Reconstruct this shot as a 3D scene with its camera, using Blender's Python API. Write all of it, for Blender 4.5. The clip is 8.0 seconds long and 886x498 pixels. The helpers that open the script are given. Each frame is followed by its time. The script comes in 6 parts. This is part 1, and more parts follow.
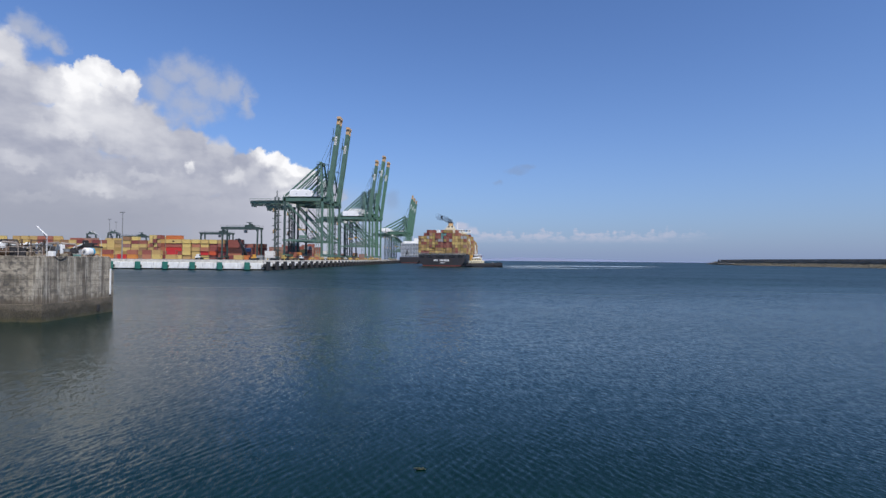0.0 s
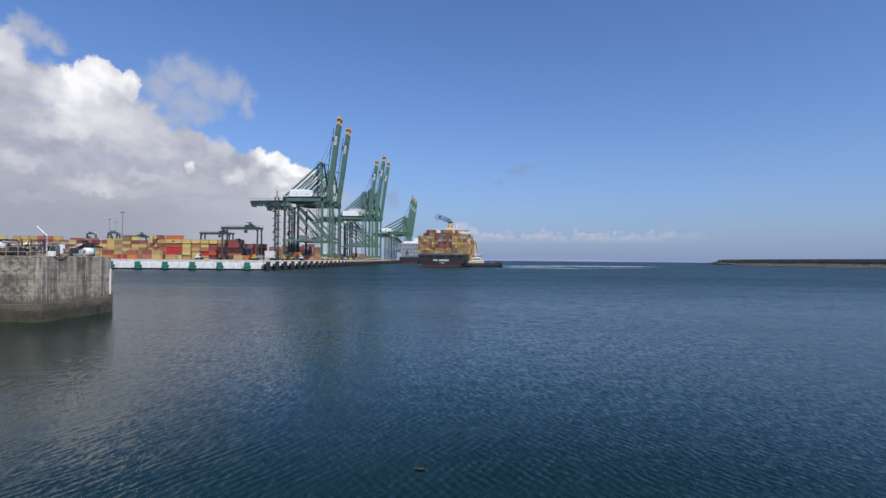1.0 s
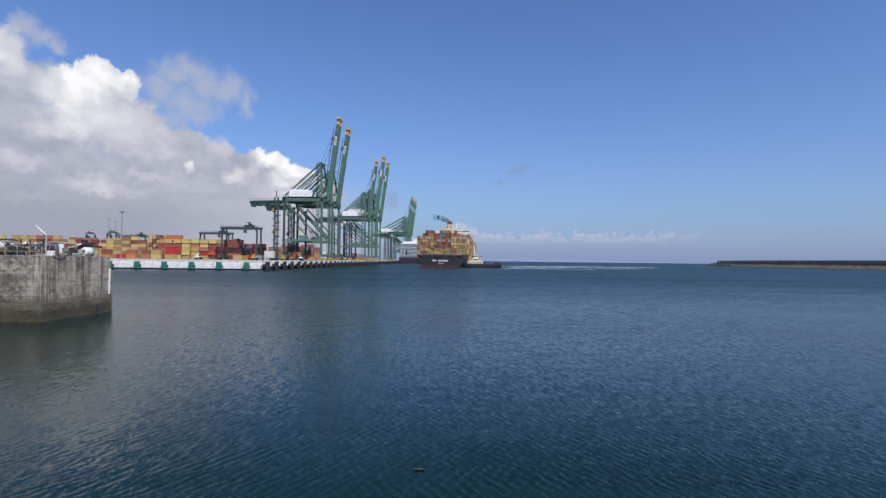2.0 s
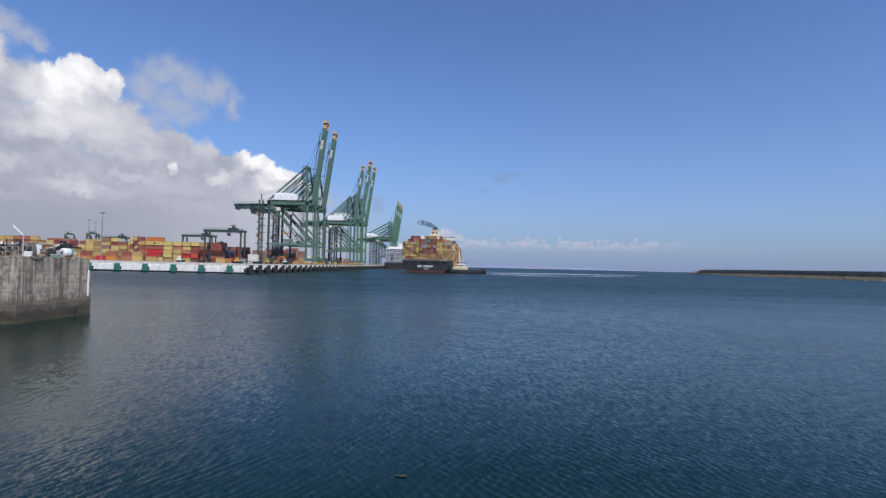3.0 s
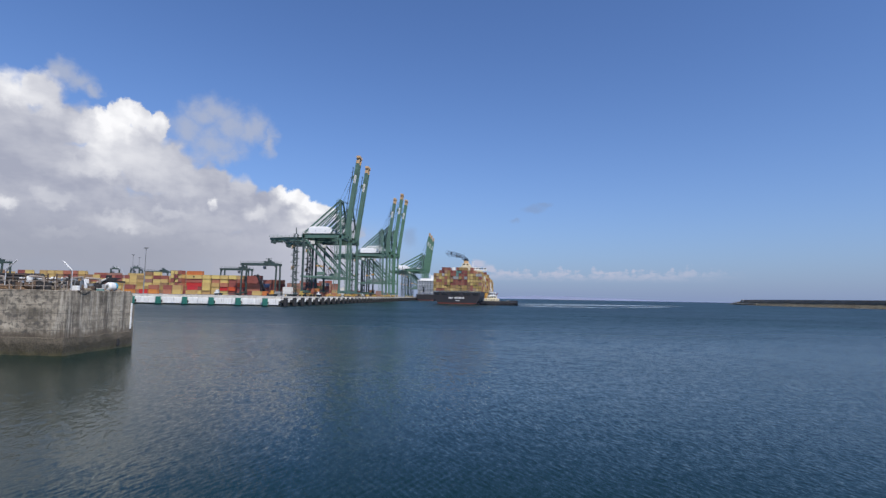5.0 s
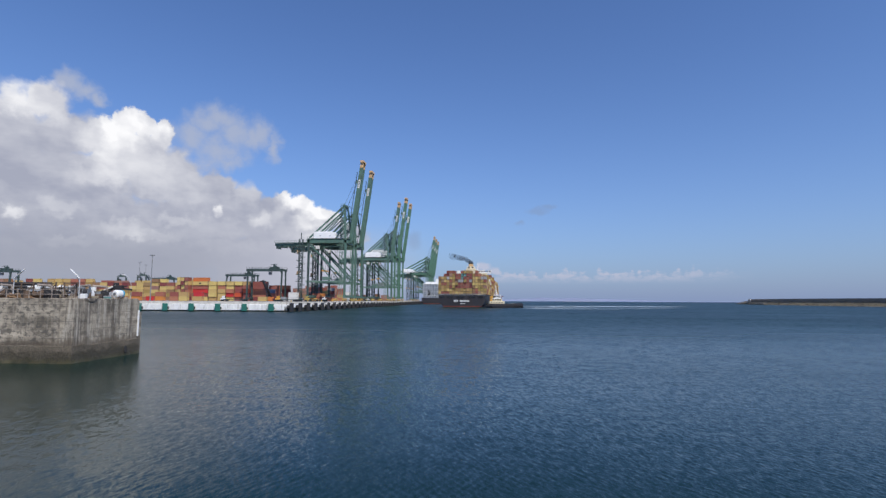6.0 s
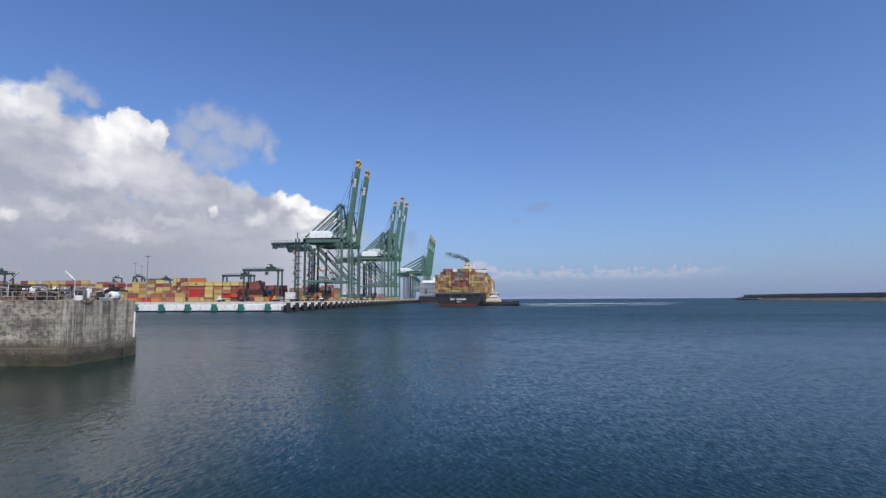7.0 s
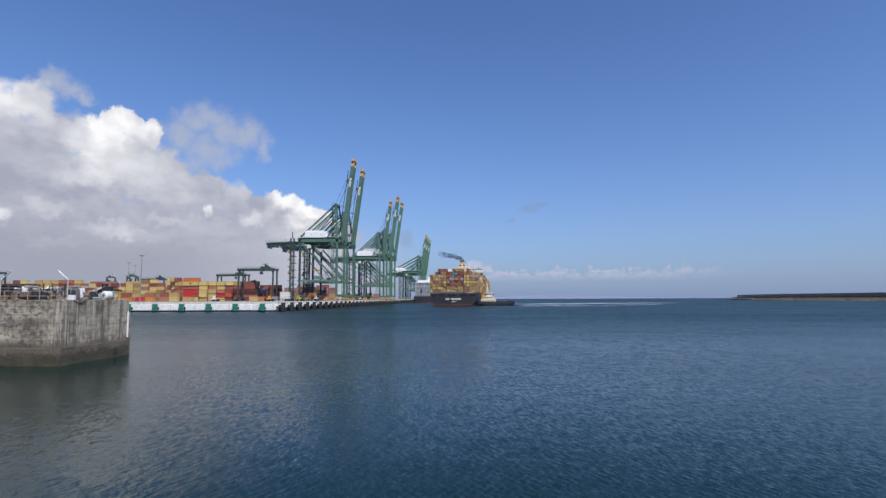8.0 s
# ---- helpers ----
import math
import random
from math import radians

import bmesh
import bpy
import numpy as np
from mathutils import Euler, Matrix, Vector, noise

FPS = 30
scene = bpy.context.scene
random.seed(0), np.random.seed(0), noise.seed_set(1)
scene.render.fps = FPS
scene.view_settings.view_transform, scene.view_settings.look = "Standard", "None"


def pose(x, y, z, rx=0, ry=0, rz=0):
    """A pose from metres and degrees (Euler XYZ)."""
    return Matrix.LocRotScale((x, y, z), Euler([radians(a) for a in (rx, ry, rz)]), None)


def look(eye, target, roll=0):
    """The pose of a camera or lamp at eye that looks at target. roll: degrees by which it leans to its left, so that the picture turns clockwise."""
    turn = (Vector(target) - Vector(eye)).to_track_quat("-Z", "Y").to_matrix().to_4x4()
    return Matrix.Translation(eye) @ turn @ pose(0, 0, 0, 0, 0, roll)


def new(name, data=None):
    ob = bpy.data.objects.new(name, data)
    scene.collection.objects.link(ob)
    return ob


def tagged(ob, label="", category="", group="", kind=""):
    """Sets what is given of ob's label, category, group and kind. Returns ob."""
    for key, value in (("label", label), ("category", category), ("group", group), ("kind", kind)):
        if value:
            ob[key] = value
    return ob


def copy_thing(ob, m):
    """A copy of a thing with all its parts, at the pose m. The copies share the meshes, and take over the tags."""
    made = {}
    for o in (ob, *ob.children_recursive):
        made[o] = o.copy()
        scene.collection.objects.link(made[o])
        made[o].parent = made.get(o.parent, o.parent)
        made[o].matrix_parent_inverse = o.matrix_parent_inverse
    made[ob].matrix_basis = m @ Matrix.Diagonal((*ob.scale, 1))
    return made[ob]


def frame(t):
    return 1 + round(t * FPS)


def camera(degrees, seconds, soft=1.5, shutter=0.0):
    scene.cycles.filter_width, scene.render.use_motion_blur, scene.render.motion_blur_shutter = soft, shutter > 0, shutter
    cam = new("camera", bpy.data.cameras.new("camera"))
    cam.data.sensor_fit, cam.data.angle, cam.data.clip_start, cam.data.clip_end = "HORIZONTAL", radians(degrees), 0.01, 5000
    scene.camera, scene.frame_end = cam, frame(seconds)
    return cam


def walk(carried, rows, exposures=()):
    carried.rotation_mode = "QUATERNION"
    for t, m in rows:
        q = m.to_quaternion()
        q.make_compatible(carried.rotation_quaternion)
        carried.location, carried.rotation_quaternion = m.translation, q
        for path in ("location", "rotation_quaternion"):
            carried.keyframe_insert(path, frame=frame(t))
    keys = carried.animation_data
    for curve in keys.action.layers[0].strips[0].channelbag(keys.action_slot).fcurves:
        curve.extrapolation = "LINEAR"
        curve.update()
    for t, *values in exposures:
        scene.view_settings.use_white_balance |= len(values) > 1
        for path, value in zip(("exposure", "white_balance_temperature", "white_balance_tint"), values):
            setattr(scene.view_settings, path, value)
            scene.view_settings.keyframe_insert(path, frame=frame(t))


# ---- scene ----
# the camera stands 6 m over the water on a pier and is turned by hand
cam = camera(80.02, 8.0, soft=1.4)
EYE = 6.0


def turned(yaw, pitch, roll):
    """The camera's pose from yaw to the left, pitch up and roll clockwise, in degrees."""
    return pose(0, 0, EYE, 0, 0, yaw) @ pose(0, 0, 0, 90 + pitch) @ pose(0, 0, 0, 0, 0, roll)


walk(cam, [
    (0.0, turned(0.0, 1.151, 0.512)),
    (0.5, turned(0, 1.151, 0.512)),
    (1.0, turned(0, 1.151, 0.512)),
    (1.5, turned(-0.02, 1.155, 0.52)),
    (1.7, turned(-0.009, 1.172, 0.598)),
    (2.8, turned(-1.024, 1.623, 1.045)),
    (2.9, turned(-1.624, 1.873, 1.216)),
    (3.0, turned(-1.611, 1.841, 1.329)),
    (3.1, turned(-1.805, 1.948, 1.156)),
    (3.2, turned(-0.977, 1.832, 1.261)),
    (3.3, turned(-0.665, 1.873, 1.273)),
    (3.4, turned(-0.396, 1.904, 1.281)),
    (3.5, turned(-0.567, 2.133, 1.26)),
    (3.6, turned(-0.733, 2.229, 1.261)),
    (3.7, turned(-0.98, 2.365, 1.262)),
    (3.8, turned(-0.921, 2.361, 1.263)),
    (3.9, turned(-0.863, 2.384, 1.363)),
    (4.0, turned(-0.385, 2.628, 1.265)),
    (4.1, turned(1.615, 4.865, 1.163)),
    (4.2, turned(1.572, 4.914, 0.908)),
    (4.3, turned(1.451, 3.738, 0.896)),
    (4.4, turned(1.198, 4.031, 0.832)),
    (4.5, turned(1.302, 4.596, 1.06)),
    (4.6, turned(1.374, 5.051, 0.863)),
    (4.7, turned(1.505, 5.086, 0.954)),
    (5.8, turned(2.687, 5.613, 0.501)),
    (5.9, turned(2.583, 5.602, 0.391)),
    (6.0, turned(2.414, 5.541, 0.282)),
    (6.5, turned(2.015, 5.413, -0.05)),
    (7.0, turned(2.036, 5.367, -0.264)),
    (7.1, turned(2.023, 5.347, -0.264)),
    (7.2, turned(1.468, 5.368, -0.264)),
    (7.3, turned(1.158, 5.381, -0.264)),
    (7.4, turned(1.529, 5.366, -0.264)),
    (7.5, turned(1.563, 5.391, -0.264)),
    (8.0, turned(1.527, 5.349, -0.225)),
])

# ---- light ----
SUN_TURN, SUN_HEIGHT = 142.0, 50.0  # clockwise from the view's +y, and over the horizon
sun = new("sun", bpy.data.lights.new("sun", "SUN"))
sun.data.energy, sun.data.angle, sun.data.color = 3.9, radians(0.5), (1.0, 0.94, 0.86)
sun.matrix_world = look((0, 0, 200), (-200 * math.sin(radians(SUN_TURN)) * math.cos(radians(SUN_HEIGHT)),
                                      -200 * math.cos(radians(SUN_TURN)) * math.cos(radians(SUN_HEIGHT)),
                                      200 - 200 * math.sin(radians(SUN_HEIGHT))))
scene.view_settings.exposure = 0.0


class Nodes:
    """A short hand for node graphs."""

    def __init__(self, tree):
        self.tree = tree
        tree.nodes.clear()

    def add(self, kind):
        return self.tree.nodes.new(kind)

    def link(self, a, b):
        self.tree.links.new(a, b)

    def put(self, socket, value):
        if isinstance(value, bpy.types.NodeSocket):
            self.link(value, socket)
        elif value is not None:
            socket.default_value = value

    def math(self, op, a, b=None, c=None, clamp=False):
        node = self.add("ShaderNodeMath")
        node.operation, node.use_clamp = op, clamp
        for socket, value in zip(node.inputs, (a, b, c)):
            self.put(socket, value)
        return node.outputs[0]

    def ramp(self, value, low, high, a=0.0, b=1.0):
        node = self.add("ShaderNodeMapRange")
        node.interpolation_type = "SMOOTHSTEP"
        for socket, v in zip(node.inputs, (value, low, high, a, b)):
            self.put(socket, v)
        return node.outputs[0]

    def mix(self, factor, a, b, blend="MIX"):
        node = self.add("ShaderNodeMix")
        node.data_type, node.blend_type = "RGBA", blend
        self.put(node.inputs["Factor"], factor)
        for socket, v in ((node.inputs[6], a), (node.inputs[7], b)):
            self.put(socket, (*v, 1) if isinstance(v, tuple) and len(v) == 3 else v)
        return node.outputs[2]

    def noise(self, vector, scale, detail=4.0, rough=0.55, warp=0.0):
        node = self.add("ShaderNodeTexNoise")
        self.put(node.inputs["Vector"], vector)
        for key, v in (("Scale", scale), ("Detail", detail), ("Roughness", rough), ("Distortion", warp)):
            node.inputs[key].default_value = v
        return node.outputs["Fac"]

    def stretch(self, vector, scale, shift=(0, 0, 0)):
        node = self.add("ShaderNodeMapping")
        self.put(node.inputs["Vector"], vector)
        node.inputs["Scale"].default_value, node.inputs["Location"].default_value = scale, shift
        return node.outputs[0]


def make_sky():
    """Clear sky with a bank of cumulus over the terminal and small far clouds along the horizon."""
    world = bpy.data.worlds.new("sky")
    world.use_nodes = True
    scene.world = world
    n = Nodes(world.node_tree)
    sky = n.add("ShaderNodeTexSky")
    sky.sky_type, sky.sun_disc = "NISHITA", False
    sky.sun_elevation, sky.sun_rotation = radians(SUN_HEIGHT), radians(SUN_TURN)
    sky.air_density, sky.dust_density, sky.ozone_density = 1.0, 0.6, 3.0
    way = n.add("ShaderNodeTexCoord").outputs["Generated"]
    split = n.add("ShaderNodeSeparateXYZ")
    n.link(way, split.inputs[0])
    turn = n.math("MULTIPLY", n.math("ARCTAN2", split.outputs[0], split.outputs[1]), 57.2958)
    rise = n.math("MULTIPLY", n.math("ARCSINE", split.outputs[2]), 57.2958)
    flat = n.add("ShaderNodeCombineXYZ")
    n.link(turn, flat.inputs[0]), n.link(rise, flat.inputs[1])
    deg = flat.outputs[0]
    lump = n.noise(deg, 0.17, 3, 0.5)
    lump_b = n.noise(n.stretch(deg, (1, 1, 1), (31, 17, 0)), 0.17, 3, 0.5)
    curl = n.noise(deg, 0.75, 6, 0.56)
    curl_b = n.noise(n.stretch(deg, (1, 1, 1), (11, 47, 0)), 0.75, 6, 0.56)
    fine = n.noise(deg, 0.5, 8, 0.55)

    def field(blobs, wide, ragged):
        """The nearest of some round lobes (turn, rise, half width, half height), with ragged edges."""
        best = None
        da = n.math("MULTIPLY_ADD", lump, wide * 2, n.math("MULTIPLY_ADD", curl, ragged * 2, -wide - ragged))
        db = n.math("MULTIPLY_ADD", lump_b, wide * 2, n.math("MULTIPLY_ADD", curl_b, ragged * 2, -wide - ragged))
        x, y = n.math("ADD", turn, da), n.math("ADD", rise, db)
        for a, e, ra, re in blobs:
            u = n.math("DIVIDE", n.math("SUBTRACT", x, a), ra)
            v = n.math("DIVIDE", n.math("SUBTRACT", y, e), re)
            d = n.math("SUBTRACT", 1.0, n.math("SQRT", n.math("ADD", n.math("MULTIPLY", u, u), n.math("MULTIPLY", v, v))))
            best = d if best is None else n.math("SMOOTH_MAX", best, d, 0.12)
        return best

    # puffs: rounded cells at two sizes, for heads that look like cauliflower
    def puffs_at(scale, detail, shift):
        node = n.add("ShaderNodeTexVoronoi")
        node.feature = "SMOOTH_F1"
        wander = n.add("ShaderNodeCombineXYZ")
        n.link(n.math("MULTIPLY_ADD", curl, 1.6, turn), wander.inputs[0])
        n.link(n.math("MULTIPLY_ADD", curl_b, 1.6, rise), wander.inputs[1])
        n.put(node.inputs["Vector"], n.stretch(wander.outputs[0], (1, 1, 1), shift))
        node.inputs["Scale"].default_value, node.inputs["Detail"].default_value = scale, detail
        node.inputs["Smoothness"].default_value = 0.7
        return n.math("SUBTRACT", 1.0, node.outputs["Distance"])

    puff = puffs_at(0.42, 2.0, (0, 0, 0))
    puff_sunward = puffs_at(0.42, 2.0, (-0.35, -0.45, 0))

    bank = field([(-42.6, 14.6, 3.0, 4.9), (-40.3, 16.8, 2.6, 2.4), (-45.8, 13.1, 4.1, 6.0), (-37.3, 14.5, 2.9, 2.7), (-35.8, 15.0, 2.0, 1.9), (-34.1, 16.2, 1.5, 1.7), (-32.7, 16.0, 1.2, 1.5),
                  (-31.0, 15.8, 1.3, 1.6), (-36.6, 10.6, 6.3, 4.2), (-30.8, 11.3, 6.2, 4.0), (-26.2, 10.6, 3.6, 3.0), (-23.2, 9.9, 2.6, 2.4), (-24.6, 7.9, 5.8, 3.4), (-19.7, 9.5, 1.6, 2.3),
                  (-17.8, 9.2, 2.3, 2.0), (-15.4, 8.4, 2.9, 2.0), (-12.5, 6.5, 2.6, 2.4), (-34.2, 4.7, 16.0, 4.4), (-20.0, 4.3, 11.5, 4.6), (-66, 11, 16, 13), (-42.0, 9.5, 8.5, 7.2), (-33.5, 12.8, 5.5, 3.2), (-28.5, 7.0, 10.0, 5.4), (-39.3, 14.0, 3.4, 3.2), (-21.2, 9.0, 2.0, 2.2), (-35.5, 7.6, 7.0, 3.6), (-18.5, 6.8, 5.0, 2.6)], 0.45, 0.75)
    veil = field([(-25.7, 18.0, 2.2, 1.5), (-27.3, 17.3, 2.1, 1.7), (-24.6, 16.6, 2.1, 2.1), (-22.7, 16.2, 1.9, 1.4), (-21.9, 16.6, 1.4, 1.9), (-20.7, 15.5, 0.9, 2.0), (-25.9, 14.8, 3.1, 2.0),
                  (-24.8, 13.8, 1.6, 1.1), (-28.5, 15.8, 2.0, 1.9), (-37.5, 18.3, 1.6, 1.0), (-38.7, 18.9, 1.2, 1.1), (-36.4, 17.8, 1.0, 0.7)], 0.5, 1.0)

    def light_on(lobes, wide, ragged):
        """Light that falls on some lobes (turn, rise, half width, half height, amount), added up."""
        total = None
        x = n.math("ADD", turn, n.math("MULTIPLY_ADD", lump, wide * 2, n.math("MULTIPLY_ADD", curl, ragged * 2, -wide - ragged)))
        y = n.math("ADD", rise, n.math("MULTIPLY_ADD", lump_b, wide * 2, n.math("MULTIPLY_ADD", curl_b, ragged * 2, -wide - ragged)))
        for a, e, ra, re, amount in lobes:
            u = n.math("DIVIDE", n.math("SUBTRACT", x, a), ra)
            v = n.math("DIVIDE", n.math("SUBTRACT", y, e), re)
            d = n.math("SQRT", n.math("ADD", n.math("MULTIPLY", u, u), n.math("MULTIPLY", v, v)))
            lit = n.ramp(d, 1.25, 0.35, 0.0, amount)
            total = lit if total is None else n.math("ADD", total, lit)
        return total

    heads_lit = light_on([(-34.0, 15.8, 2.5, 2.2, 0.75), (-31.0, 15.7, 1.3, 1.6, 0.62), (-36.2, 14.6, 1.9, 2.4, 0.44), (-34.5, 12.6, 2.2, 1.7, 0.22), (-25.8, 9.0, 0.5, 0.7, 0.6), (-21.6, 8.2, 1.6, 0.8, 0.34),
                          (-17.2, 10.2, 2.2, 1.1, 0.70), (-15.2, 9.5, 2.1, 1.2, 0.68), (-18.8, 11.0, 1.6, 0.9, 0.6), (-16.3, 8.2, 2.3, 1.1, 0.52), (-17.2, 7.0, 2.6, 1.0, 0.24), (-19.6, 9.2, 0.9, 1.7, 0.24), (-13.0, 8.6, 1.2, 1.1, 0.5)], 0.5, 1.0)
    flanks_lit = light_on([(-40.7, 17.0, 3.1, 2.0, 0.30), (-42.8, 17.0, 1.8, 2.2, 0.22), (-39.8, 15.0, 2.8, 1.9, 0.12), (-36.2, 10.9, 2.5, 1.1, 0.20), (-29.3, 10.4, 3.4, 1.4, 0.12), (-41.8, 7.2, 1.1, 0.8, 0.32),
                           (-34.2, 6.5, 2.2, 1.0, 0.24), (-38.0, 5.1, 2.2, 0.5, 0.18), (-31.0, 5.9, 2.8, 0.7, 0.14), (-23.2, 11.2, 1.6, 1.7, 0.14), (-27.1, 6.9, 4.6, 1.4, 0.10), (-55, 16, 7, 4, 0.4), (-38.6, 7.9, 1.6, 0.8, 0.16), (-29.5, 7.4, 2.6, 0.5, 0.12), (-15.0, 4.8, 4.5, 2.4, 0.20), (-24.5, 5.2, 4.0, 0.6, 0.10), (-33.5, 12.3, 3.6, 2.4, 0.17), (-30.0, 12.4, 3.5, 2.2, 0.12)], 0.9, 1.3)
    veil_on = n.math("MULTIPLY", n.ramp(n.math("MULTIPLY_ADD", fine, 1.3, n.math("ADD", veil, -0.62)), -0.25, 0.95), 0.80)
    bright_on = n.ramp(heads_lit, 0.10, 0.55)
    # crisp edges on the sunlit heads, soft ones on the shaded cloud
    soft_edge = n.math("MULTIPLY_ADD", bright_on, -0.16, 0.30)
    ragged_edge = n.math("MULTIPLY_ADD", puff, 0.34, n.math("MULTIPLY_ADD", fine, 0.26, -0.36))
    bank_on = n.ramp(n.math("ADD", bank, ragged_edge), -0.04, soft_edge)
    glimmer_on = n.ramp(flanks_lit, 0.05, 0.35)
    # billows, lit on the side towards the sun
    tone = n.noise(n.stretch(deg, (0.6, 1.3, 1), (7, 3, 0)), 0.34, 7, 0.56)
    shaded = n.math("SUBTRACT", puff, puff_sunward)
    relief = n.math("MULTIPLY_ADD", tone, 0.72, -0.27)
    relief = n.math("MULTIPLY_ADD", n.math("MULTIPLY", shaded, n.math("MULTIPLY_ADD", bright_on, 0.35, 0.14)), 1.0, relief)
    glow = n.math("ADD", relief, n.math("MULTIPLY_ADD", flanks_lit, 1.4, heads_lit), clamp=True)
    cloud = n.mix(glow, (0.382, 0.405, 0.505), (0.98, 0.98, 1.0))
    # a low line of far cumulus along the horizon, with uneven heads
    along = n.add("ShaderNodeCombineXYZ")
    n.link(turn, along.inputs[0])
    heads = n.noise(along.outputs[0], 0.8, 3, 0.5)
    tiny = n.noise(n.stretch(deg, (0.7, 1.6, 1)), 1.3, 5, 0.62)
    crest = n.math("MULTIPLY_ADD", heads, 3.4, n.math("MULTIPLY_ADD", tiny, 1.6, 0.60))
    here = n.math("MULTIPLY", n.ramp(turn, 0.2, 2.0), n.ramp(turn, 29.0, 20.0))
    near_ship = field([(2.0, 3.5, 1.0, 0.65), (0.9, 3.0, 1.1, 0.6), (3.2, 3.1, 1.0, 0.5)], 0.4, 0.6)
    line_on = n.math("MULTIPLY", n.math("MULTIPLY", n.ramp(n.math("SUBTRACT", crest, rise), 0.0, 0.55), n.ramp(rise, 1.6, 2.8)), here)
    elsewhere = field([(-52, 3, 6, 1), (60, 3, 12, 1), (120, 4, 20, 2), (170, 5, 25, 3)], 0.5, 0.5)
    far_on = n.math("MAXIMUM", n.math("MULTIPLY", n.math("MULTIPLY", line_on, n.ramp(tiny, 0.32, 0.62, 0.25, 1.0)), 0.66), n.math("MULTIPLY", n.ramp(n.math("MAXIMUM", near_ship, elsewhere), 0.0, 0.6), 0.7))
    # two faint grey wisps, and old exhaust hanging behind the cranes
    wisp = field([(5.8, 8.2, 0.7, 0.35), (7.8, 9.6, 1.7, 0.5), (9.0, 9.9, 1.2, 0.35), (-5.6, 6.4, 1.0, 1.3)], 0.4, 0.6)
    wisp_on = n.math("MULTIPLY", n.ramp(wisp, -0.1, 0.8), 0.34)
    blue = n.mix(1.0, sky.outputs[0], (0.084, 0.104, 0.141), "MULTIPLY")
    haze_on = n.math("MULTIPLY", n.math("POWER", 2.718, n.math("DIVIDE", n.math("MAXIMUM", rise, 0.0), -7.0)), 0.95)
    blue = n.mix(haze_on, blue, (0.238, 0.312, 0.507))
    colour = n.mix(veil_on, blue, (0.43, 0.475, 0.60))
    colour = n.mix(wisp_on, colour, (0.235, 0.29, 0.41))
    colour = n.mix(far_on, colour, (0.55, 0.55, 0.67))
    colour = n.mix(bank_on, colour, cloud)
    low = n.math("MULTIPLY", n.math("MULTIPLY", n.ramp(rise, 9.0, 3.0), n.ramp(turn, -2.0, -16.0)), 0.9)
    colour = n.mix(n.math("MULTIPLY", low, n.ramp(glow, 0.75, 0.25)), colour, n.mix(n.ramp(turn, -32.0, -14.0), (0.352, 0.374, 0.458), (0.50, 0.515, 0.61)))
    back = n.add("ShaderNodeBackground")
    n.link(colour, back.inputs[0])
    back.inputs[1].default_value = 1.0
    n.link(back.outputs[0], n.add("ShaderNodeOutputWorld").inputs[0])


make_sky()


# ---- materials ----
def surface(name, rgb, rough=0.6, metal=0.0, vary=0.25, scale=0.6, stain=(0.1, 0.08, 0.06), stained=0.25, streak=1.0, bump=0.15, per_object=0.0, spec=0.4):
    """Paint, metal or stone: colour that varies at two scales, stains that run downward by streak, a fine relief."""
    m = bpy.data.materials.new(name)
    m.use_nodes = True
    n = Nodes(m.node_tree)
    at = n.add("ShaderNodeTexCoord").outputs["Object"]
    coarse = n.noise(at, scale, 5, 0.6)
    grain = n.noise(at, scale * 11, 3, 0.6)
    runs = n.noise(n.stretch(at, (1, 1, 1 / streak)), scale * 2.3, 6, 0.65)
    light = tuple(min(1, c * (1 + vary)) for c in rgb)
    dark = tuple(c * (1 - vary) for c in rgb)
    colour = n.mix(n.ramp(n.math("MULTIPLY_ADD", grain, 0.35, n.math("MULTIPLY", coarse, 0.65)), 0.3, 0.7), dark, light)
    colour = n.mix(n.math("MULTIPLY", n.ramp(runs, 0.5, 0.72), stained), colour, stain)
    if per_object:
        chance = n.add("ShaderNodeObjectInfo").outputs["Random"]
        tone = n.add("ShaderNodeHueSaturation")
        n.link(n.math("MULTIPLY_ADD", chance, per_object, 1 - per_object / 2), tone.inputs["Value"])
        n.link(n.math("MULTIPLY_ADD", chance, 0.03, 0.485), tone.inputs["Hue"])
        n.link(colour, tone.inputs["Color"])
        colour = tone.outputs[0]
    p = n.add("ShaderNodeBsdfPrincipled")
    n.link(colour, p.inputs["Base Color"])
    n.link(n.math("MULTIPLY_ADD", coarse, 0.3, rough - 0.15, clamp=True), p.inputs["Roughness"])
    p.inputs["Metallic"].default_value = metal
    p.inputs["Specular IOR Level"].default_value = spec
    b = n.add("ShaderNodeBump")
    b.inputs["Strength"].default_value, b.inputs["Distance"].default_value = bump, 0.05
    n.link(grain, b.inputs["Height"])
    n.link(b.outputs[0], p.inputs["Normal"])
    n.link(p.outputs[0], n.add("ShaderNodeOutputMaterial").inputs[0])
    return m


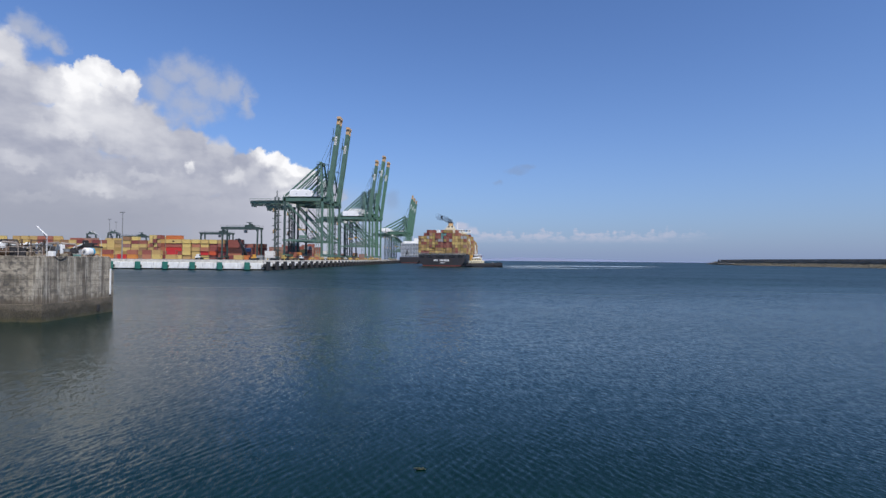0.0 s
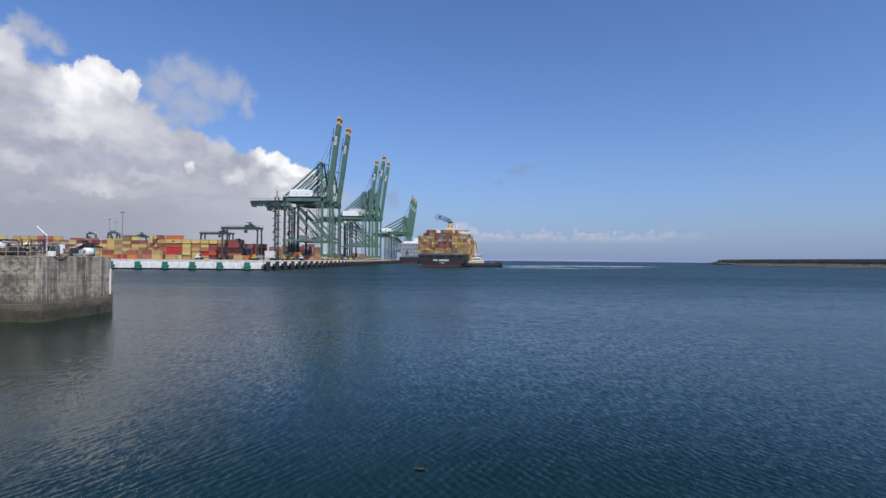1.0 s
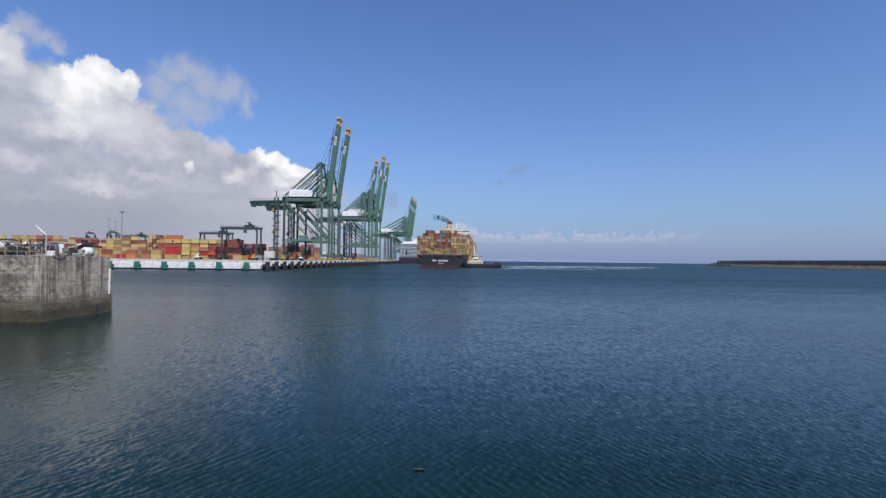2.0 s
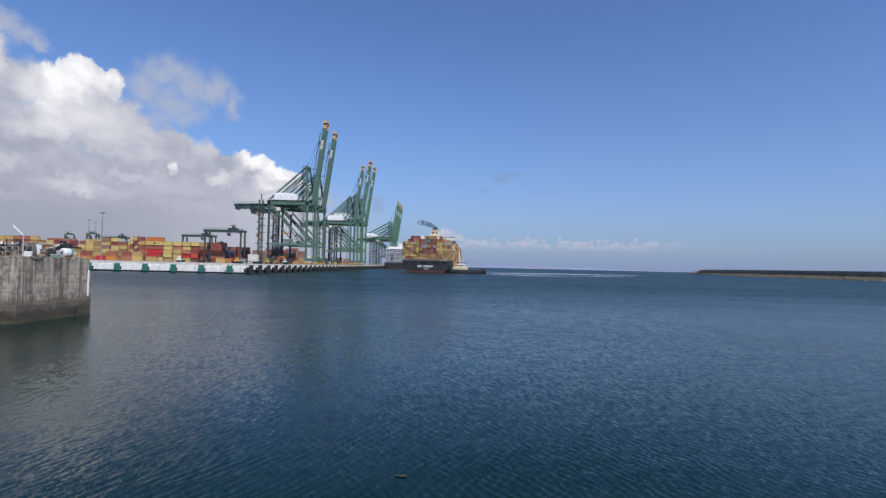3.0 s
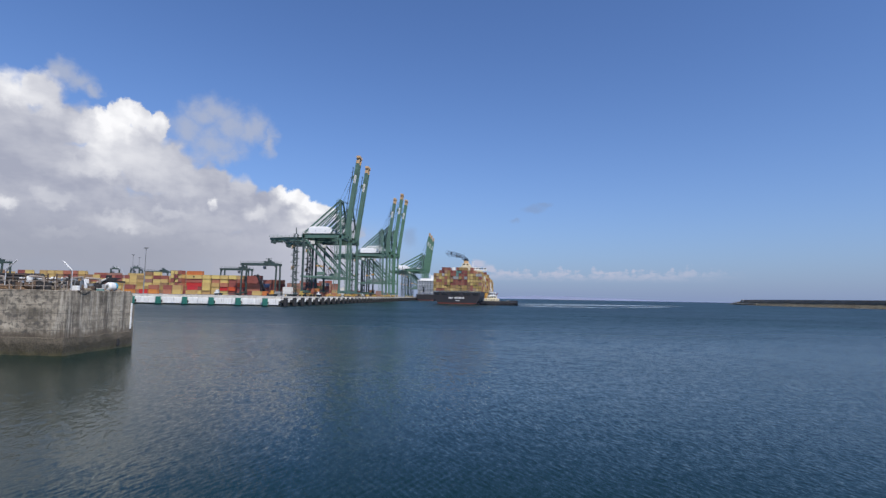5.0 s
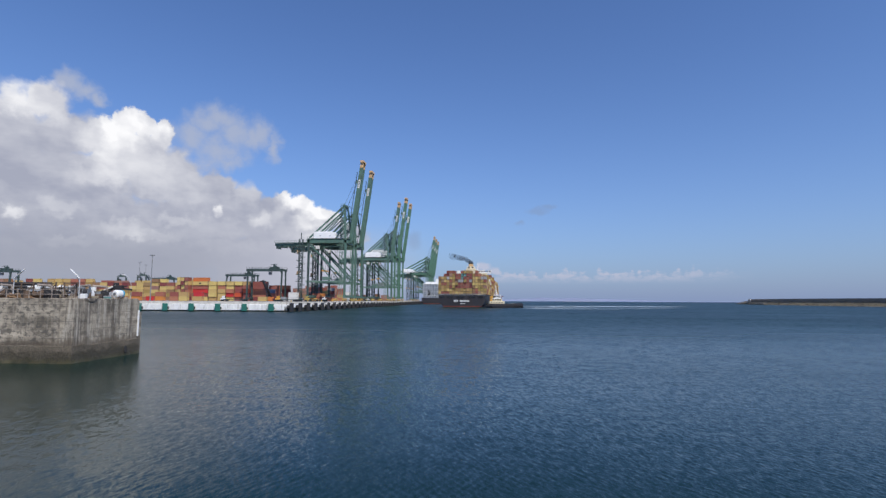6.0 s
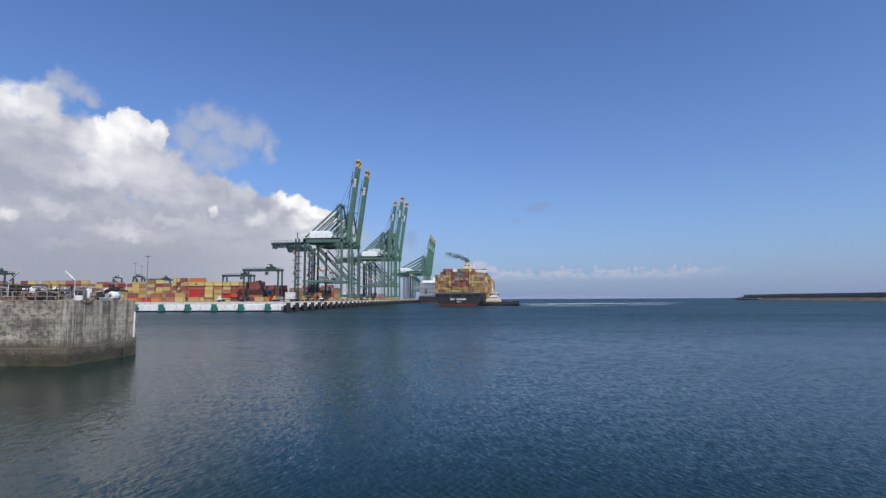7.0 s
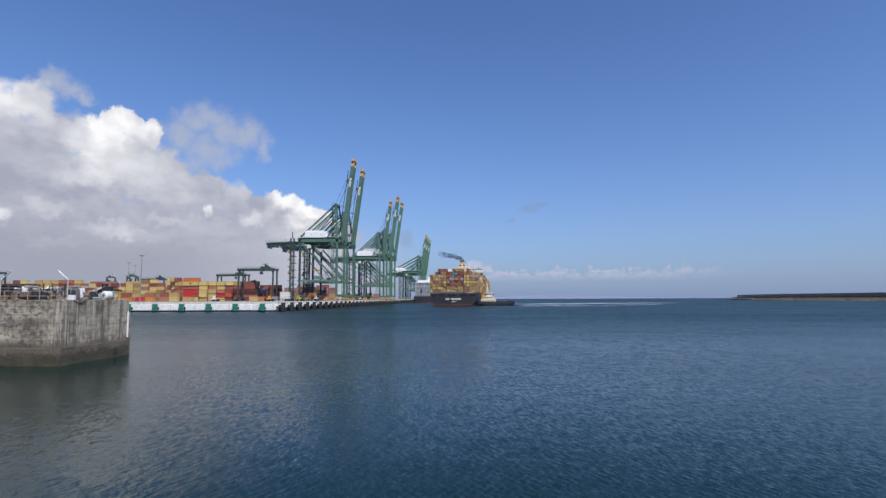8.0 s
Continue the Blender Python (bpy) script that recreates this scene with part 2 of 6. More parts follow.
def water_material():
    m = bpy.data.materials.new("sea_water")
    m.use_nodes = True
    n = Nodes(m.node_tree)
    at = n.add("ShaderNodeTexCoord").outputs["Object"]
    patch = n.noise(n.stretch(at, (1, 0.45, 1)), 0.012, 4, 0.6)
    p = n.add("ShaderNodeBsdfPrincipled")
    n.link(n.mix(n.ramp(patch, 0.35, 0.68), (0.0016, 0.0150, 0.0118), (0.0024, 0.0222, 0.0172)), p.inputs["Base Color"])
    p.inputs["IOR"].default_value = 1.333
    p.inputs["Specular IOR Level"].default_value = 0.31
    gust = n.noise(n.stretch(at, (0.5, 1.5, 1)), 0.02, 3, 0.5)
    # calm inside the harbour and in the lee of the pier, ruffled further out
    place = n.add("ShaderNodeSeparateXYZ")
    n.link(at, place.inputs[0])
    wind = n.math("MULTIPLY", n.math("MULTIPLY_ADD", gust, 1.2, 0.4), n.ramp(place.outputs[1], 10.0, 170.0, 0.74, 2.0))
    lee = n.math("MULTIPLY", n.ramp(place.outputs[0], -20.0, -36.0), n.ramp(place.outputs[1], 26.0, 44.0))
    wind = n.math("MULTIPLY", wind, n.math("MULTIPLY_ADD", lee, -0.50, 1.0))
    close = n.ramp(place.outputs[1], 160.0, 14.0, 0.35, 1.0)
    # unseen ripples roughen the water with distance
    n.link(n.math("ADD", n.math("MULTIPLY_ADD", gust, 0.12, 0.08), n.ramp(place.outputs[1], 10.0, 170.0, 0.0, 0.22)), p.inputs["Roughness"])
    # slopes of the ripples too small for the sheet itself: trains of short-crested waves
    # (size, crest stretch, heading, slope along it, slope across it, and from where on they rise: 0 for those that only show close by)
    lean = n.add("ShaderNodeNewGeometry").outputs["Normal"]
    for size, long, heading, amount, across, start in ((0.10, 0.4, 95, 0.15, 0.2, 60), (0.45, 0.5, 65, 0.30, 0.8, 50), (1.3, 0.35, 105, 0.42, 0.25, 30), (2.8, 0.4, 22, 0.30, 1.0, 24), (5.5, 0.35, 14, 0.34, 1.0, 12),
                                                       (9.0, 0.13, -8, 0.30, 0.1, 0), (13.0, 0.18, 27, 0.46, 0.1, 0), (22.0, 0.26, 12, 0.50, 0.2, 0), (6.0, 0.18, -30, 0.13, 0.1, 0), (34.0, 0.45, 25, 0.40, 0.4, 0)):
        ahead = (math.cos(radians(heading)), math.sin(radians(heading)))
        axes = n.add("ShaderNodeCombineXYZ")
        for k, (ex, ey, by) in enumerate(((ahead[0], ahead[1], 1.0), (-ahead[1], ahead[0], long))):
            n.link(n.math("MULTIPLY_ADD", place.outputs[0], ex * by, n.math("MULTIPLY", place.outputs[1], ey * by)), axes.inputs[k])
        ripple = n.add("ShaderNodeTexNoise")
        n.link(axes.outputs[0], ripple.inputs["Vector"])
        ripple.inputs["Scale"].default_value, ripple.inputs["Detail"].default_value = size, 2.0
        ripple.inputs["Distortion"].default_value = 0.0 if start else 0.25
        bits = n.add("ShaderNodeSeparateColor")
        n.link(ripple.outputs["Color"], bits.inputs[0])
        force = n.math("MULTIPLY", wind, n.ramp(place.outputs[1], start * 0.4, start * 3.5, 0.12, 1.0) if start else close)
        s = n.math("MULTIPLY", n.math("SUBTRACT", bits.outputs[0], 0.5), n.math("MULTIPLY", force, amount))
        c = n.math("MULTIPLY", n.math("SUBTRACT", bits.outputs[1], 0.5), n.math("MULTIPLY", force, amount * across))
        slope = n.add("ShaderNodeCombineXYZ")
        n.link(n.math("MULTIPLY_ADD", s, ahead[0], n.math("MULTIPLY", c, -ahead[1])), slope.inputs[0])
        n.link(n.math("MULTIPLY_ADD", s, ahead[1], n.math("MULTIPLY", c, ahead[0])), slope.inputs[1])
        total = n.add("ShaderNodeVectorMath")
        n.link(lean, total.inputs[0]), n.link(slope.outputs[0], total.inputs[1])
        lean = total.outputs[0]
    unit = n.add("ShaderNodeVectorMath")
    unit.operation = "NORMALIZE"
    n.link(lean, unit.inputs[0])
    n.link(unit.outputs[0], p.inputs["Normal"])
    n.link(p.outputs[0], n.add("ShaderNodeOutputMaterial").inputs[0])
    return m


def glass_like(name, rgb):
    return surface(name, rgb, 0.12, 0.0, 0.1, 0.5, stained=0.05, bump=0.02, spec=0.8)


WATER = water_material()
GREEN = surface("crane_green_paint", (0.092, 0.172, 0.136), 0.5, 0, 0.22, 0.25, (0.10, 0.07, 0.045), 0.25, 6, 0.05)
BRIGHT_GREEN = surface("fresh_green_paint", (0.092, 0.195, 0.134), 0.5, 0, 0.2, 0.25, (0.10, 0.08, 0.05), 0.2, 6, 0.05)
PALE_GREEN = surface("pale_green_paint", (0.145, 0.235, 0.190), 0.55, 0, 0.2, 0.3, (0.11, 0.08, 0.05), 0.3, 5, 0.05)
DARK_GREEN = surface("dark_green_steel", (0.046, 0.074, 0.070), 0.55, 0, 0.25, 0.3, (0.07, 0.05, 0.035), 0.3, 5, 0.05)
TIP = surface("pale_orange_paint", (0.60, 0.39, 0.20), 0.5, 0, 0.15, 0.4, (0.30, 0.20, 0.10), 0.3)
ORANGE = surface("orange_paint", (0.64, 0.33, 0.06), 0.5, 0, 0.12, 0.4, stained=0.2)
YELLOW = surface("yellow_paint", (0.52, 0.36, 0.10), 0.5, 0, 0.15, 0.4, stained=0.25, per_object=0.2)
WHITE = surface("white_paint", (0.78, 0.78, 0.76), 0.5, 0, 0.06, 0.3, (0.35, 0.30, 0.24), 0.18, 5, 0.03)
HOUSE_WHITE = surface("clean_white_cladding", (0.90, 0.90, 0.89), 0.5, 0, 0.03, 0.3, (0.5, 0.46, 0.40), 0.06, 5, 0.02)
GREY = surface("grey_steel", (0.26, 0.27, 0.27), 0.5, 0.3, 0.2, 0.8, stained=0.3)
BLACK = surface("black_rubber", (0.030, 0.030, 0.032), 0.75, 0, 0.3, 0.8, stained=0.15)
FENDER_GREEN = surface("green_fender_panel", (0.035, 0.185, 0.145), 0.6, 0, 0.25, 0.5, (0.05, 0.06, 0.05), 0.35, 4)
HULL = surface("black_hull_paint", (0.032, 0.032, 0.038), 0.6, 0, 0.25, 0.08, (0.06, 0.04, 0.03), 0.25, 5, 0.03)
RED_HULL = surface("red_antifouling", (0.15, 0.042, 0.032), 0.6, 0, 0.25, 0.15, (0.06, 0.04, 0.03), 0.35, 3, 0.05)
CREAM = surface("cream_paint", (0.70, 0.62, 0.44), 0.5, 0, 0.08, 0.3, stained=0.2)
DARK = glass_like("dark_glass", (0.012, 0.016, 0.02))
RUST = surface("rusty_steel", (0.165, 0.115, 0.082), 0.8, 0.2, 0.4, 1.2, (0.05, 0.035, 0.03), 0.5, 2, 0.3)
BLUE = surface("blue_paint", (0.07, 0.33, 0.50), 0.45, 0, 0.15, 0.6, stained=0.15)
DECK = surface("quay_deck_concrete", (0.27, 0.255, 0.235), 0.85, 0, 0.25, 0.12, (0.07, 0.07, 0.07), 0.4, 1, 0.2)
QUAY_WHITE = surface("whitewashed_concrete", (0.84, 0.84, 0.81), 0.8, 0, 0.10, 0.4, (0.30, 0.26, 0.21), 0.62, 5, 0.1)
COPING = surface("stained_coping_concrete", (0.62, 0.59, 0.53), 0.85, 0, 0.2, 0.5, (0.12, 0.10, 0.08), 0.5, 2, 0.2)
PALE_GREY = surface("pale_grey_louvre", (0.52, 0.53, 0.54), 0.6)
QUAY_DARK = surface("wet_dark_concrete", (0.055, 0.058, 0.052), 0.7, 0, 0.35, 0.4, (0.03, 0.035, 0.02), 0.5, 4, 0.2)
STONE = surface("breakwater_rock", (0.135, 0.112, 0.074), 0.9, 0, 0.14, 0.05, (0.08, 0.07, 0.06), 0.4, 1, 0.5, 0.5)
CROWN = surface("dark_crown_wall", (0.29, 0.245, 0.195), 0.9, 0, 0.25, 0.05, (0.05, 0.045, 0.045), 0.4, 4, 0.2)


def concrete_material():
    """Old pier concrete: shutter lifts, rain streaks down the face, pale lime runs and dark blotches."""
    m = bpy.data.materials.new("old_pier_concrete")
    m.use_nodes = True
    n = Nodes(m.node_tree)
    at = n.add("ShaderNodeTexCoord").outputs["Object"]
    blotch = n.noise(n.stretch(at, (1, 1, 1.3)), 2.0, 6, 0.62, 0.2)
    mottled = n.noise(at, 6.0, 7, 0.74)
    large = n.noise(at, 0.35, 4, 0.55)
    runs = n.noise(n.stretch(at, (1, 1, 0.05), (3, 5, 0)), 1.9, 5, 0.58)
    thin = n.noise(n.stretch(at, (1, 1, 0.04), (9, 1, 0)), 4.2, 4, 0.55)
    split = n.add("ShaderNodeSeparateXYZ")
    n.link(at, split.inputs[0])
    # rain runs down the outer corner; further in the lifts and dark patches show more
    outer = n.ramp(n.math("MULTIPLY_ADD", large, 2.0, split.outputs[0]), -37.4, -35.6)
    wander = n.math("MULTIPLY_ADD", blotch, 0.10, split.outputs[2])
    joint = n.math("ABSOLUTE", n.math("SUBTRACT", n.math("FRACT", n.math("DIVIDE", wander, 0.78)), 0.5))
    course = n.noise(n.stretch(at, (0.16, 0.16, 1.5), (4, 2, 0)), 1.0, 4, 0.55)
    broad = n.noise(n.stretch(at, (1, 1, 0.8), (5, 3, 1)), 0.75, 4, 0.55)
    tone = n.math("MULTIPLY_ADD", mottled, 0.22, n.math("MULTIPLY_ADD", broad, 0.44, n.math("MULTIPLY", course, 0.34)))
    colour = n.mix(n.ramp(tone, 0.38, 0.62), (0.128, 0.110, 0.084), (0.530, 0.458, 0.350))
    colour = n.mix(n.math("MULTIPLY", n.ramp(runs, 0.48, 0.60), n.math("MULTIPLY_ADD", outer, 0.30, 0.22)), colour, (0.080, 0.068, 0.058))
    wide = n.noise(n.stretch(at, (1, 1, 0.035), (2, 8, 0)), 0.85, 3, 0.5)
    colour = n.mix(n.math("MULTIPLY", n.ramp(wide, 0.50, 0.58), n.math("MULTIPLY_ADD", outer, 0.36, 0.06)), colour, (0.098, 0.078, 0.060))
    colour = n.mix(n.math("MULTIPLY", n.ramp(thin, 0.50, 0.60), n.math("MULTIPLY_ADD", outer, 0.58, 0.15)), colour, (0.54, 0.49, 0.40))
    colour = n.mix(n.math("MULTIPLY", n.ramp(blotch, 0.49, 0.60), n.math("MULTIPLY_ADD", outer, -0.45, 0.80)), colour, (0.095, 0.086, 0.074))
    colour = n.mix(n.math("MULTIPLY", n.ramp(joint, 0.455, 0.495), n.ramp(large, 0.35, 0.6, 0.25, 0.65)), colour, (0.075, 0.068, 0.06))
    # a ragged brown tide mark
    tide = n.ramp(n.math("MULTIPLY_ADD", runs, -1.6, n.math("ADD", split.outputs[2], 0.2)), 1.75, 1.25)
    colour = n.mix(n.math("MULTIPLY", tide, 0.7), colour, (0.10, 0.078, 0.055))
    p = n.add("ShaderNodeBsdfPrincipled")
    n.link(colour, p.inputs["Base Color"])
    p.inputs["Roughness"].default_value = 0.9
    b = n.add("ShaderNodeBump")
    b.inputs["Strength"].default_value, b.inputs["Distance"].default_value = 0.6, 0.06
    n.link(n.math("MULTIPLY_ADD", blotch, 0.6, mottled), b.inputs["Height"])
    n.link(b.outputs[0], p.inputs["Normal"])
    n.link(p.outputs[0], n.add("ShaderNodeOutputMaterial").inputs[0])
    return m


CONCRETE = concrete_material()


def tidal_material():
    """The pier's foot: bare brown concrete, then a dark band of weed, then olive slime at the waterline, all ragged."""
    m = bpy.data.materials.new("tidal_concrete")
    m.use_nodes = True
    n = Nodes(m.node_tree)
    at = n.add("ShaderNodeTexCoord").outputs["Object"]
    split = n.add("ShaderNodeSeparateXYZ")
    n.link(at, split.inputs[0])
    blotch = n.noise(n.stretch(at, (0.7, 0.7, 1.6)), 1.4, 6, 0.62, 0.3)
    grain = n.noise(at, 8.0, 5, 0.7)
    runs = n.noise(n.stretch(at, (1, 1, 0.12)), 2.2, 5, 0.6)
    level = n.math("ADD", split.outputs[2], n.math("MULTIPLY_ADD", blotch, 1.1, n.math("MULTIPLY_ADD", runs, 0.9, -1.0)))
    bare = n.mix(n.ramp(grain, 0.3, 0.7), (0.090, 0.075, 0.054), (0.195, 0.162, 0.118))
    weed = n.mix(n.ramp(grain, 0.35, 0.65), (0.036, 0.032, 0.021), (0.115, 0.094, 0.060))
    slime = n.mix(n.ramp(blotch, 0.4, 0.6), (0.055, 0.050, 0.024), (0.125, 0.106, 0.046))
    colour = n.mix(n.ramp(level, 1.25, 0.85), bare, weed)
    colour = n.mix(n.math("MULTIPLY", n.ramp(level, 0.50, 0.15), 0.8), colour, slime)
    p = n.add("ShaderNodeBsdfPrincipled")
    n.link(colour, p.inputs["Base Color"])
    n.link(n.ramp(level, 0.2, 1.2, 0.35, 0.85), p.inputs["Roughness"])
    b = n.add("ShaderNodeBump")
    b.inputs["Strength"].default_value, b.inputs["Distance"].default_value = 0.9, 0.08
    n.link(n.math("MULTIPLY_ADD", blotch, 0.7, grain), b.inputs["Height"])
    n.link(b.outputs[0], p.inputs["Normal"])
    n.link(p.outputs[0], n.add("ShaderNodeOutputMaterial").inputs[0])
    return m


ALGAE = tidal_material()


# ---- mesh tools ----
def box(bm, centre, size, m=None):
    """A box, in bm, at centre; m turns it first."""
    made = bmesh.ops.create_cube(bm, size=1.0)["verts"]
    t = Matrix.Translation(centre) @ (m or Matrix()) @ Matrix.Diagonal((*size, 1))
    bmesh.ops.transform(bm, matrix=t, verts=made)
    return made


def beam(bm, p, q, wide, high, up=(0, 0, 1)):
    """A straight box section from p to q, wide across and high along up."""
    p, q = Vector(p), Vector(q)
    along = (q - p).normalized()
    side = along.cross(Vector(up))
    side = Vector((1, 0, 0)) if side.length < 1e-4 else side.normalized()
    top = side.cross(along)
    ring = [(-1, -1), (1, -1), (1, 1), (-1, 1)]
    a = [bm.verts.new(p + side * (x * wide / 2) + top * (z * high / 2)) for x, z in ring]
    b = [bm.verts.new(q + side * (x * wide / 2) + top * (z * high / 2)) for x, z in ring]
    bm.faces.new(a[::-1]), bm.faces.new(b)
    for i in range(4):
        bm.faces.new((a[i], a[(i + 1) % 4], b[(i + 1) % 4], b[i]))


def tube(bm, p, q, r, r2=None, sides=8):
    """A round bar from p to q."""
    p, q = Vector(p), Vector(q)
    made = bmesh.ops.create_cone(bm, cap_ends=True, segments=sides, radius1=r, radius2=r if r2 is None else r2, depth=(q - p).length)["verts"]
    turn = (q - p).to_track_quat("Z", "Y").to_matrix().to_4x4()
    bmesh.ops.transform(bm, matrix=Matrix.Translation((p + q) / 2) @ turn, verts=made)
    return made


def part(name, bm, material, parent=None, label="", bevel=0.0):
    """Links a bmesh as one mesh object, under a thing or a part."""
    if bevel:
        bmesh.ops.bevel(bm, geom=bm.edges[:], offset=bevel, segments=1, affect="EDGES")
    bmesh.ops.recalc_face_normals(bm, faces=bm.faces[:])
    data = bpy.data.meshes.new(name)
    bm.to_mesh(data)
    bm.free()
    for m in material if isinstance(material, (list, tuple)) else [material]:
        data.materials.append(m)
    ob = new(name, data)
    ob.parent = parent
    if label:
        ob["label"] = label
    return ob


def boxes(name, rows, material, parent, label="", bevel=0.0):
    """A part made of some boxes (centre, size)."""
    bm = bmesh.new()
    for centre, size in rows:
        box(bm, centre, size)
    return part(name, bm, material, parent, label, bevel)


def beams(name, rows, material, parent, label=""):
    """A part made of some straight members (p, q, wide, high)."""
    bm = bmesh.new()
    for row in rows:
        beam(bm, *row)
    return part(name, bm, material, parent, label)


def thing(name, label, category, m=None, group="", kind=""):
    """An empty that carries a thing's parts."""
    ob = tagged(new(name), label, category, group, kind)
    ob.matrix_basis = m or Matrix()
    return ob


# ---- water and ground ----
def make_water():
    """One sheet of sea to the horizon: rings that widen outward, lifted by short wind waves of many directions."""
    rng = np.random.default_rng(4)
    radii = [1.2]
    while radii[-1] < 4950:
        r = radii[-1]
        radii.append(r * (1.05 if r < 7 else 1.0046 if r < 42 else 1.02))
    radii = np.array(radii)
    # closer sectors over the open harbour, wide ones behind
    angle = np.concatenate([np.linspace(radians(38), radians(142), 1100, endpoint=False), np.linspace(radians(142), radians(398), 130, endpoint=False)])
    sectors = len(angle)
    x, y = (radii[:, None] * np.cos(angle)).ravel(), (radii[:, None] * np.sin(angle)).ravel()
    r = np.repeat(radii, sectors)
    z = np.zeros_like(x)
    cell = np.where(r < 42, r * 0.0046, r * 0.02)
    for n in range(90):
        length = 0.10 * (0.36 / 0.10) ** (rng.random() ** 1.2)
        way = rng.normal((0.48, 0.12, 0.48, 0.12, -0.55)[n % 5], 0.13)
        k = 2 * np.pi / length
        seen = np.clip((length / 2.2 - cell) / (length / 4.0), 0, 1)
        z += seen * (0.0030 if n % 5 == 4 else 0.0021) * length * np.sin(k * (x * np.cos(way) + y * np.sin(way)) + rng.random() * 6.28)
    verts = np.column_stack([np.r_[x, 0.0], np.r_[y, 0.0], np.r_[z, 0.0]])
    rings = len(radii)
    i, j = np.meshgrid(np.arange(rings - 1), np.arange(sectors), indexing="ij")
    k = (j + 1) % sectors
    quads = np.stack([i * sectors + j, (i + 1) * sectors + j, (i + 1) * sectors + k, i * sectors + k], -1).reshape(-1, 4)
    j = np.arange(sectors)
    fan = np.stack([np.full(sectors, rings * sectors), j, (j + 1) % sectors], -1)
    data = bpy.data.meshes.new("water")
    data.from_pydata(verts.tolist(), [], quads.tolist() + fan.tolist())
    data.polygons.foreach_set("use_smooth", np.ones(len(data.polygons), bool))
    data.materials.append(WATER)
    return tagged(new("water", data), "dark blue-green harbour water with small wind ripples", "water", kind="structure")


water = make_water()

# the terminal's own axes: x towards the water, y along the berth away from the camera, z up from the water
QUAY = pose(-85.4, 252.0, 0.0, 0, 0, -1.72)
DECK_Z = 4.8
LAND = 420.0  # how far the terminal reaches inland
LONG = 1150.0  # how long its berth is


def make_terminal():
    body = boxes("quay_apron", [((-LAND / 2, LONG / 2, DECK_Z / 2 - 2.2), (LAND - 1.2, LONG - 1.2, DECK_Z + 3.6))], DECK, None)
    tagged(body, "pale grey concrete container quay apron above dark water", "quay", kind="structure")
    body.matrix_basis = QUAY
    wall = boxes("quay_wall", [((-0.9, LONG / 2, 0.4), (1.0, LONG, 4.4)), ((-LAND / 2, 0.9, 0.4), (LAND, 1.0, 4.4))], QUAY_DARK, None)
    tagged(wall, "dark wet concrete quay wall under the white capping", "quay wall", kind="structure")
    wall.matrix_basis = QUAY
    # capping: bays of whitewashed concrete with open joints
    bm = bmesh.new()
    bay = 13.2
    for i in range(int(LAND / bay)):
        box(bm, (-bay * (i + 0.5) - 0.02, 0.75, 2.14), (bay - 0.04, 1.5, 2.95))
    for i in range(int((LONG - 3) / 12.5)):
        box(bm, (-0.75, 1.6 + 12.5 * (i + 0.5), 2.75), (1.5, 12.5 - 0.04, 1.75))
    cap = part("quay_capping", bm, QUAY_WHITE, None, bevel=0.14)
    tagged(cap, "whitewashed concrete capping beam along the quay", "capping beam", kind="structure")
    cap.matrix_basis = QUAY
    coping = boxes("quay_coping", [((-LAND / 2 - 0.2, 0.95, 4.22), (LAND - 1.0, 0.9, 1.25)), ((-0.95, LONG / 2 + 0.6, 4.22), (0.9, LONG - 2.4, 1.25))], COPING, None, bevel=0.06)
    tagged(coping, "stained grey-tan concrete coping behind the white beam", "coping", kind="structure")
    coping.matrix_basis = QUAY


def make_fenders():
    """Green panel fenders on the end wall, black ones along the berth."""
    end = thing("quay_fender", "green square fender panel on rubber cones", "fender", group="green fenders on the end wall")
    boxes("panel", [((0, -1.35, 3.0), (2.7, 0.35, 3.5))], FENDER_GREEN, end, bevel=0.12)
    for x in (-0.7, 0.7):
        bm = bmesh.new()
        tube(bm, (x, 0.1, 2.6), (x, -1.2, 2.6), 0.75, 0.5, 10)
        part("rubber_cone", bm, BLACK, end)
    for x in (-1.1, 1.1):
        beams("chain", [((x, -1.2, 4.6), (x, 0.1, 5.0), 0.12, 0.12)], GREY, end)
    end.matrix_basis = QUAY @ pose(-7.6, 0, -0.9)
    for i in range(1, 7):
        copy_thing(end, QUAY @ pose(-7.6 - 13.25 * i, 0, -0.9))
    side = thing("quay_fender", "black panel fender on the berth wall", "fender", group="black fenders along the berth")
    boxes("panel", [((1.75, 0, 2.5), (1.0, 3.6, 4.4))], BLACK, side, bevel=0.2)
    for y in (-0.7, 0.7):
        bm = bmesh.new()
        tube(bm, (-0.1, y, 2.6), (1.4, y, 2.6), 1.1, 0.8, 10)
        part("rubber_cone", bm, BLACK, side)
    side.matrix_basis = QUAY @ pose(0, 0.9, -0.4)
    for i in range(1, 64):
        copy_thing(side, QUAY @ pose(0, 0.9 + 12.5 * i, -0.4))


def make_bollards():
    """Yellow bollards on the coping of the berth."""
    bm = bmesh.new()
    tube(bm, (0, 0, 0), (0, 0, 0.7), 0.32, 0.26, 10)
    tube(bm, (0, 0, 0.7), (0, 0, 0.95), 0.26, 0.45, 10)
    first = tagged(part("bollard", bm, YELLOW, None), "yellow mooring bollard on the quay edge", "bollard", "bollards along the quay")
    first.matrix_basis = QUAY @ pose(-0.8, 7, 4.88)
    for i in range(1, 30):
        copy_thing(first, QUAY @ pose(-0.8, 7 + 25 * i, 4.88))


make_terminal()
make_fenders()
make_bollards()


# ---- the near pier head ----
PIER_X, PIER_Y, PIER_TOP, PIER_BACK = -36.3, 47.9, 5.86, 57.7


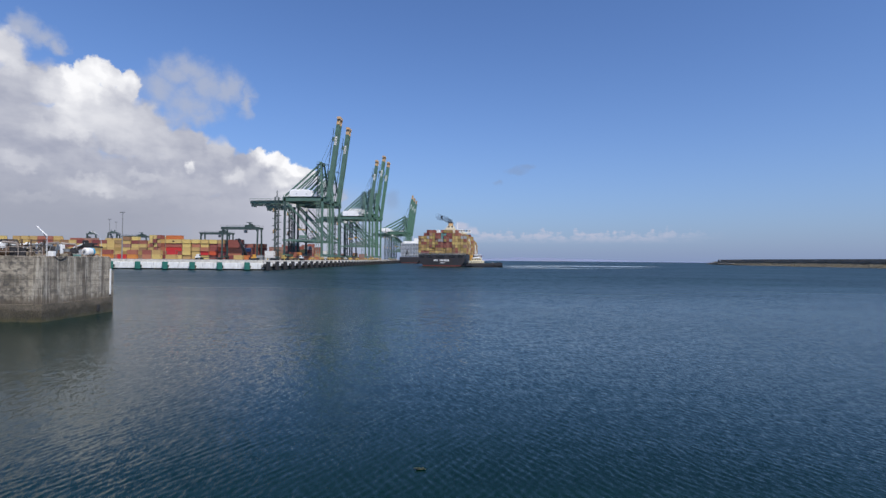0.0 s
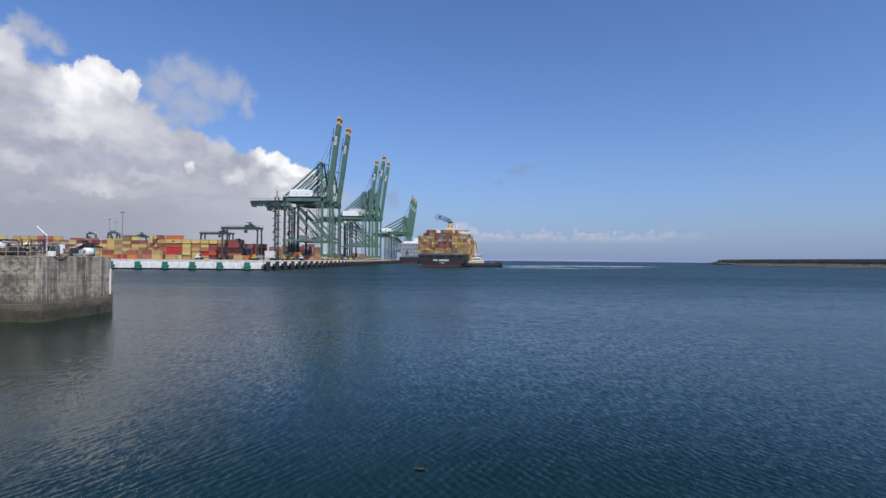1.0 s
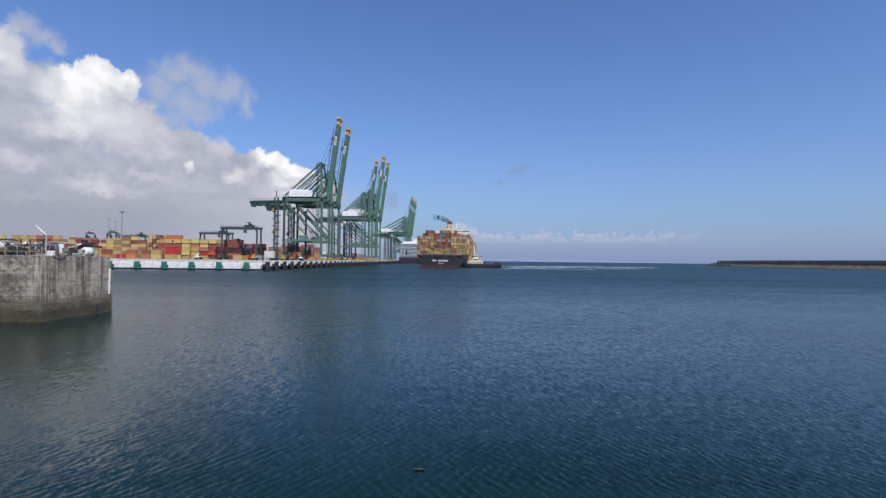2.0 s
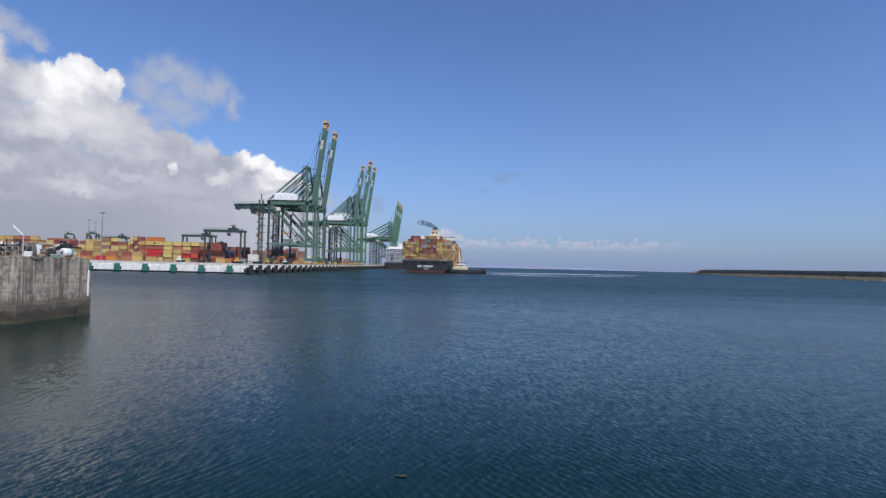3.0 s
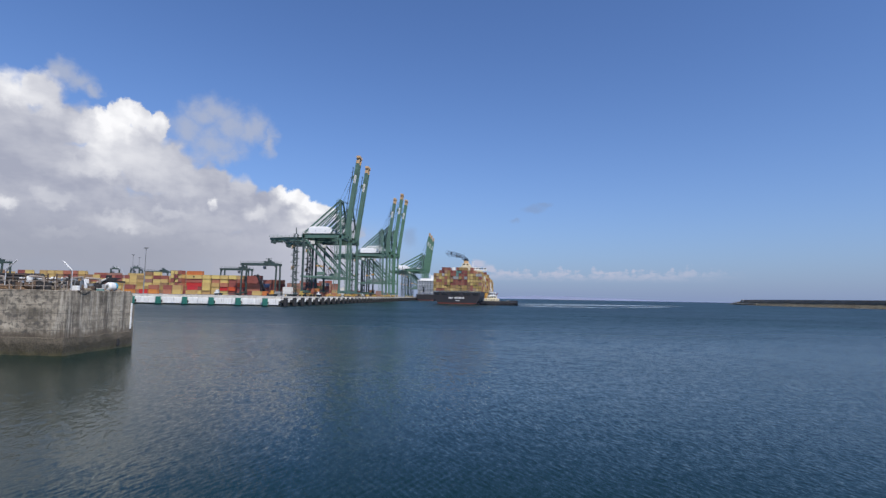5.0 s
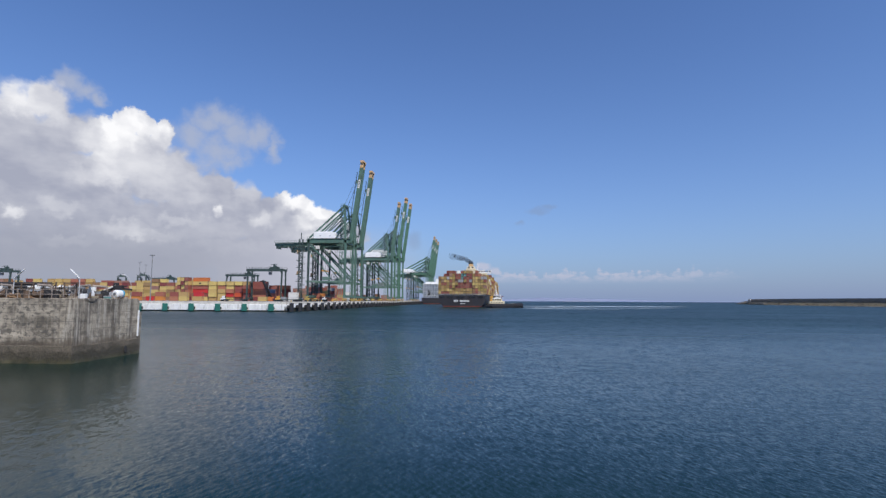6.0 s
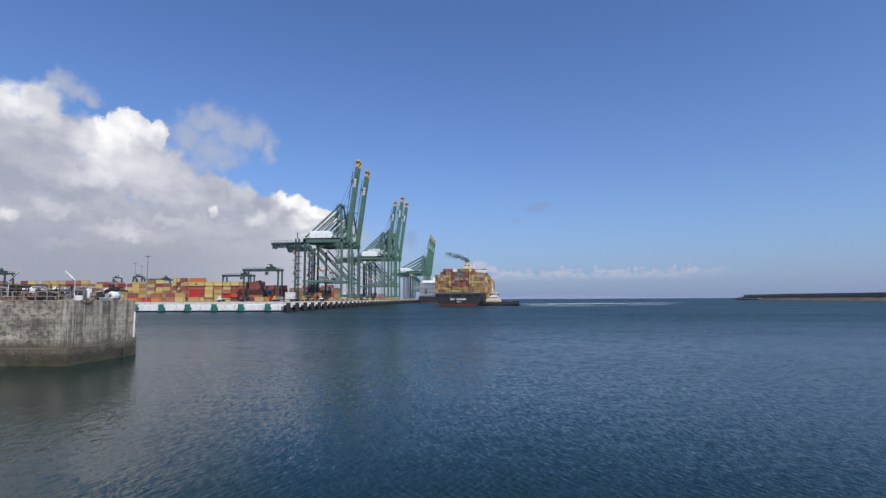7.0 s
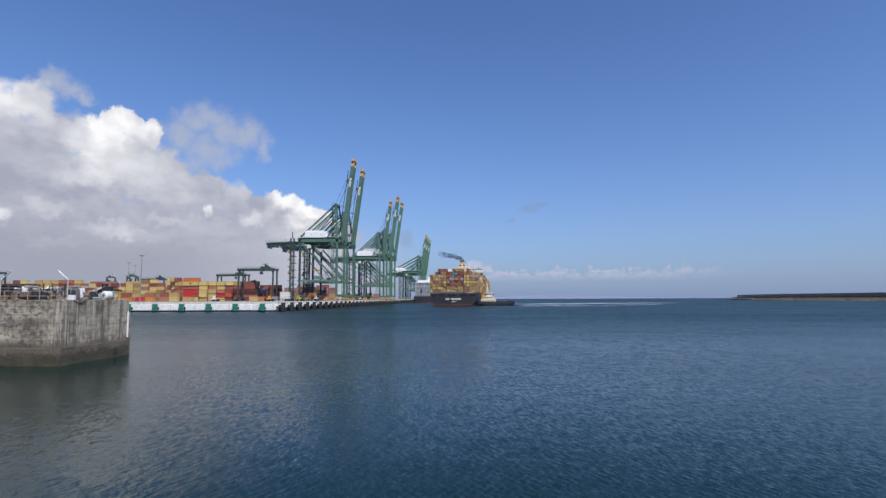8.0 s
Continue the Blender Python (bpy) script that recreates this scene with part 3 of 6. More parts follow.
def make_pier():
    """The pier's concrete head: lifts of shuttered concrete with worn arrises over a proud, weedy foot."""
    def wall_block(bm, x0, x1, y0, y1, z0, z1, step, rough_by, lift=0.0):
        box(bm, ((x0 + x1) / 2, (y0 + y1) / 2, (z0 + z1) / 2), (x1 - x0, y1 - y0, z1 - z0))
        for axis, low, high in ((0, x0, x1), (1, y0, y1), (2, z0, z1)):
            count = int((high - low) / step)
            for i in range(1, count):
                plane = [0, 0, 0]
                plane[axis] = low + (high - low) * i / count
                normal = [0, 0, 0]
                normal[axis] = 1
                bmesh.ops.bisect_plane(bm, geom=bm.verts[:] + bm.edges[:] + bm.faces[:], plane_co=plane, plane_no=normal)
        for v in bm.verts:
            p = v.co.copy()
            edge = sum(1 for c, a, b in ((p.x, x0, x1), (p.y, y0, y1), (p.z, z0, z1)) if abs(c - a) < 0.01 or abs(c - b) < 0.01)
            v.co += noise.noise_vector(p * 0.9) * rough_by * (1 + 0.7 * (edge > 1)) + noise.noise_vector(p * 3.1) * rough_by * 0.4

    bm = bmesh.new()
    wall_block(bm, PIER_X - 38, PIER_X, PIER_Y, PIER_BACK, 1.35, PIER_TOP, 0.55, 0.035)
    body = part("pier_head", bm, CONCRETE, None)
    tagged(body, "weathered grey concrete pier head with dark rain streaks", "pier", kind="structure")
    bm = bmesh.new()
    wall_block(bm, PIER_X - 38, PIER_X + 0.16, PIER_Y - 0.16, PIER_BACK + 0.16, -3.0, 1.62, 0.5, 0.075)
    foot = part("pier_foot", bm, ALGAE, None)
    tagged(foot, "wet dark concrete pier foot with green-brown algae", "pier", kind="structure")
    back = boxes("pier_apron", [((PIER_X - 30, PIER_BACK + 0.3, 1.0), (60, 0.5, 7.0))], CONCRETE, None)
    tagged(back, "rough concrete wall at the back of the pier", "pier", kind="structure")
    # coping strip, white edge mark on the far arris
    coping = boxes("pier_coping", [((PIER_X - 19, PIER_Y + 0.35, PIER_TOP + 0.07), (37.8, 0.55, 0.16)),
                                   ((PIER_X - 0.35, (PIER_Y + PIER_BACK) / 2 + 0.3, PIER_TOP + 0.07), (0.55, PIER_BACK - PIER_Y - 0.7, 0.16))], CONCRETE, None, bevel=0.03)
    tagged(coping, "low worn concrete coping along the pier edge", "coping", kind="structure")


make_pier()


def make_near_quay():
    """The quay on which the camera stands."""
    near = boxes("near_quay", [((0, -28, 1.2), (160, 56, 6.4))], CONCRETE, None, bevel=0.08)
    tagged(near, "plain concrete quay under the viewpoint", "quay", kind="structure")


make_near_quay()


# ---- breakwater ----
def make_breakwater():
    """A long rubble mound with a crown wall, closing the harbour, and a light on its head."""
    line = [(520, -200), (530, 300), (540, 643), (556, 944), (610, 1180), (668, 1340), (676, 1365)]
    rng = random.Random(8)
    pts = []
    for (xa, ya), (xb, yb) in zip(line, line[1:]):
        count = max(2, int(math.hypot(xb - xa, yb - ya) / 7))
        pts += [(xa + (xb - xa) * i / count, ya + (yb - ya) * i / count) for i in range(count)]
    section = [(0, -2), (4, 0.3), (8, 2.2), (12, 4.4), (16, 6.4), (19, 7.6), (22, 8.0), (32, 8.0), (44, 3.5), (54, -2)]
    bm = bmesh.new()
    rows = []
    for n, (x, y) in enumerate(pts):
        taper = min(1.0, (len(pts) - 1 - n) / 12 + 0.12)
        rows.append([bm.verts.new((x + d * (0.6 + 0.4 * taper) + rng.uniform(-0.9, 0.9), y + rng.uniform(-1.2, 1.2),
                                   (h * (0.35 + 0.65 * taper) if h > 0 else h) + rng.uniform(-0.3, 0.3))) for d, h in section])
    for a, b in zip(rows, rows[1:]):
        for i in range(len(section) - 1):
            bm.faces.new((a[i], b[i], b[i + 1], a[i + 1]))
    mound = tagged(part("breakwater", bm, STONE, None), "long brown rubble breakwater across the harbour mouth", "breakwater", kind="structure")
    # armour stones on the harbour side
    bm = bmesh.new()
    for n in range(0, len(pts) - 4):
        x, y = pts[n]
        for d, h in ((2, 0.2), (5, 1.2), (8, 2.6), (12, 4.8), (16, 6.8)):
            for _ in range(2):
                s = rng.uniform(0.5, 1.1)
                made = bmesh.ops.create_cube(bm, size=s)["verts"]
                t = pose(x + d + rng.uniform(-2, 2), y + rng.uniform(-4, 4), h + rng.uniform(-0.5, 0.4), rng.uniform(0, 90), rng.uniform(0, 90), rng.uniform(0, 90))
                bmesh.ops.transform(bm, matrix=t @ Matrix.Diagonal((1, rng.uniform(0.6, 1), rng.uniform(0.5, 0.9), 1)), verts=made)
    tagged(part("armour_stone", bm, STONE, None), "brown boulders heaped on the breakwater slope", "boulders", kind="stuff")
    bm = bmesh.new()
    for (xa, ya), (xb, yb) in zip(pts[:-16], pts[1:-15]):
        beam(bm, (xa + 18, ya, 8.8), (xb + 18, yb, 8.8), 3.0, 4.8)
    tagged(part("crown_wall", bm, CROWN, None), "dark brown-grey concrete crown wall on the breakwater", "wall", kind="structure")
    # an added pale strip stands for the sunlit top of the wall
    bm = bmesh.new()
    for (xa, ya), (xb, yb) in zip(pts[:-16], pts[1:-15]):
        beam(bm, (xa + 18.1, ya, 11.45), (xb + 18.1, yb, 11.45), 3.4, 0.5)
    tagged(part("crown_sunlit_strip", bm, COPING, None), "pale strip for the sunlit top of the breakwater wall", "cap", kind="structure")
    # pale concrete apron round the head
    bm = bmesh.new()
    for (xa, ya), (xb, yb) in zip(pts[-42:-8], pts[-41:-7]):
        beam(bm, (xa + 5.5, ya, 3.2), (xb + 5.5, yb, 3.2), 5.0, 0.7)
    tagged(part("head_apron", bm, COPING, None), "pale concrete apron on the breakwater head", "apron", kind="structure")
    # broken white water along the foot of the stones
    bm = bmesh.new()
    for x, y in pts[:-3]:
        for _ in range(2):
            s = rng.uniform(0.4, 1.6)
            cx, cy = x + rng.uniform(-1.5, 1.5), y + rng.uniform(-4, 4)
            ring = [bm.verts.new((cx + s * 0.6 * math.cos(a), cy + 1.8 * s * math.sin(a), 0.25 + rng.uniform(0, 0.25))) for a in np.linspace(0, 5.4, 7)]
            bm.faces.new(ring)
    tagged(part("surf", bm, WHITE, None), "specks of white surf along the breakwater stones", "surf", kind="stuff")
    light = thing("harbour_light", "small white harbour light on the breakwater head", "light tower", pose(636, 1211, 7.0) @ Matrix.Diagonal((0.65, 0.65, 0.65, 1)))
    bm = bmesh.new()
    tube(bm, (0, 0, 0), (0, 0, 8), 1.5, 1.1, 12)
    part("tower", bm, WHITE, light)
    bm = bmesh.new()
    tube(bm, (0, 0, 8), (0, 0, 8.4), 1.7, 1.7, 12)
    part("gallery", bm, GREY, light)
    bm = bmesh.new()
    tube(bm, (0, 0, 8.4), (0, 0, 10.2), 0.8, 0.6, 10)
    part("lantern", bm, WHITE, light)


make_breakwater()


# ---- ship-to-shore cranes ----
def make_crane(k, GREEN, back_by=0.0, boom_deep=2.6):
    """A ship-to-shore gantry crane with its boom up; k scales it. Origin on the deck under the sea-side rail, amidships."""
    crane = thing("gantry_crane", "green ship-to-shore gantry crane with raised boom and orange boom tip", "crane", group="quay cranes")
    half, gauge = 11.0 * k, 26.5 * k
    top, low = 41.0 * k, 14.0 * k
    pylon = 69.5 * k
    for y in (-half, half):
        for x, w in ((0, 1.5), (-gauge, 1.3)):
            # land-side legs carry their shade in the dark green paint
            beams("leg", [((x, y, 2.6 * k), (x, y, top + 3 * k), w * k, 1.3 * k, (0, 1, 0))], GREEN if x == 0 else DARK_GREEN, crane, "" if x == 0 else "land-side leg with shade put into its dark green")
        # near portal beam is paler: its sunlit look is put into the paint
        beams("portal_beam", [((-gauge - 1.5 * k, y, low), (0, y, low), 1.1 * k, 1.2 * k)], GREEN if y > 0 else PALE_GREEN, crane)
        beams("diagonal_brace", [((-gauge + 1 * k, y, top - 0.5 * k), (-1.0 * k, y, low + 1.6 * k), 0.95 * k, 1.0 * k)], GREEN, crane)
        beams("top_beam", [((-gauge - 1 * k, y, top + 1.5 * k), (1.5 * k, y, top + 1.5 * k), 1.3 * k, 2.2 * k)], GREEN, crane)
        beams("pylon", [((0, y, top + 2.6 * k), (-3.0 * k, y * 0.42, pylon), 1.1 * k, 1.1 * k, (0, 1, 0))], GREEN, crane)
        beams("pylon_brace", [((-19.0 * k, y * 0.45, top + 4.2 * k), (-2.6 * k, y * 0.5, pylon - 5.5 * k), 0.6 * k, 0.6 * k)], GREEN, crane)
        beams("pylon_strut", [((-8.5 * k, y * 0.6, top + 4.2 * k), (-1.4 * k, y * 0.72, pylon - 15 * k), 0.55 * k, 0.55 * k)], GREEN, crane)
        beams("leg_brace", [((-gauge + 1 * k, y, top - 6 * k), (-9.0 * k, y, low + 0.8 * k), 0.55 * k, 0.6 * k)], GREEN, crane)
        bm = bmesh.new()
        hub = Vector((-7.5 * k, y - 0.9 * k, low + 3.2 * k))
        rim = [hub + Vector((2.0 * k * math.cos(a), 0, 2.0 * k * math.sin(a))) for a in np.linspace(0, 2 * math.pi, 17)]
        for p, q in zip(rim, rim[1:]):
            beam(bm, p, q, 0.45 * k, 0.38 * k, (0, 1, 0))
        for p in rim[:16:4]:
            beam(bm, hub, p, 0.2 * k, 0.2 * k, (0, 1, 0))
        tube(bm, hub, hub + Vector((0, 0.9 * k, 0)), 0.5 * k, sides=12)
        part("cable_reel", bm, GREY, crane, "grey cable reel")
    for x in (0, -gauge):
        beams("sill_beam", [((x, -half - 2 * k, 3.4 * k), (x, half + 2 * k, 3.4 * k), 1.3 * k, 1.8 * k)], GREEN, crane)
        beams("cross_beam", [((x, -half, top + 1.5 * k), (x, half, top + 1.5 * k), 1.4 * k, 2.4 * k)], GREEN, crane)
        for y in (-half, half):
            bogie = boxes("bogie", [((x, y + s * 2.6 * k, 1.35 * k), (1.2 * k, 3.6 * k, 1.5 * k)) for s in (-1, 1)], YELLOW, crane, "yellow wheel bogie")
            for s in (-3.8, -1.6, 1.6, 3.8):
                bm = bmesh.new()
                tube(bm, (x - 0.35 * k, y + s * k, 0.42 * k), (x + 0.35 * k, y + s * k, 0.42 * k), 0.45 * k, sides=10)
                part("wheel", bm, BLACK, bogie)
    # girders over the portal and the tail behind it
    back = -54.0 * k
    for y in (-3.6, 3.6):
        beams("girder", [((-gauge - 4 * k, y * k, top + 2.7 * k), (3 * k, y * k, top + 2.7 * k), 1.5 * k, 3.0 * k)], GREEN, crane)
        beams("tail_girder", [((back, y * k, top + 0.2 * k), (-gauge - 3 * k, y * k, top + 0.6 * k), 1.1 * k, 1.8 * k)], GREEN, crane)
        rail = []
        for x0, x1, z in ((back, -gauge - 3 * k, top + 1.5 * k), (-gauge - 3 * k, 2 * k, top + 4.3 * k)):
            rail.append(((x0, y * 1.35 * k, z), (x1, y * 1.35 * k, z), 1.2 * k, 0.14 * k))
            rail.append(((x0, y * 1.5 * k, z + 1.3 * k), (x1, y * 1.5 * k, z + 1.3 * k), 0.14 * k, 0.14 * k))
            posts = int((x1 - x0) / (3 * k))
            rail += [((x0 + i * 3 * k, y * 1.5 * k, z), (x0 + i * 3 * k, y * 1.5 * k, z + 1.3 * k), 0.14 * k, 0.14 * k) for i in range(posts)]
        beams("walkway", rail, PALE_GREEN, crane)
    rng = random.Random(5)
    beams("tail_cross_beam", [((back + 0.6 * k, -4 * k, top + 0.3 * k), (back + 0.6 * k, 4 * k, top + 0.3 * k), 1.0 * k, 1.3 * k),
                              ((back + 9 * k, -4 * k, top + 0.3 * k), (back + 9 * k, 4 * k, top + 0.3 * k), 0.7 * k, 1.0 * k)], GREEN, crane)
    for i in range(12):
        boxes("festoon", [((back + (1.5 + 1.8 * i) * k, -3.2 * k, top + (-1.2 - rng.random()) * k), (rng.uniform(0.8, 1.9) * k, 1.2 * k, rng.uniform(1.0, 2.4) * k))], DARK_GREEN, crane)
    # machinery house
    bm = bmesh.new()
    box(bm, ((-17.0 - back_by) * k, 0, top + 6.5 * k), (16.0 * k, 12 * k, 4.5 * k))
    mid = (-17.6 - back_by) * k
    for v in box(bm, (mid, 0, top + 9.05 * k), (13.8 * k, 11.4 * k, 0.7 * k)):
        if v.co.z > top + 9.05 * k:
            v.co.x = mid + (v.co.x - mid) * 0.86
    box(bm, (-7.6 * k, 0, top + 5.1 * k), (4.5 * k, 11.6 * k, 1.6 * k))
    house = part("machinery_house", bm, HOUSE_WHITE, crane, "white machinery house", 0.12 * k)
    for i in (0, 4):
        boxes("louvre", [(((-20 - back_by) * k + i * 1.8 * k, -6.05 * k, top + 6.2 * k), (0.8 * k, 0.14 * k, 0.7 * k))], PALE_GREY, house)
    # boom, raised
    hinge, tip = Vector((1.6 * k, 0, top + 3.2 * k)), Vector((8.6 * k, 0, 97.8 * k))
    along = (tip - hinge).normalized()
    out = Vector((along.z, 0, -along.x))
    boom = beams("boom", [(hinge + Vector((0, y * k, 0)), tip + Vector((0, y * k, 0)), 1.1 * k, boom_deep * k, (1, 0, 0)) for y in (-2.6, 2.6)], GREEN, crane)
    count = 9
    ties = []
    for i in range(count + 1):
        c = hinge + (tip - hinge) * (i / count)
        ties.append((c + Vector((0, -2.6 * k, 0)), c + Vector((0, 2.6 * k, 0)), 0.6 * k, 0.6 * k, (1, 0, 0)))
    beams("boom_tie", ties, GREEN, boom)
    cap = [(tip + Vector((0, y * k, 0)), tip + along * 5.6 * k + Vector((0, y * k, 0)), 1.25 * k, 2.4 * k, (1, 0, 0)) for y in (-2.6, 2.6)]
    cap.append((tip + along * 4.6 * k + Vector((0, -4.2 * k, 0)), tip + along * 4.6 * k + Vector((0, 4.2 * k, 0)), 1.6 * k, 2.6 * k, (1, 0, 0)))
    beams("boom_tip", cap, TIP, boom, "orange boom tip")
    a = hinge + (tip - hinge) * 0.72
    b = hinge + (tip - hinge) * 0.835
    beams("sign_panel", [(a + Vector((0, -3.2 * k, 0)), b + Vector((0, -3.2 * k, 0)), 0.12 * k, 1.5 * k, (1, 0, 0))], WHITE, boom, "white sign panel")
    beams("sign_bar", [(a + (b - a) * f + Vector((0.1 * k, -3.28 * k, 0)), a + (b - a) * (f + 0.12) + Vector((0.1 * k, -3.28 * k, 0)), 0.08 * k, 0.8 * k, (1, 0, 0)) for f in (0.1, 0.3, 0.5, 0.7)], GREY, boom)
    w = hinge - out * 2.2 * k
    bracket = hinge + (tip - hinge) * 0.80
    for y in (-2.6, 2.6):
        beams("stay_bracket", [(bracket + Vector((0, y * k, 0)) - out * 0.9 * k, bracket + Vector((0, y * k, 0)) - out * 2.8 * k, 0.9 * k, 2.6 * k)], GREEN, boom)
    beams("boom_walkway", [(w + Vector((0, -4.2 * k, 0)), w + (tip - hinge) * 0.93 + Vector((0, -4.2 * k, 0)), 0.9 * k, 0.25 * k, (1, 0, 0))]
          + [(w + (tip - hinge) * (i / 14) + Vector((0, -4.2 * k, 0)), w + (tip - hinge) * (i / 14) - out * 1.2 * k + Vector((0, -4.2 * k, 0)), 0.15 * k, 0.15 * k) for i in range(14)], DARK_GREEN, boom)
    # stays
    head = Vector((-3.0 * k, 0, pylon))
    beams("pylon_head", [(head + Vector((0, -5.4 * k, 0)), head + Vector((0, 5.4 * k, 0)), 1.3 * k, 1.6 * k)], GREEN, crane)
    beams("upper_tie", [(head + Vector((0.2 * k, -5.6 * k, -9 * k)), head + Vector((0.4 * k, 5.6 * k, -9 * k)), 0.6 * k, 0.8 * k)], GREEN, crane)
    beams("lower_tie", [(head + Vector((1.2 * k, -6.8 * k, -18 * k)), head + Vector((1.2 * k, 6.8 * k, -18 * k)), 0.6 * k, 0.8 * k)], GREEN, crane)
    # lattice mast up the pylon, and a second line of stays to its waist
    lattice = []
    x0, x1, y0 = -5.4 * k, -1.8 * k, -4.6 * k
    for x in (x0, x1):
        lattice.append(((x, y0, top + 3 * k), (x, y0, pylon - 1.0 * k), 0.4 * k, 0.4 * k, (0, 1, 0)))
    for i in range(9):
        za, zb = top + 3 * k + (pylon - top - 4 * k) * i / 9, top + 3 * k + (pylon - top - 4 * k) * (i + 1) / 9
        lattice.append(((x0 if i % 2 else x1, y0, za), (x1 if i % 2 else x0, y0, zb), 0.3 * k, 0.3 * k))
        lattice.append(((x0 - 0.8 * k, y0, zb), (x1 + 0.5 * k, y0, zb), 1.3 * k, 0.22 * k))
    beams("pylon_lattice", lattice, DARK_GREEN, crane, "dark green lattice mast with landings")
    for y in (-4.3, 4.3):
        beams("lower_backstay", [((-4.0 * k, y * k, pylon - 6 * k), (-gauge + 4 * k, y * k, top + 4.5 * k), 0.45 * k, 0.6 * k), ((-4.0 * k, y * k, pylon - 13 * k), (-gauge + 12 * k, y * k, top + 4.5 * k), 0.45 * k, 0.6 * k)], GREEN, crane)
    # ladders and landings up the sea-side leg and the pylon
    for name, foot, end, steps in (("leg_stair", Vector((-1.9 * k, -half, low + 1 * k)), Vector((-1.9 * k, -half, top)), 8),
                                   ("pylon_stair", Vector((-1.6 * k, -half * 0.95, top + 4 * k)), Vector((-4.0 * k, -half * 0.5, pylon)), 8)):
        rows = [(foot + Vector((-0.9 * k, -0.6 * k, 0)), end + Vector((-0.9 * k, -0.6 * k, 0)), 0.16 * k, 0.16 * k, (0, 1, 0))]
        for s in range(steps):
            a, c = foot + (end - foot) * (s / steps), foot + (end - foot) * ((s + 1) / steps)
            side = 0.9 * k if s % 2 else -0.9 * k
            rows.append((a + Vector((-side, -0.6 * k, 0)), c + Vector((side, -0.6 * k, 0)), 0.5 * k, 0.22 * k))
            rows.append((c + Vector((-1.3 * k, -0.6 * k, 0)), c + Vector((1.3 * k, -0.6 * k, 0)), 1.0 * k, 0.2 * k))
            rows.append((c + Vector((-1.3 * k, -1.0 * k, 1.0 * k)), c + Vector((1.3 * k, -1.0 * k, 1.0 * k)), 0.12 * k, 0.12 * k))
        beams(name, rows, PALE_GREEN, crane)
    # lattice lift shaft beside the sea-side leg
    shaft = []
    y0 = -half - 1.4 * k
    for x in (-3.6 * k, -1.9 * k):
        shaft.append(((x, y0, 3.0 * k), (x, y0, top + 2 * k), 0.3 * k, 0.3 * k, (0, 1, 0)))
    for i in range(16):
        za, zb = 3 * k + (top - k) * i / 16, 3 * k + (top - k) * (i + 1) / 16
        shaft.append(((-3.6 * k if i % 2 else -1.9 * k, y0, za), (-1.9 * k if i % 2 else -3.6 * k, y0, zb), 0.22 * k, 0.22 * k))
    beams("lift_shaft", shaft, PALE_GREEN, crane, "pale green lattice lift shaft")
    boxes("switch_house", [((-gauge * 0.5, -half, low + 2.2 * k), (5.0 * k, 2.4 * k, 2.4 * k))], PALE_GREEN, crane, "pale green switch house", 0.1 * k)
    for y in (-4.3, 4.3):
        beams("backstay", [(head + Vector((0, y * k, 0)), (-gauge - (2 + back_by) * k, y * k, top + 5 * k), 0.8 * k, 1.1 * k)], GREEN, crane)
        beams("forestay", [(head + Vector((0, y * k, 0.6 * k)), bracket + Vector((0, y * 0.7 * k, 0)) - out * 3.2 * k, 0.16 * k, 0.16 * k),
                           (head + Vector((0, y * k, 0.2 * k)), hinge + (tip - hinge) * 0.45 + Vector((0, y * 0.7 * k, 0)) - out * 3 * k, 0.25 * k, 0.25 * k)], DARK_GREEN, crane)
    # stair tower behind the land-side leg
    tower = []
    tx, ty = -gauge - 6.2 * k, -half + 1.5 * k
    for dx in (-1.15, 1.15):
        for dy in (-1.0, 1.0):
            tower.append(((tx + dx * k, ty + dy * k, 0), (tx + dx * k, ty + dy * k, top + 3.5 * k), 0.42 * k, 0.42 * k, (0, 1, 0)))
    steps = 16
    for i in range(steps):
        z0, z1 = 1.5 * k + (top - k) * i / steps, 1.5 * k + (top - k) * (i + 1) / steps
        s = 1 if i % 2 else -1
        tower.append(((tx - s * k, ty - 1.0 * k, z0), (tx + s * k, ty - 1.0 * k, z1), 0.9 * k, 0.35 * k))
        tower.append(((tx - s * 2.9 * k, ty, z0), (tx + s * 1.5 * k, ty, z0), 2.6 * k, 0.4 * k))
        tower.append(((tx - s * 2.5 * k, ty - 1.1 * k, z0 + 1.1 * k), (tx + s * 1.0 * k, ty - 1.1 * k, z0 + 1.1 * k), 0.12 * k, 0.12 * k))
    beams("stair_tower", tower, DARK_GREEN, crane, "dark green zigzag stair tower")
    boxes("tower_mast", [((tx, ty, top + 5.6 * k), (0.5 * k, 0.5 * k, 4.6 * k))], DARK_GREEN, crane)
    boxes("lift_cabin", [((tx - 1.6 * k, ty, 20 * k), (1.8 * k, 1.6 * k, 2.6 * k)), ((tx - 1.8 * k, ty, 35 * k), (1.8 * k, 1.6 * k, 2.6 * k))], TIP, crane, "faded orange lift cabin")
    boxes("operator_cabin", [((-gauge + 4 * k, -3.2 * k, top - 2.0 * k), (2.6 * k, 2.2 * k, 2.4 * k))], WHITE, crane, "white operator cabin", 0.15 * k)
    boxes("spreader", [((-gauge + 9 * k, 0, 22 * k), (2.4 * k, 11 * k, 0.9 * k))], ORANGE, crane, "orange container spreader")
    beams("hoist_rope", [((-gauge + 9 * k + x * k, y * k, 22.4 * k), (-gauge + 9 * k + x * k, y * k * 0.6, top + 2 * k), 0.1 * k, 0.1 * k, (0, 1, 0)) for x in (-0.8, 0.8) for y in (-3, 3)], BLACK, crane)
    return crane


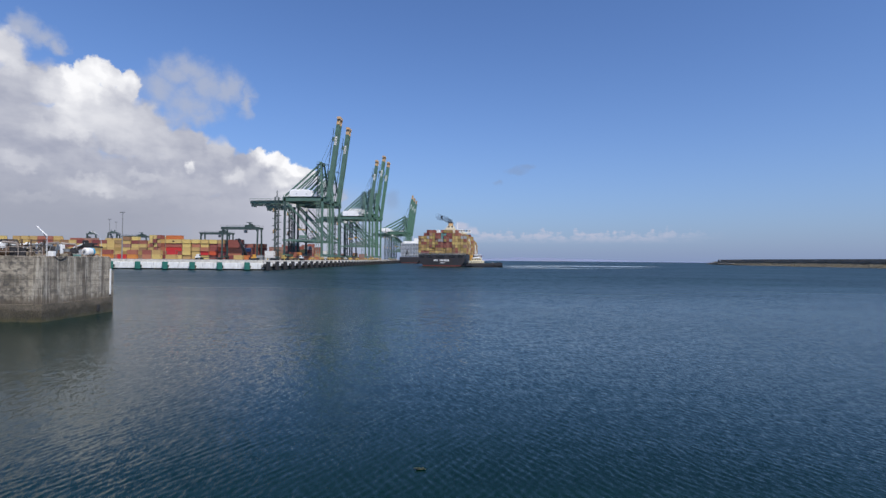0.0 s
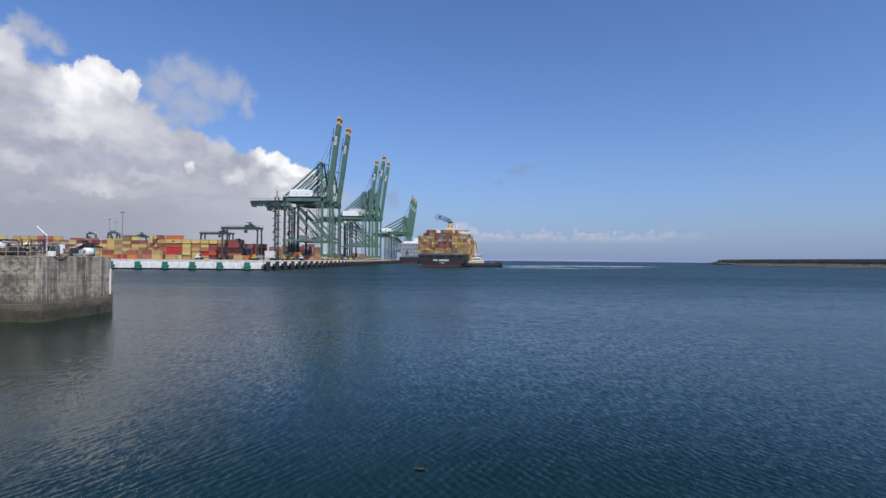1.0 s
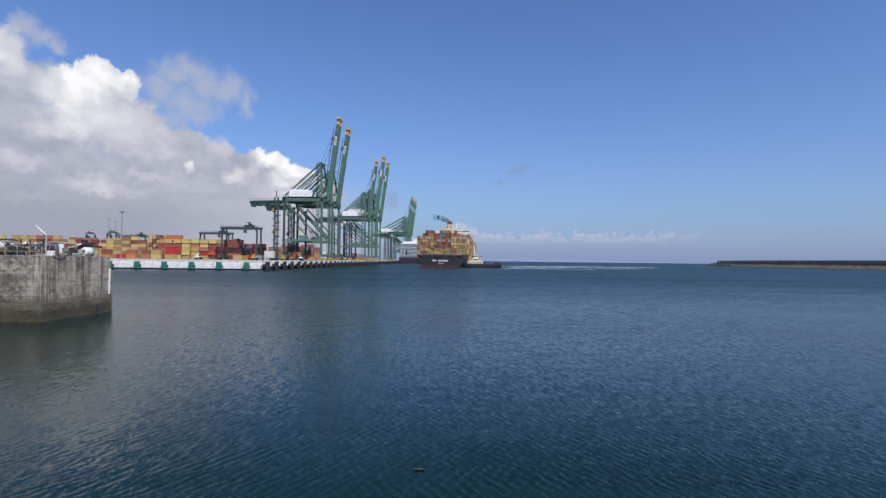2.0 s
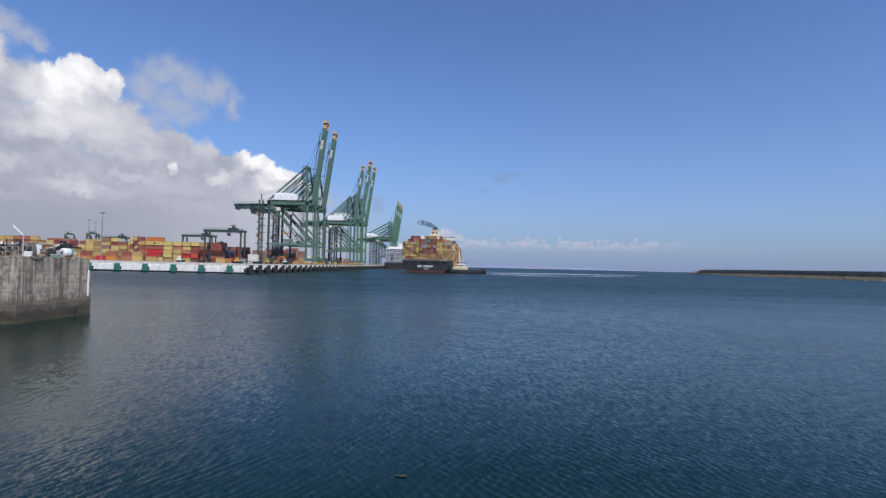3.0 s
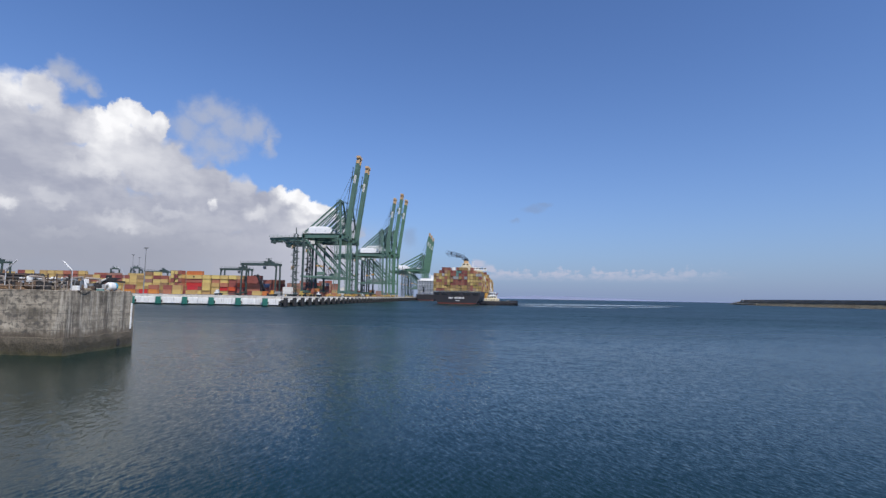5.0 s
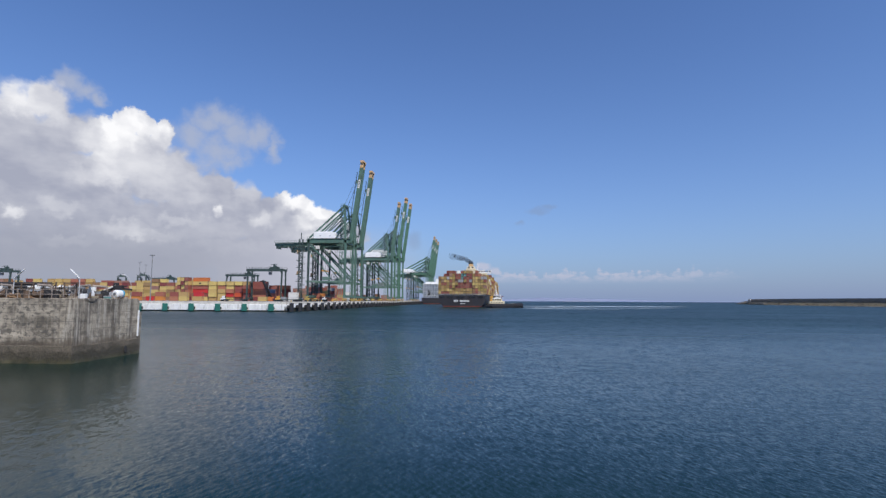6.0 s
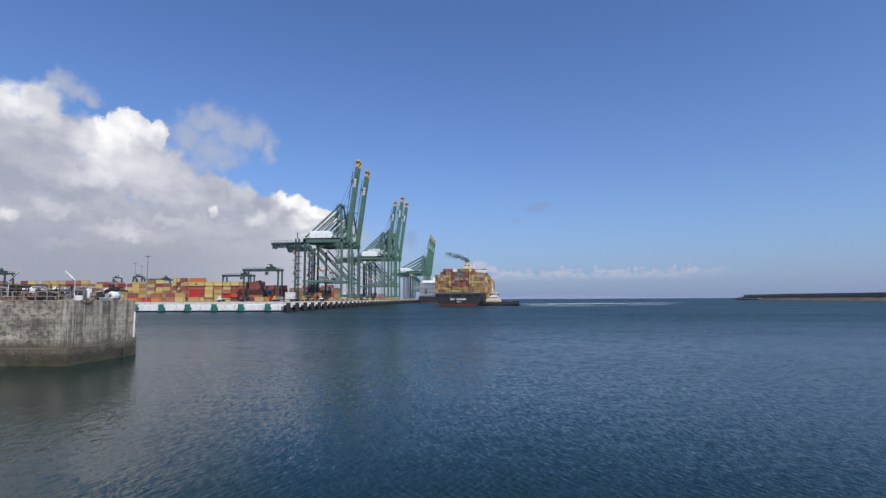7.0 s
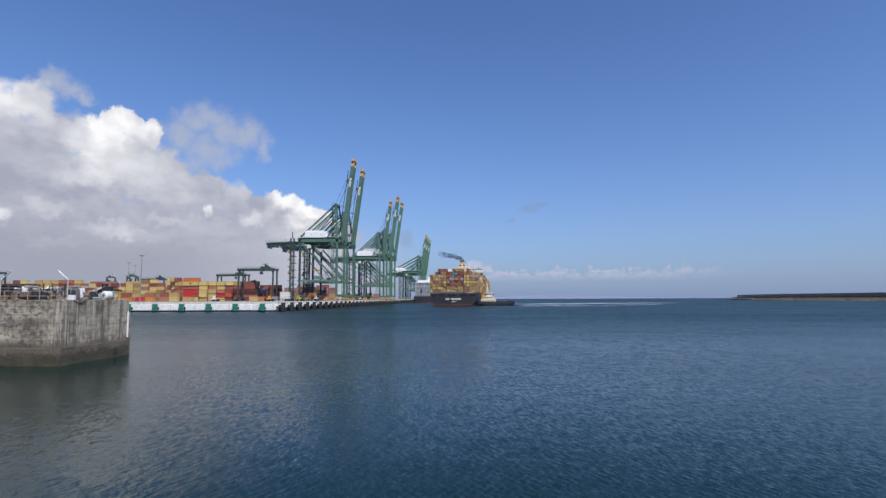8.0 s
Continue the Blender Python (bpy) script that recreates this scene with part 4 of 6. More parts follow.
small = make_crane(1.0, GREEN)
small.matrix_basis = QUAY @ pose(-3.2, 129, DECK_Z)
copy_thing(small, QUAY @ pose(-3.2, 160, DECK_Z))
copy_thing(small, QUAY @ pose(-1.9, 295, DECK_Z))
large = make_crane(1.145, BRIGHT_GREEN)
large.matrix_basis = QUAY @ pose(-3.4, 348, DECK_Z)
copy_thing(large, QUAY @ pose(-3.4, 385, DECK_Z))
far_crane = make_crane(1.145, BRIGHT_GREEN, 17.0, 3.5)
far_crane.matrix_basis = QUAY @ pose(-3.4, 720, DECK_Z)
for y in (760, 805):
    copy_thing(far_crane, QUAY @ pose(-3.4, y, DECK_Z))


# ---- containers ----
PAINTS = {
    "yellow": surface("container_yellow", (0.55, 0.395, 0.150), 0.55, 0, 0.10, 0.5, (0.25, 0.15, 0.06), 0.3, 3, 0.05, 0.34),
    "maroon": surface("container_maroon", (0.255, 0.080, 0.066), 0.6, 0, 0.15, 0.5, (0.10, 0.05, 0.035), 0.3, 3, 0.05, 0.5),
    "rust": surface("container_rust_red", (0.36, 0.130, 0.088), 0.6, 0, 0.15, 0.5, (0.12, 0.06, 0.04), 0.3, 3, 0.05, 0.5),
    "red": surface("container_red", (0.52, 0.045, 0.035), 0.55, 0, 0.12, 0.5, (0.18, 0.05, 0.035), 0.2, 3, 0.05, 0.15),
    "orange": surface("container_orange", (0.56, 0.20, 0.055), 0.55, 0, 0.12, 0.5, (0.2, 0.09, 0.05), 0.2, 3, 0.05, 0.2),
    "blue": surface("container_blue", (0.07, 0.125, 0.21), 0.55, 0, 0.15, 0.5, (0.10, 0.07, 0.05), 0.25, 3, 0.05, 0.3),
    "grey": surface("container_grey", (0.36, 0.37, 0.38), 0.55, 0, 0.12, 0.5, (0.2, 0.15, 0.1), 0.3, 3, 0.05, 0.3),
    "white": surface("container_white", (0.68, 0.67, 0.63), 0.55, 0, 0.08, 0.5, (0.35, 0.26, 0.18), 0.3, 3, 0.05, 0.15),
    "ochre": surface("container_ochre", (0.36, 0.25, 0.085), 0.6, 0, 0.12, 0.5, (0.2, 0.12, 0.06), 0.35, 3, 0.05, 0.18),
    "tan": surface("container_tan", (0.30, 0.185, 0.095), 0.6, 0, 0.12, 0.5, (0.16, 0.09, 0.05), 0.35, 3, 0.05, 0.18),
    "pink": surface("container_faded_red", (0.34, 0.20, 0.15), 0.6, 0, 0.12, 0.5, (0.18, 0.10, 0.07), 0.35, 3, 0.05, 0.3),
    "teal": surface("container_teal", (0.13, 0.27, 0.25), 0.55, 0, 0.12, 0.5, (0.12, 0.08, 0.05), 0.25, 3, 0.05, 0.2),
}
WORDS = {"yellow": "ochre-yellow", "maroon": "dark maroon", "rust": "rust-red", "red": "bright red", "orange": "faded orange", "blue": "dark blue",
         "grey": "light grey", "white": "dirty white", "teal": "pale teal", "ochre": "weathered ochre", "tan": "faded tan", "pink": "faded dusty-red"}
TALL = 2.9
# rusty end frames, darkened for gaskets and the shading between boxes
FRAME = surface("gap_shaded_corner_steel", (0.235, 0.165, 0.115), 0.7, 0, 0.3, 0.8, stained=0.4)


def container_mesh(length, paint):
    """A steel box: corner posts and rails, ribbed side panels set back between them, doors with bars at one end."""
    bm = bmesh.new()
    w, h, post = 2.44, TALL - 0.004, 0.11
    box(bm, (0, 0, h / 2), (length - 0.12, w - 0.12, h - 0.12))
    frame_verts = []
    for x in (-1, 1):
        for y in (-1, 1):
            frame_verts += box(bm, (x * (length / 2 - post / 2), y * (w / 2 - post / 2), h / 2), (post, post, h))
        for z in (post / 2, h - post / 2):
            frame_verts += box(bm, (x * (length / 2 - post / 2), 0, z), (post, w - 2 * post, post))
    for y in (-1, 1):
        for z in (post / 2, h - post / 2):
            box(bm, (0, y * (w / 2 - post / 2), z), (length - 2 * post, post, post))
        ribs = int(length / 0.62)
        for i in range(ribs):
            box(bm, ((i + 0.5) / ribs * (length - 0.4) - (length - 0.4) / 2, y * (w / 2 - 0.055), h / 2), (0.28, 0.06, h - 0.32))
    for y in (-0.85, -0.35, 0.35, 0.85):
        box(bm, (length / 2 - 0.05, y, h / 2), (0.07, 0.05, h - 0.4))
    for v in frame_verts:
        for face in v.link_faces:
            face.material_index = 1
    bmesh.ops.recalc_face_normals(bm, faces=bm.faces[:])
    data = bpy.data.meshes.new("shipping_container")
    bm.to_mesh(data)
    bm.free()
    data.materials.append(PAINTS[paint])
    data.materials.append(FRAME)
    return data


MESHES = {(long, paint): container_mesh(12.19 if long else 6.06, paint) for long in (True, False) for paint in PAINTS}
MARK_DATA = bpy.data.meshes.new("marking")
MARK = bmesh.new()
box(MARK, (0, -1.235, 1.35), (1.3, 0.02, 1.1))
MARK.to_mesh(MARK_DATA)
MARK.free()
MARK_DATA.materials.append(surface("black_marking", (0.03, 0.03, 0.03), 0.6))


def container(paint, long, m, group, parent=None):
    ob = new("shipping_container", MESHES[(long, paint)])
    ob.matrix_basis = m
    tagged(ob, f"{WORDS[paint]} {'forty' if long else 'twenty'}-foot steel shipping container, stacked", "shipping container", group)
    if paint == "yellow" and long:
        mark = new("marking", MARK_DATA)
        mark.parent = ob
    return ob


def pick(rng, share):
    names = list(share)
    return rng.choices(names, [share[s] for s in names])[0]


def joined_containers(rows, label):
    """Far stacks as one mass: rows of (paint, long, matrix)."""
    slots = {paint: i for i, paint in enumerate(PAINTS)}
    verts, faces, index = [], [], []
    for paint, long, m in rows:
        data, base = MESHES[(long, paint)], len(verts)
        verts += [m @ v.co for v in data.vertices]
        for f in data.polygons:
            faces.append([base + i for i in f.vertices])
            index.append(len(slots) if f.material_index else slots[paint])
    data = bpy.data.meshes.new("container_rows")
    data.from_pydata(verts, [], faces)
    for paint in PAINTS:
        data.materials.append(PAINTS[paint])
    data.materials.append(FRAME)
    data.polygons.foreach_set("material_index", index)
    data.update()
    return tagged(new("container_rows", data), label, "shipping containers", "", "stuff")


def make_yard():
    """Stacks of containers across the yard's near edge, low rows inland, and stacks behind the cranes."""
    rng = random.Random(21)
    code = {"y": "yellow", "m": "maroon", "o": "orange", "u": "rust", "r": "red", "b": "blue", "g": "grey", "w": "white", "t": "teal"}
    name = "containers in the yard stacks"
    # the front stack, from inland to the water: e for ends, L for long sides, S for short ones; colours from the ground up
    front = "e:ymymyy e:mymymy e:mmumym L:ymruyo S:yyyyy S:yyyuy S:yruyy S:mruuy S:umrmy L:muumm S:umbm e:muum S:yumu . . S:mu e:mo S:u"
    x = -134.5
    for column in front.split():
        if column == ".":
            x += 8.5
            continue
        kind, colours = column.split(":")
        width = {"e": 2.5, "L": 12.3, "S": 6.15}[kind]
        for i, letter in enumerate(colours):
            at = pose(x + width / 2 + rng.uniform(-0.06, 0.06), 138 + rng.uniform(-0.6, 0.6) + (-3 if kind == "e" else 0), DECK_Z + TALL * i, 0, 0, 90 if kind == "e" else 0)
            container(code[letter], kind == "L", QUAY @ at, name)
        x += width + (0.4 if rng.random() < 0.7 else 1.0)
    # inland of it: a long stack further back, and a low row before it
    x = -136.0
    while x > -330:
        long = rng.random() < 0.22
        width = 12.3 if long else 6.15
        tall = rng.choice((5, 6, 6) if x < -224 else (4, 5, 5, 5, 6))
        for i in range(tall):
            share = {"maroon": 20, "rust": 18, "pink": 5, "orange": 5, "yellow": 44, "tan": 8} if 2 < i and x > -224 else {"yellow": 44, "tan": 14, "ochre": 10, "rust": 12, "maroon": 10, "pink": 3, "grey": 2}
            container(pick(rng, share), long, QUAY @ pose(x - width / 2, 166 + rng.uniform(-0.2, 0.2), DECK_Z + TALL * i), name)
        x -= width + (0.15 if rng.random() < 0.85 else rng.uniform(0.4, 1.2))
    # a further row behind, seen over it
    far = []
    x = -128.0
    while x > -340:
        long = rng.random() < 0.5
        width = 12.3 if long else 6.15
        for i in range(rng.choice((4, 5, 6, 6))):
            far.append((pick(rng, {"yellow": 40, "tan": 12, "maroon": 20, "rust": 16, "pink": 6, "grey": 3}), long, QUAY @ pose(x - width / 2, 205 + rng.uniform(-0.2, 0.2), DECK_Z + TALL * i)))
        x -= width + rng.choice((0.2, 0.2, 0.2, 0.8))
    joined_containers(far, "far rows of ochre and maroon containers deep in the yard")
    x = -90.0
    while x > -195:
        for i in range(rng.choice((1, 1, 2, 2))):
            container(pick(rng, {"yellow": 4, "orange": 4, "red": 3, "white": 2, "grey": 2, "rust": 4, "maroon": 3, "blue": 1}), False, QUAY @ pose(x - 3.1, 88 + rng.uniform(-0.2, 0.2), DECK_Z + TALL * i), name)
        x -= 6.3 if rng.random() < 0.6 else 10
    # between and behind the crane legs
    behind = []
    for y, last in ((192, -62), (206, -82), (238, -76), (262, -72), (321, -100), (430, -110), (560, -110)):
        x = -35.0 if y < 300 else -33.0 if y < 400 else -38.0
        while x > last:
            long = rng.random() < 0.35
            wide = 12.4 if long else 6.2
            for i in range(rng.choice((3, 3, 4, 5) if y < 300 else (2, 2, 3, 3))):
                row = (pick(rng, {"maroon": 18, "rust": 14, "pink": 34, "orange": 2, "yellow": 10, "tan": 16, "white": 7, "grey": 8}), long, QUAY @ pose(x - wide / 2, y, DECK_Z + TALL * i))
                if y < 300:
                    container(*row, "containers behind the quay cranes")
                else:
                    behind.append(row)
            x -= wide + (0.3 if rng.random() < 0.6 else 4.5)
    joined_containers(behind, "far stacks of dusty red and tan containers beyond the cranes")
    for i in range(2):
        container("white", False, QUAY @ pose(-27.5, 84, DECK_Z + TALL * i), name)
    container("grey", False, QUAY @ pose(-35.5, 86, DECK_Z), name)
    container("orange", False, QUAY @ pose(-44.0, 92, DECK_Z), name)
    container("yellow", False, QUAY @ pose(-51.0, 92, DECK_Z), name)


make_yard()


# ---- yard gantries, masts ----
def make_yard_gantry(m):
    """A rubber-tyred yard crane that straddles the stacks."""
    g = thing("yard_gantry", "dark green rubber-tyred yard gantry over the container stacks", "yard crane", m, "yard gantries")
    span, high, half = 25.5, 22.0, 4.5
    for x in (0, -span):
        for y in (-half, half):
            beams("leg", [((x, y, 2.2), (x, y * 0.8, high), 0.85, 1.3, (0, 1, 0))], DARK_GREEN, g)
            wheel = bmesh.new()
            for s in (-1.0, 1.0):
                tube(wheel, (x - 0.4, y + s, 0.8), (x + 0.4, y + s, 0.8), 0.8, sides=14)
            part("wheel", wheel, BLACK, g)
        beams("sill_beam", [((x, -half - 1.6, 2.0), (x, half + 1.6, 2.0), 1.0, 1.1)], DARK_GREEN, g)
        beams("knee_brace", [((x, -half * 0.8, high - 2.5), (x * 0.88 - 1.6, -half * 0.8, high + 0.2), 0.5, 0.5)], DARK_GREEN, g)
    for y in (-half * 0.8, half * 0.8):
        beams("girder", [((1.2, y, high + 0.7), (-span - 1.2, y, high + 0.7), 0.9, 1.6)], DARK_GREEN, g)
        beams("handrail", [((1.2, y * 1.2, high + 2.6), (-span - 1.2, y * 1.2, high + 2.6), 0.1, 0.1)] +
              [((1.0 - i * 2.3, y * 1.2, high + 1.5), (1.0 - i * 2.3, y * 1.2, high + 2.6), 0.1, 0.1, (0, 1, 0)) for i in range(13)], DARK_GREEN, g)
    trolley = boxes("trolley", [((-7.0, 0, high + 2.3), (5.2, 6.6, 1.4)), ((-6.0, -1.0, high + 3.4), (1.8, 2.4, 1.2)), ((-7.6, 1.0, high + 4.0), (0.8, 0.8, 2.4))], DARK_GREEN, g)
    beams("trolley_jib", [((-9.0, -2, high + 4.6), (-4.6, -2, high + 4.9), 0.35, 0.4), ((-7.0, -2, high + 2.5), (-7.0, -2, high + 4.8), 0.35, 0.35, (0, 1, 0))], DARK_GREEN, trolley)
    boxes("operator_cabin", [((-9.6, -1.5, high - 1.7), (1.9, 1.9, 2.2))], GREY, g, "grey operator cabin", 0.12)
    return g


for gx, gy, turn in ((-52.0, 130, 0), (-110.0, 215, 0), (-236.0, 300, 0), (-238.0, 245, -62), (-275.0, 268, -56), (-280.0, 148, 0)):
    make_yard_gantry(QUAY @ pose(gx, gy, DECK_Z, 0, 0, turn))


def make_mast(x, y, high):
    mast = thing("light_mast", "tall thin grey floodlight mast on the quay", "light mast", QUAY @ pose(x, y, DECK_Z), "floodlight masts")
    bm = bmesh.new()
    tube(bm, (0, 0, 0), (0, 0, high), 0.36, 0.17, 10)
    part("pole", bm, GREY, mast)
    boxes("lamp_crown", [((0, 0, high), (2.6, 0.5, 0.25))] + [((dx, -0.3, high - 0.25), (0.5, 0.4, 0.4)) for dx in (-1.1, -0.4, 0.4, 1.1)], GREY, mast)


make_mast(-90.6, 33, 25.6)
make_mast(-218.0, 211, 34.6)
make_mast(-271.0, 300, 38.0)


# ---- the container ship ----
def hull_mesh(length, beam_width, deck, bow_rise, draught=3.0):
    """A hull from sections: flat transom stern, long parallel middle, flared bow. Stern at y = 0, bow at y = length."""
    bm = bmesh.new()
    stations = [(0.0, 0.98, 0.80, 0.0), (0.02, 1.0, 0.84, -0.3), (0.07, 1.0, 0.88, -1.0), (0.15, 1.0, 0.97, -2.0), (0.4, 1.0, 1.0, -3.0), (0.7, 1.0, 1.0, -3.0),
                (0.82, 0.98, 0.86, -3.0), (0.9, 0.86, 0.55, -3.0), (0.96, 0.55, 0.22, -3.0), (1.0, 0.06, 0.02, -3.0)]
    rings = []
    for f, wide, foot, keel in stations:
        b = beam_width / 2
        top = deck + (bow_rise * max(0, (f - 0.85) / 0.15) ** 1.5)
        k = keel * draught / 3
        prof = [(b * wide, top), (b * (wide * 0.9 + foot * 0.1), deck * 0.62), (b * (wide * 0.55 + foot * 0.45), deck * 0.3), (b * foot, 0.5), (b * foot * 0.85, k - 0.3), (0.01, k - 0.8)]
        prof.insert(3, (b * (foot * 0.97 + wide * 0.03), 1.1))
        y = f * length - (1.5 if f == 0 else 0)
        rings.append([bm.verts.new((x, y, z)) for x, z in prof] + [bm.verts.new((-x, y, z)) for x, z in prof[::-1]])
    for a, c in zip(rings, rings[1:]):
        for i in range(len(a)):
            bm.faces.new((a[i], c[i], c[(i + 1) % len(a)], a[(i + 1) % len(a)]))
    for ring in (rings[0], rings[-1]):
        for i in range(len(ring) // 2 - 1):
            bm.faces.new((ring[i], ring[i + 1], ring[-2 - i], ring[-1 - i]))
    for face in bm.faces:
        face.material_index = 1 if face.calc_center_median().z < 1.0 else 0
    return bm


def make_ship():
    ship = thing("container_ship", "large black container ship stacked high with yellow and red containers", "container ship")
    length, wide, deck = 330.0, 43.0, 11.0
    hull = part("hull", hull_mesh(length, wide, deck, 5), [HULL, RED_HULL], ship, "black hull with red boot-topping")
    for x, w in ((-17.5, 3.6), (-11.0, 5.0), (-1.5, 7.0), (8.8, 5.6), (16.5, 4.2)):
        boxes("mooring_opening", [((x, -1.5, 8.9), (w, 0.5, 1.5))], DARK, hull)
    for x, z, w, h in [(-6.8 + i * 1.3, 5.4, 0.95, 1.5) for i in range(3)] + [(-1.6 + i * 1.25, 5.4, 0.9, 1.5) for i in range(7)] + [(-1.2 + i * 0.85, 3.1, 0.55, 0.7) for i in range(5)]:
        boxes("name_bar", [((x, -1.55, z), (w, 0.4, h))], WHITE, hull)
    beams("rubbing_strake", [((-wide / 2 + 0.3, -1.45, 10.7), (wide / 2 - 0.3, -1.45, 10.7), 0.5, 0.5)], GREY, hull)
    # rails across the stern
    beams("stern_rail", [((-wide / 2, -1.2, z), (wide / 2, -1.2, z), 0.15, 0.15) for z in (11.5, 12.1)] +
          [((-wide / 2 + i * 2.38, -1.2, 11.0), (-wide / 2 + i * 2.38, -1.2, 12.1), 0.15, 0.15, (0, 1, 0)) for i in range(19)], GREY, ship)
    # the stern bay, box by box: yellow stacks at the sides, darker red ones amidships
    rng = random.Random(3)
    cols, start = 17, -17 * 2.48 / 2
    base, LOW = 11.4, 2.64  # the ship carries standard boxes
    high = [6, 6, 7, 8, 8, 8, 7, 7, 8, 8, 8, 8, 7, 8, 7, 6, 6]
    sides = {"yellow": 26, "ochre": 36, "tan": 12, "pink": 8, "maroon": 12, "rust": 6, "grey": 2}
    low = {"yellow": 26, "ochre": 46, "tan": 12, "maroon": 8, "rust": 6, "pink": 4}
    mid = {"maroon": 38, "rust": 22, "pink": 12, "tan": 8, "ochre": 10, "teal": 4, "grey": 5, "blue": 4}

    def colour_of(r, c, i, last):
        share = low if i < 2 or (c < 6 and i < 3) else mid if 6 <= c <= 11 else sides
        if i > 5 and c > 2:
            share = {**mid, "ochre": 18, "maroon": 30}
        # boxes for one port are often stowed together
        if (c - 1, i) in last and c not in (6, 12) and r.random() < 0.30:
            return last[(c - 1, i)]
        if (c, i - 1) in last and r.random() < 0.12:
            return last[(c, i - 1)]
        return pick(r, share)

    def stow(paint, x, y, i, long=True):
        ob = new("shipping_container", MESHES[(long, paint)])
        ob.parent = ship
        ob.matrix_basis = pose(x, y, base + LOW * i, 0, 0, -90) @ Matrix.Diagonal((1, 1, 2.59 / TALL, 1))

    last = {}
    for c in range(cols):
        for i in range(high[c]):
            last[(c, i)] = colour_of(rng, c, i, last)
            stow(last[(c, i)], start + 2.48 * (c + 0.5) + 0.35 * ((c > 5) + (c > 11) - 1), 6.2 + rng.uniform(-0.5, 0.5), i)
    # the bays ahead: the starboard stack that shows box by box, the tops and the far side joined
    for b in range(1, 21):
        bay_rng = random.Random(b)
        y = 6.2 + 14.2 * b
        if 7 <= b <= 8:
            continue
        top = bay_rng.choice((7, 7, 8, 8, 8))
        outer = top - bay_rng.choice((0, 0, 1, 1, 2))
        for i in range(outer):
            stow(pick(bay_rng, {"yellow": 44, "ochre": 26, "maroon": 12, "rust": 12, "white": 4, "grey": 4, "teal": 2}), start + 2.48 * (cols - 0.5) + 0.35, y, i)
        by_paint = {}
        for c in range(cols - 1):
            for i in range(top - (c == 0) * (b % 3) - (c == cols - 2) * (b % 2)):
                if 1 < c < cols - 2 and i < top - 1:
                    continue
                by_paint.setdefault(pick(bay_rng, sides), []).append(((start + 2.48 * (c + 0.5), y, base + LOW * i + LOW / 2), (2.44, 12.2, LOW - 0.07)))
        for paint, rows in by_paint.items():
            ob = boxes("container_stack", rows, PAINTS[paint], ship)
            ob["kind"] = "stuff"
        # lashing bridge between the bays
        beams("lashing_bridge", [((wide / 2 - 0.6, y - 7.1, 11.0), (wide / 2 - 0.6, y - 7.1, 18.5), 0.5, 0.5, (0, 1, 0)), ((-wide / 2 + 0.6, y - 7.1, 17.5), (wide / 2 - 0.6, y - 7.1, 17.5), 0.4, 0.5)], RUST, ship)
    # superstructure with the bridge and the funnel
    house = boxes("superstructure", [((0, 130, 23), (30, 12, 27))], CREAM, ship, "cream superstructure")
    boxes("bridge", [((0, 130, 38.2), (24, 9, 3.6)), ((0, 128, 36.6), (39, 5, 1.6)), ((17.8, 128, 38.4), (3.4, 4, 2.4)), ((-17.8, 128, 38.4), (3.4, 4, 2.4))], WHITE, house, "white bridge with open wings")
    for i in range(5):
        boxes("bridge_window", [((6.0 + i * 3.0, 125.4, 38.6), (2.0, 0.2, 1.0))], DARK, house)
    casing = boxes("funnel_casing", [((-2.0, 112, 24), (11, 11, 33)), ((-2.0, 112, 41.5), (8, 8, 3.4))], CREAM, ship, "cream funnel casing", 0.4)
    boxes("funnel", [((-2.0, 112, 44.5), (5.0, 5.5, 2.8))], TIP, ship, "pale orange funnel", 0.5)
    for x in (-4.0, -0.2):
        boxes("casing_window", [((x, 107.9, 42.0), (2.0, 0.2, 1.5))], DARK, casing)
    beams("casing_rail", [((-6.2, 107.6, 41.2), (2.2, 107.6, 41.2), 0.15, 0.15), ((-6.2, 107.6, 40.4), (2.2, 107.6, 40.4), 0.15, 0.15)], WHITE, casing)
    boxes("funnel_top", [((-2.0, 112, 46.2), (4.2, 4.6, 0.8))], BLACK, ship)
    for x in (-3.2, -0.8):
        bm = bmesh.new()
        tube(bm, (x, 112, 46.4), (x, 112, 48.0), 0.5, 0.5, 10)
        part("exhaust_pipe", bm, BLACK, ship)
    bm = bmesh.new()
    tube(bm, (4, 130, 40), (4, 130, 49), 0.4, 0.2)
    box(bm, (4, 130, 46.5), (4, 0.3, 0.3))
    box(bm, (4, 130, 44.5), (2.6, 0.4, 0.4))
    part("radar_mast", bm, WHITE, ship)
    return ship


ship = make_ship()


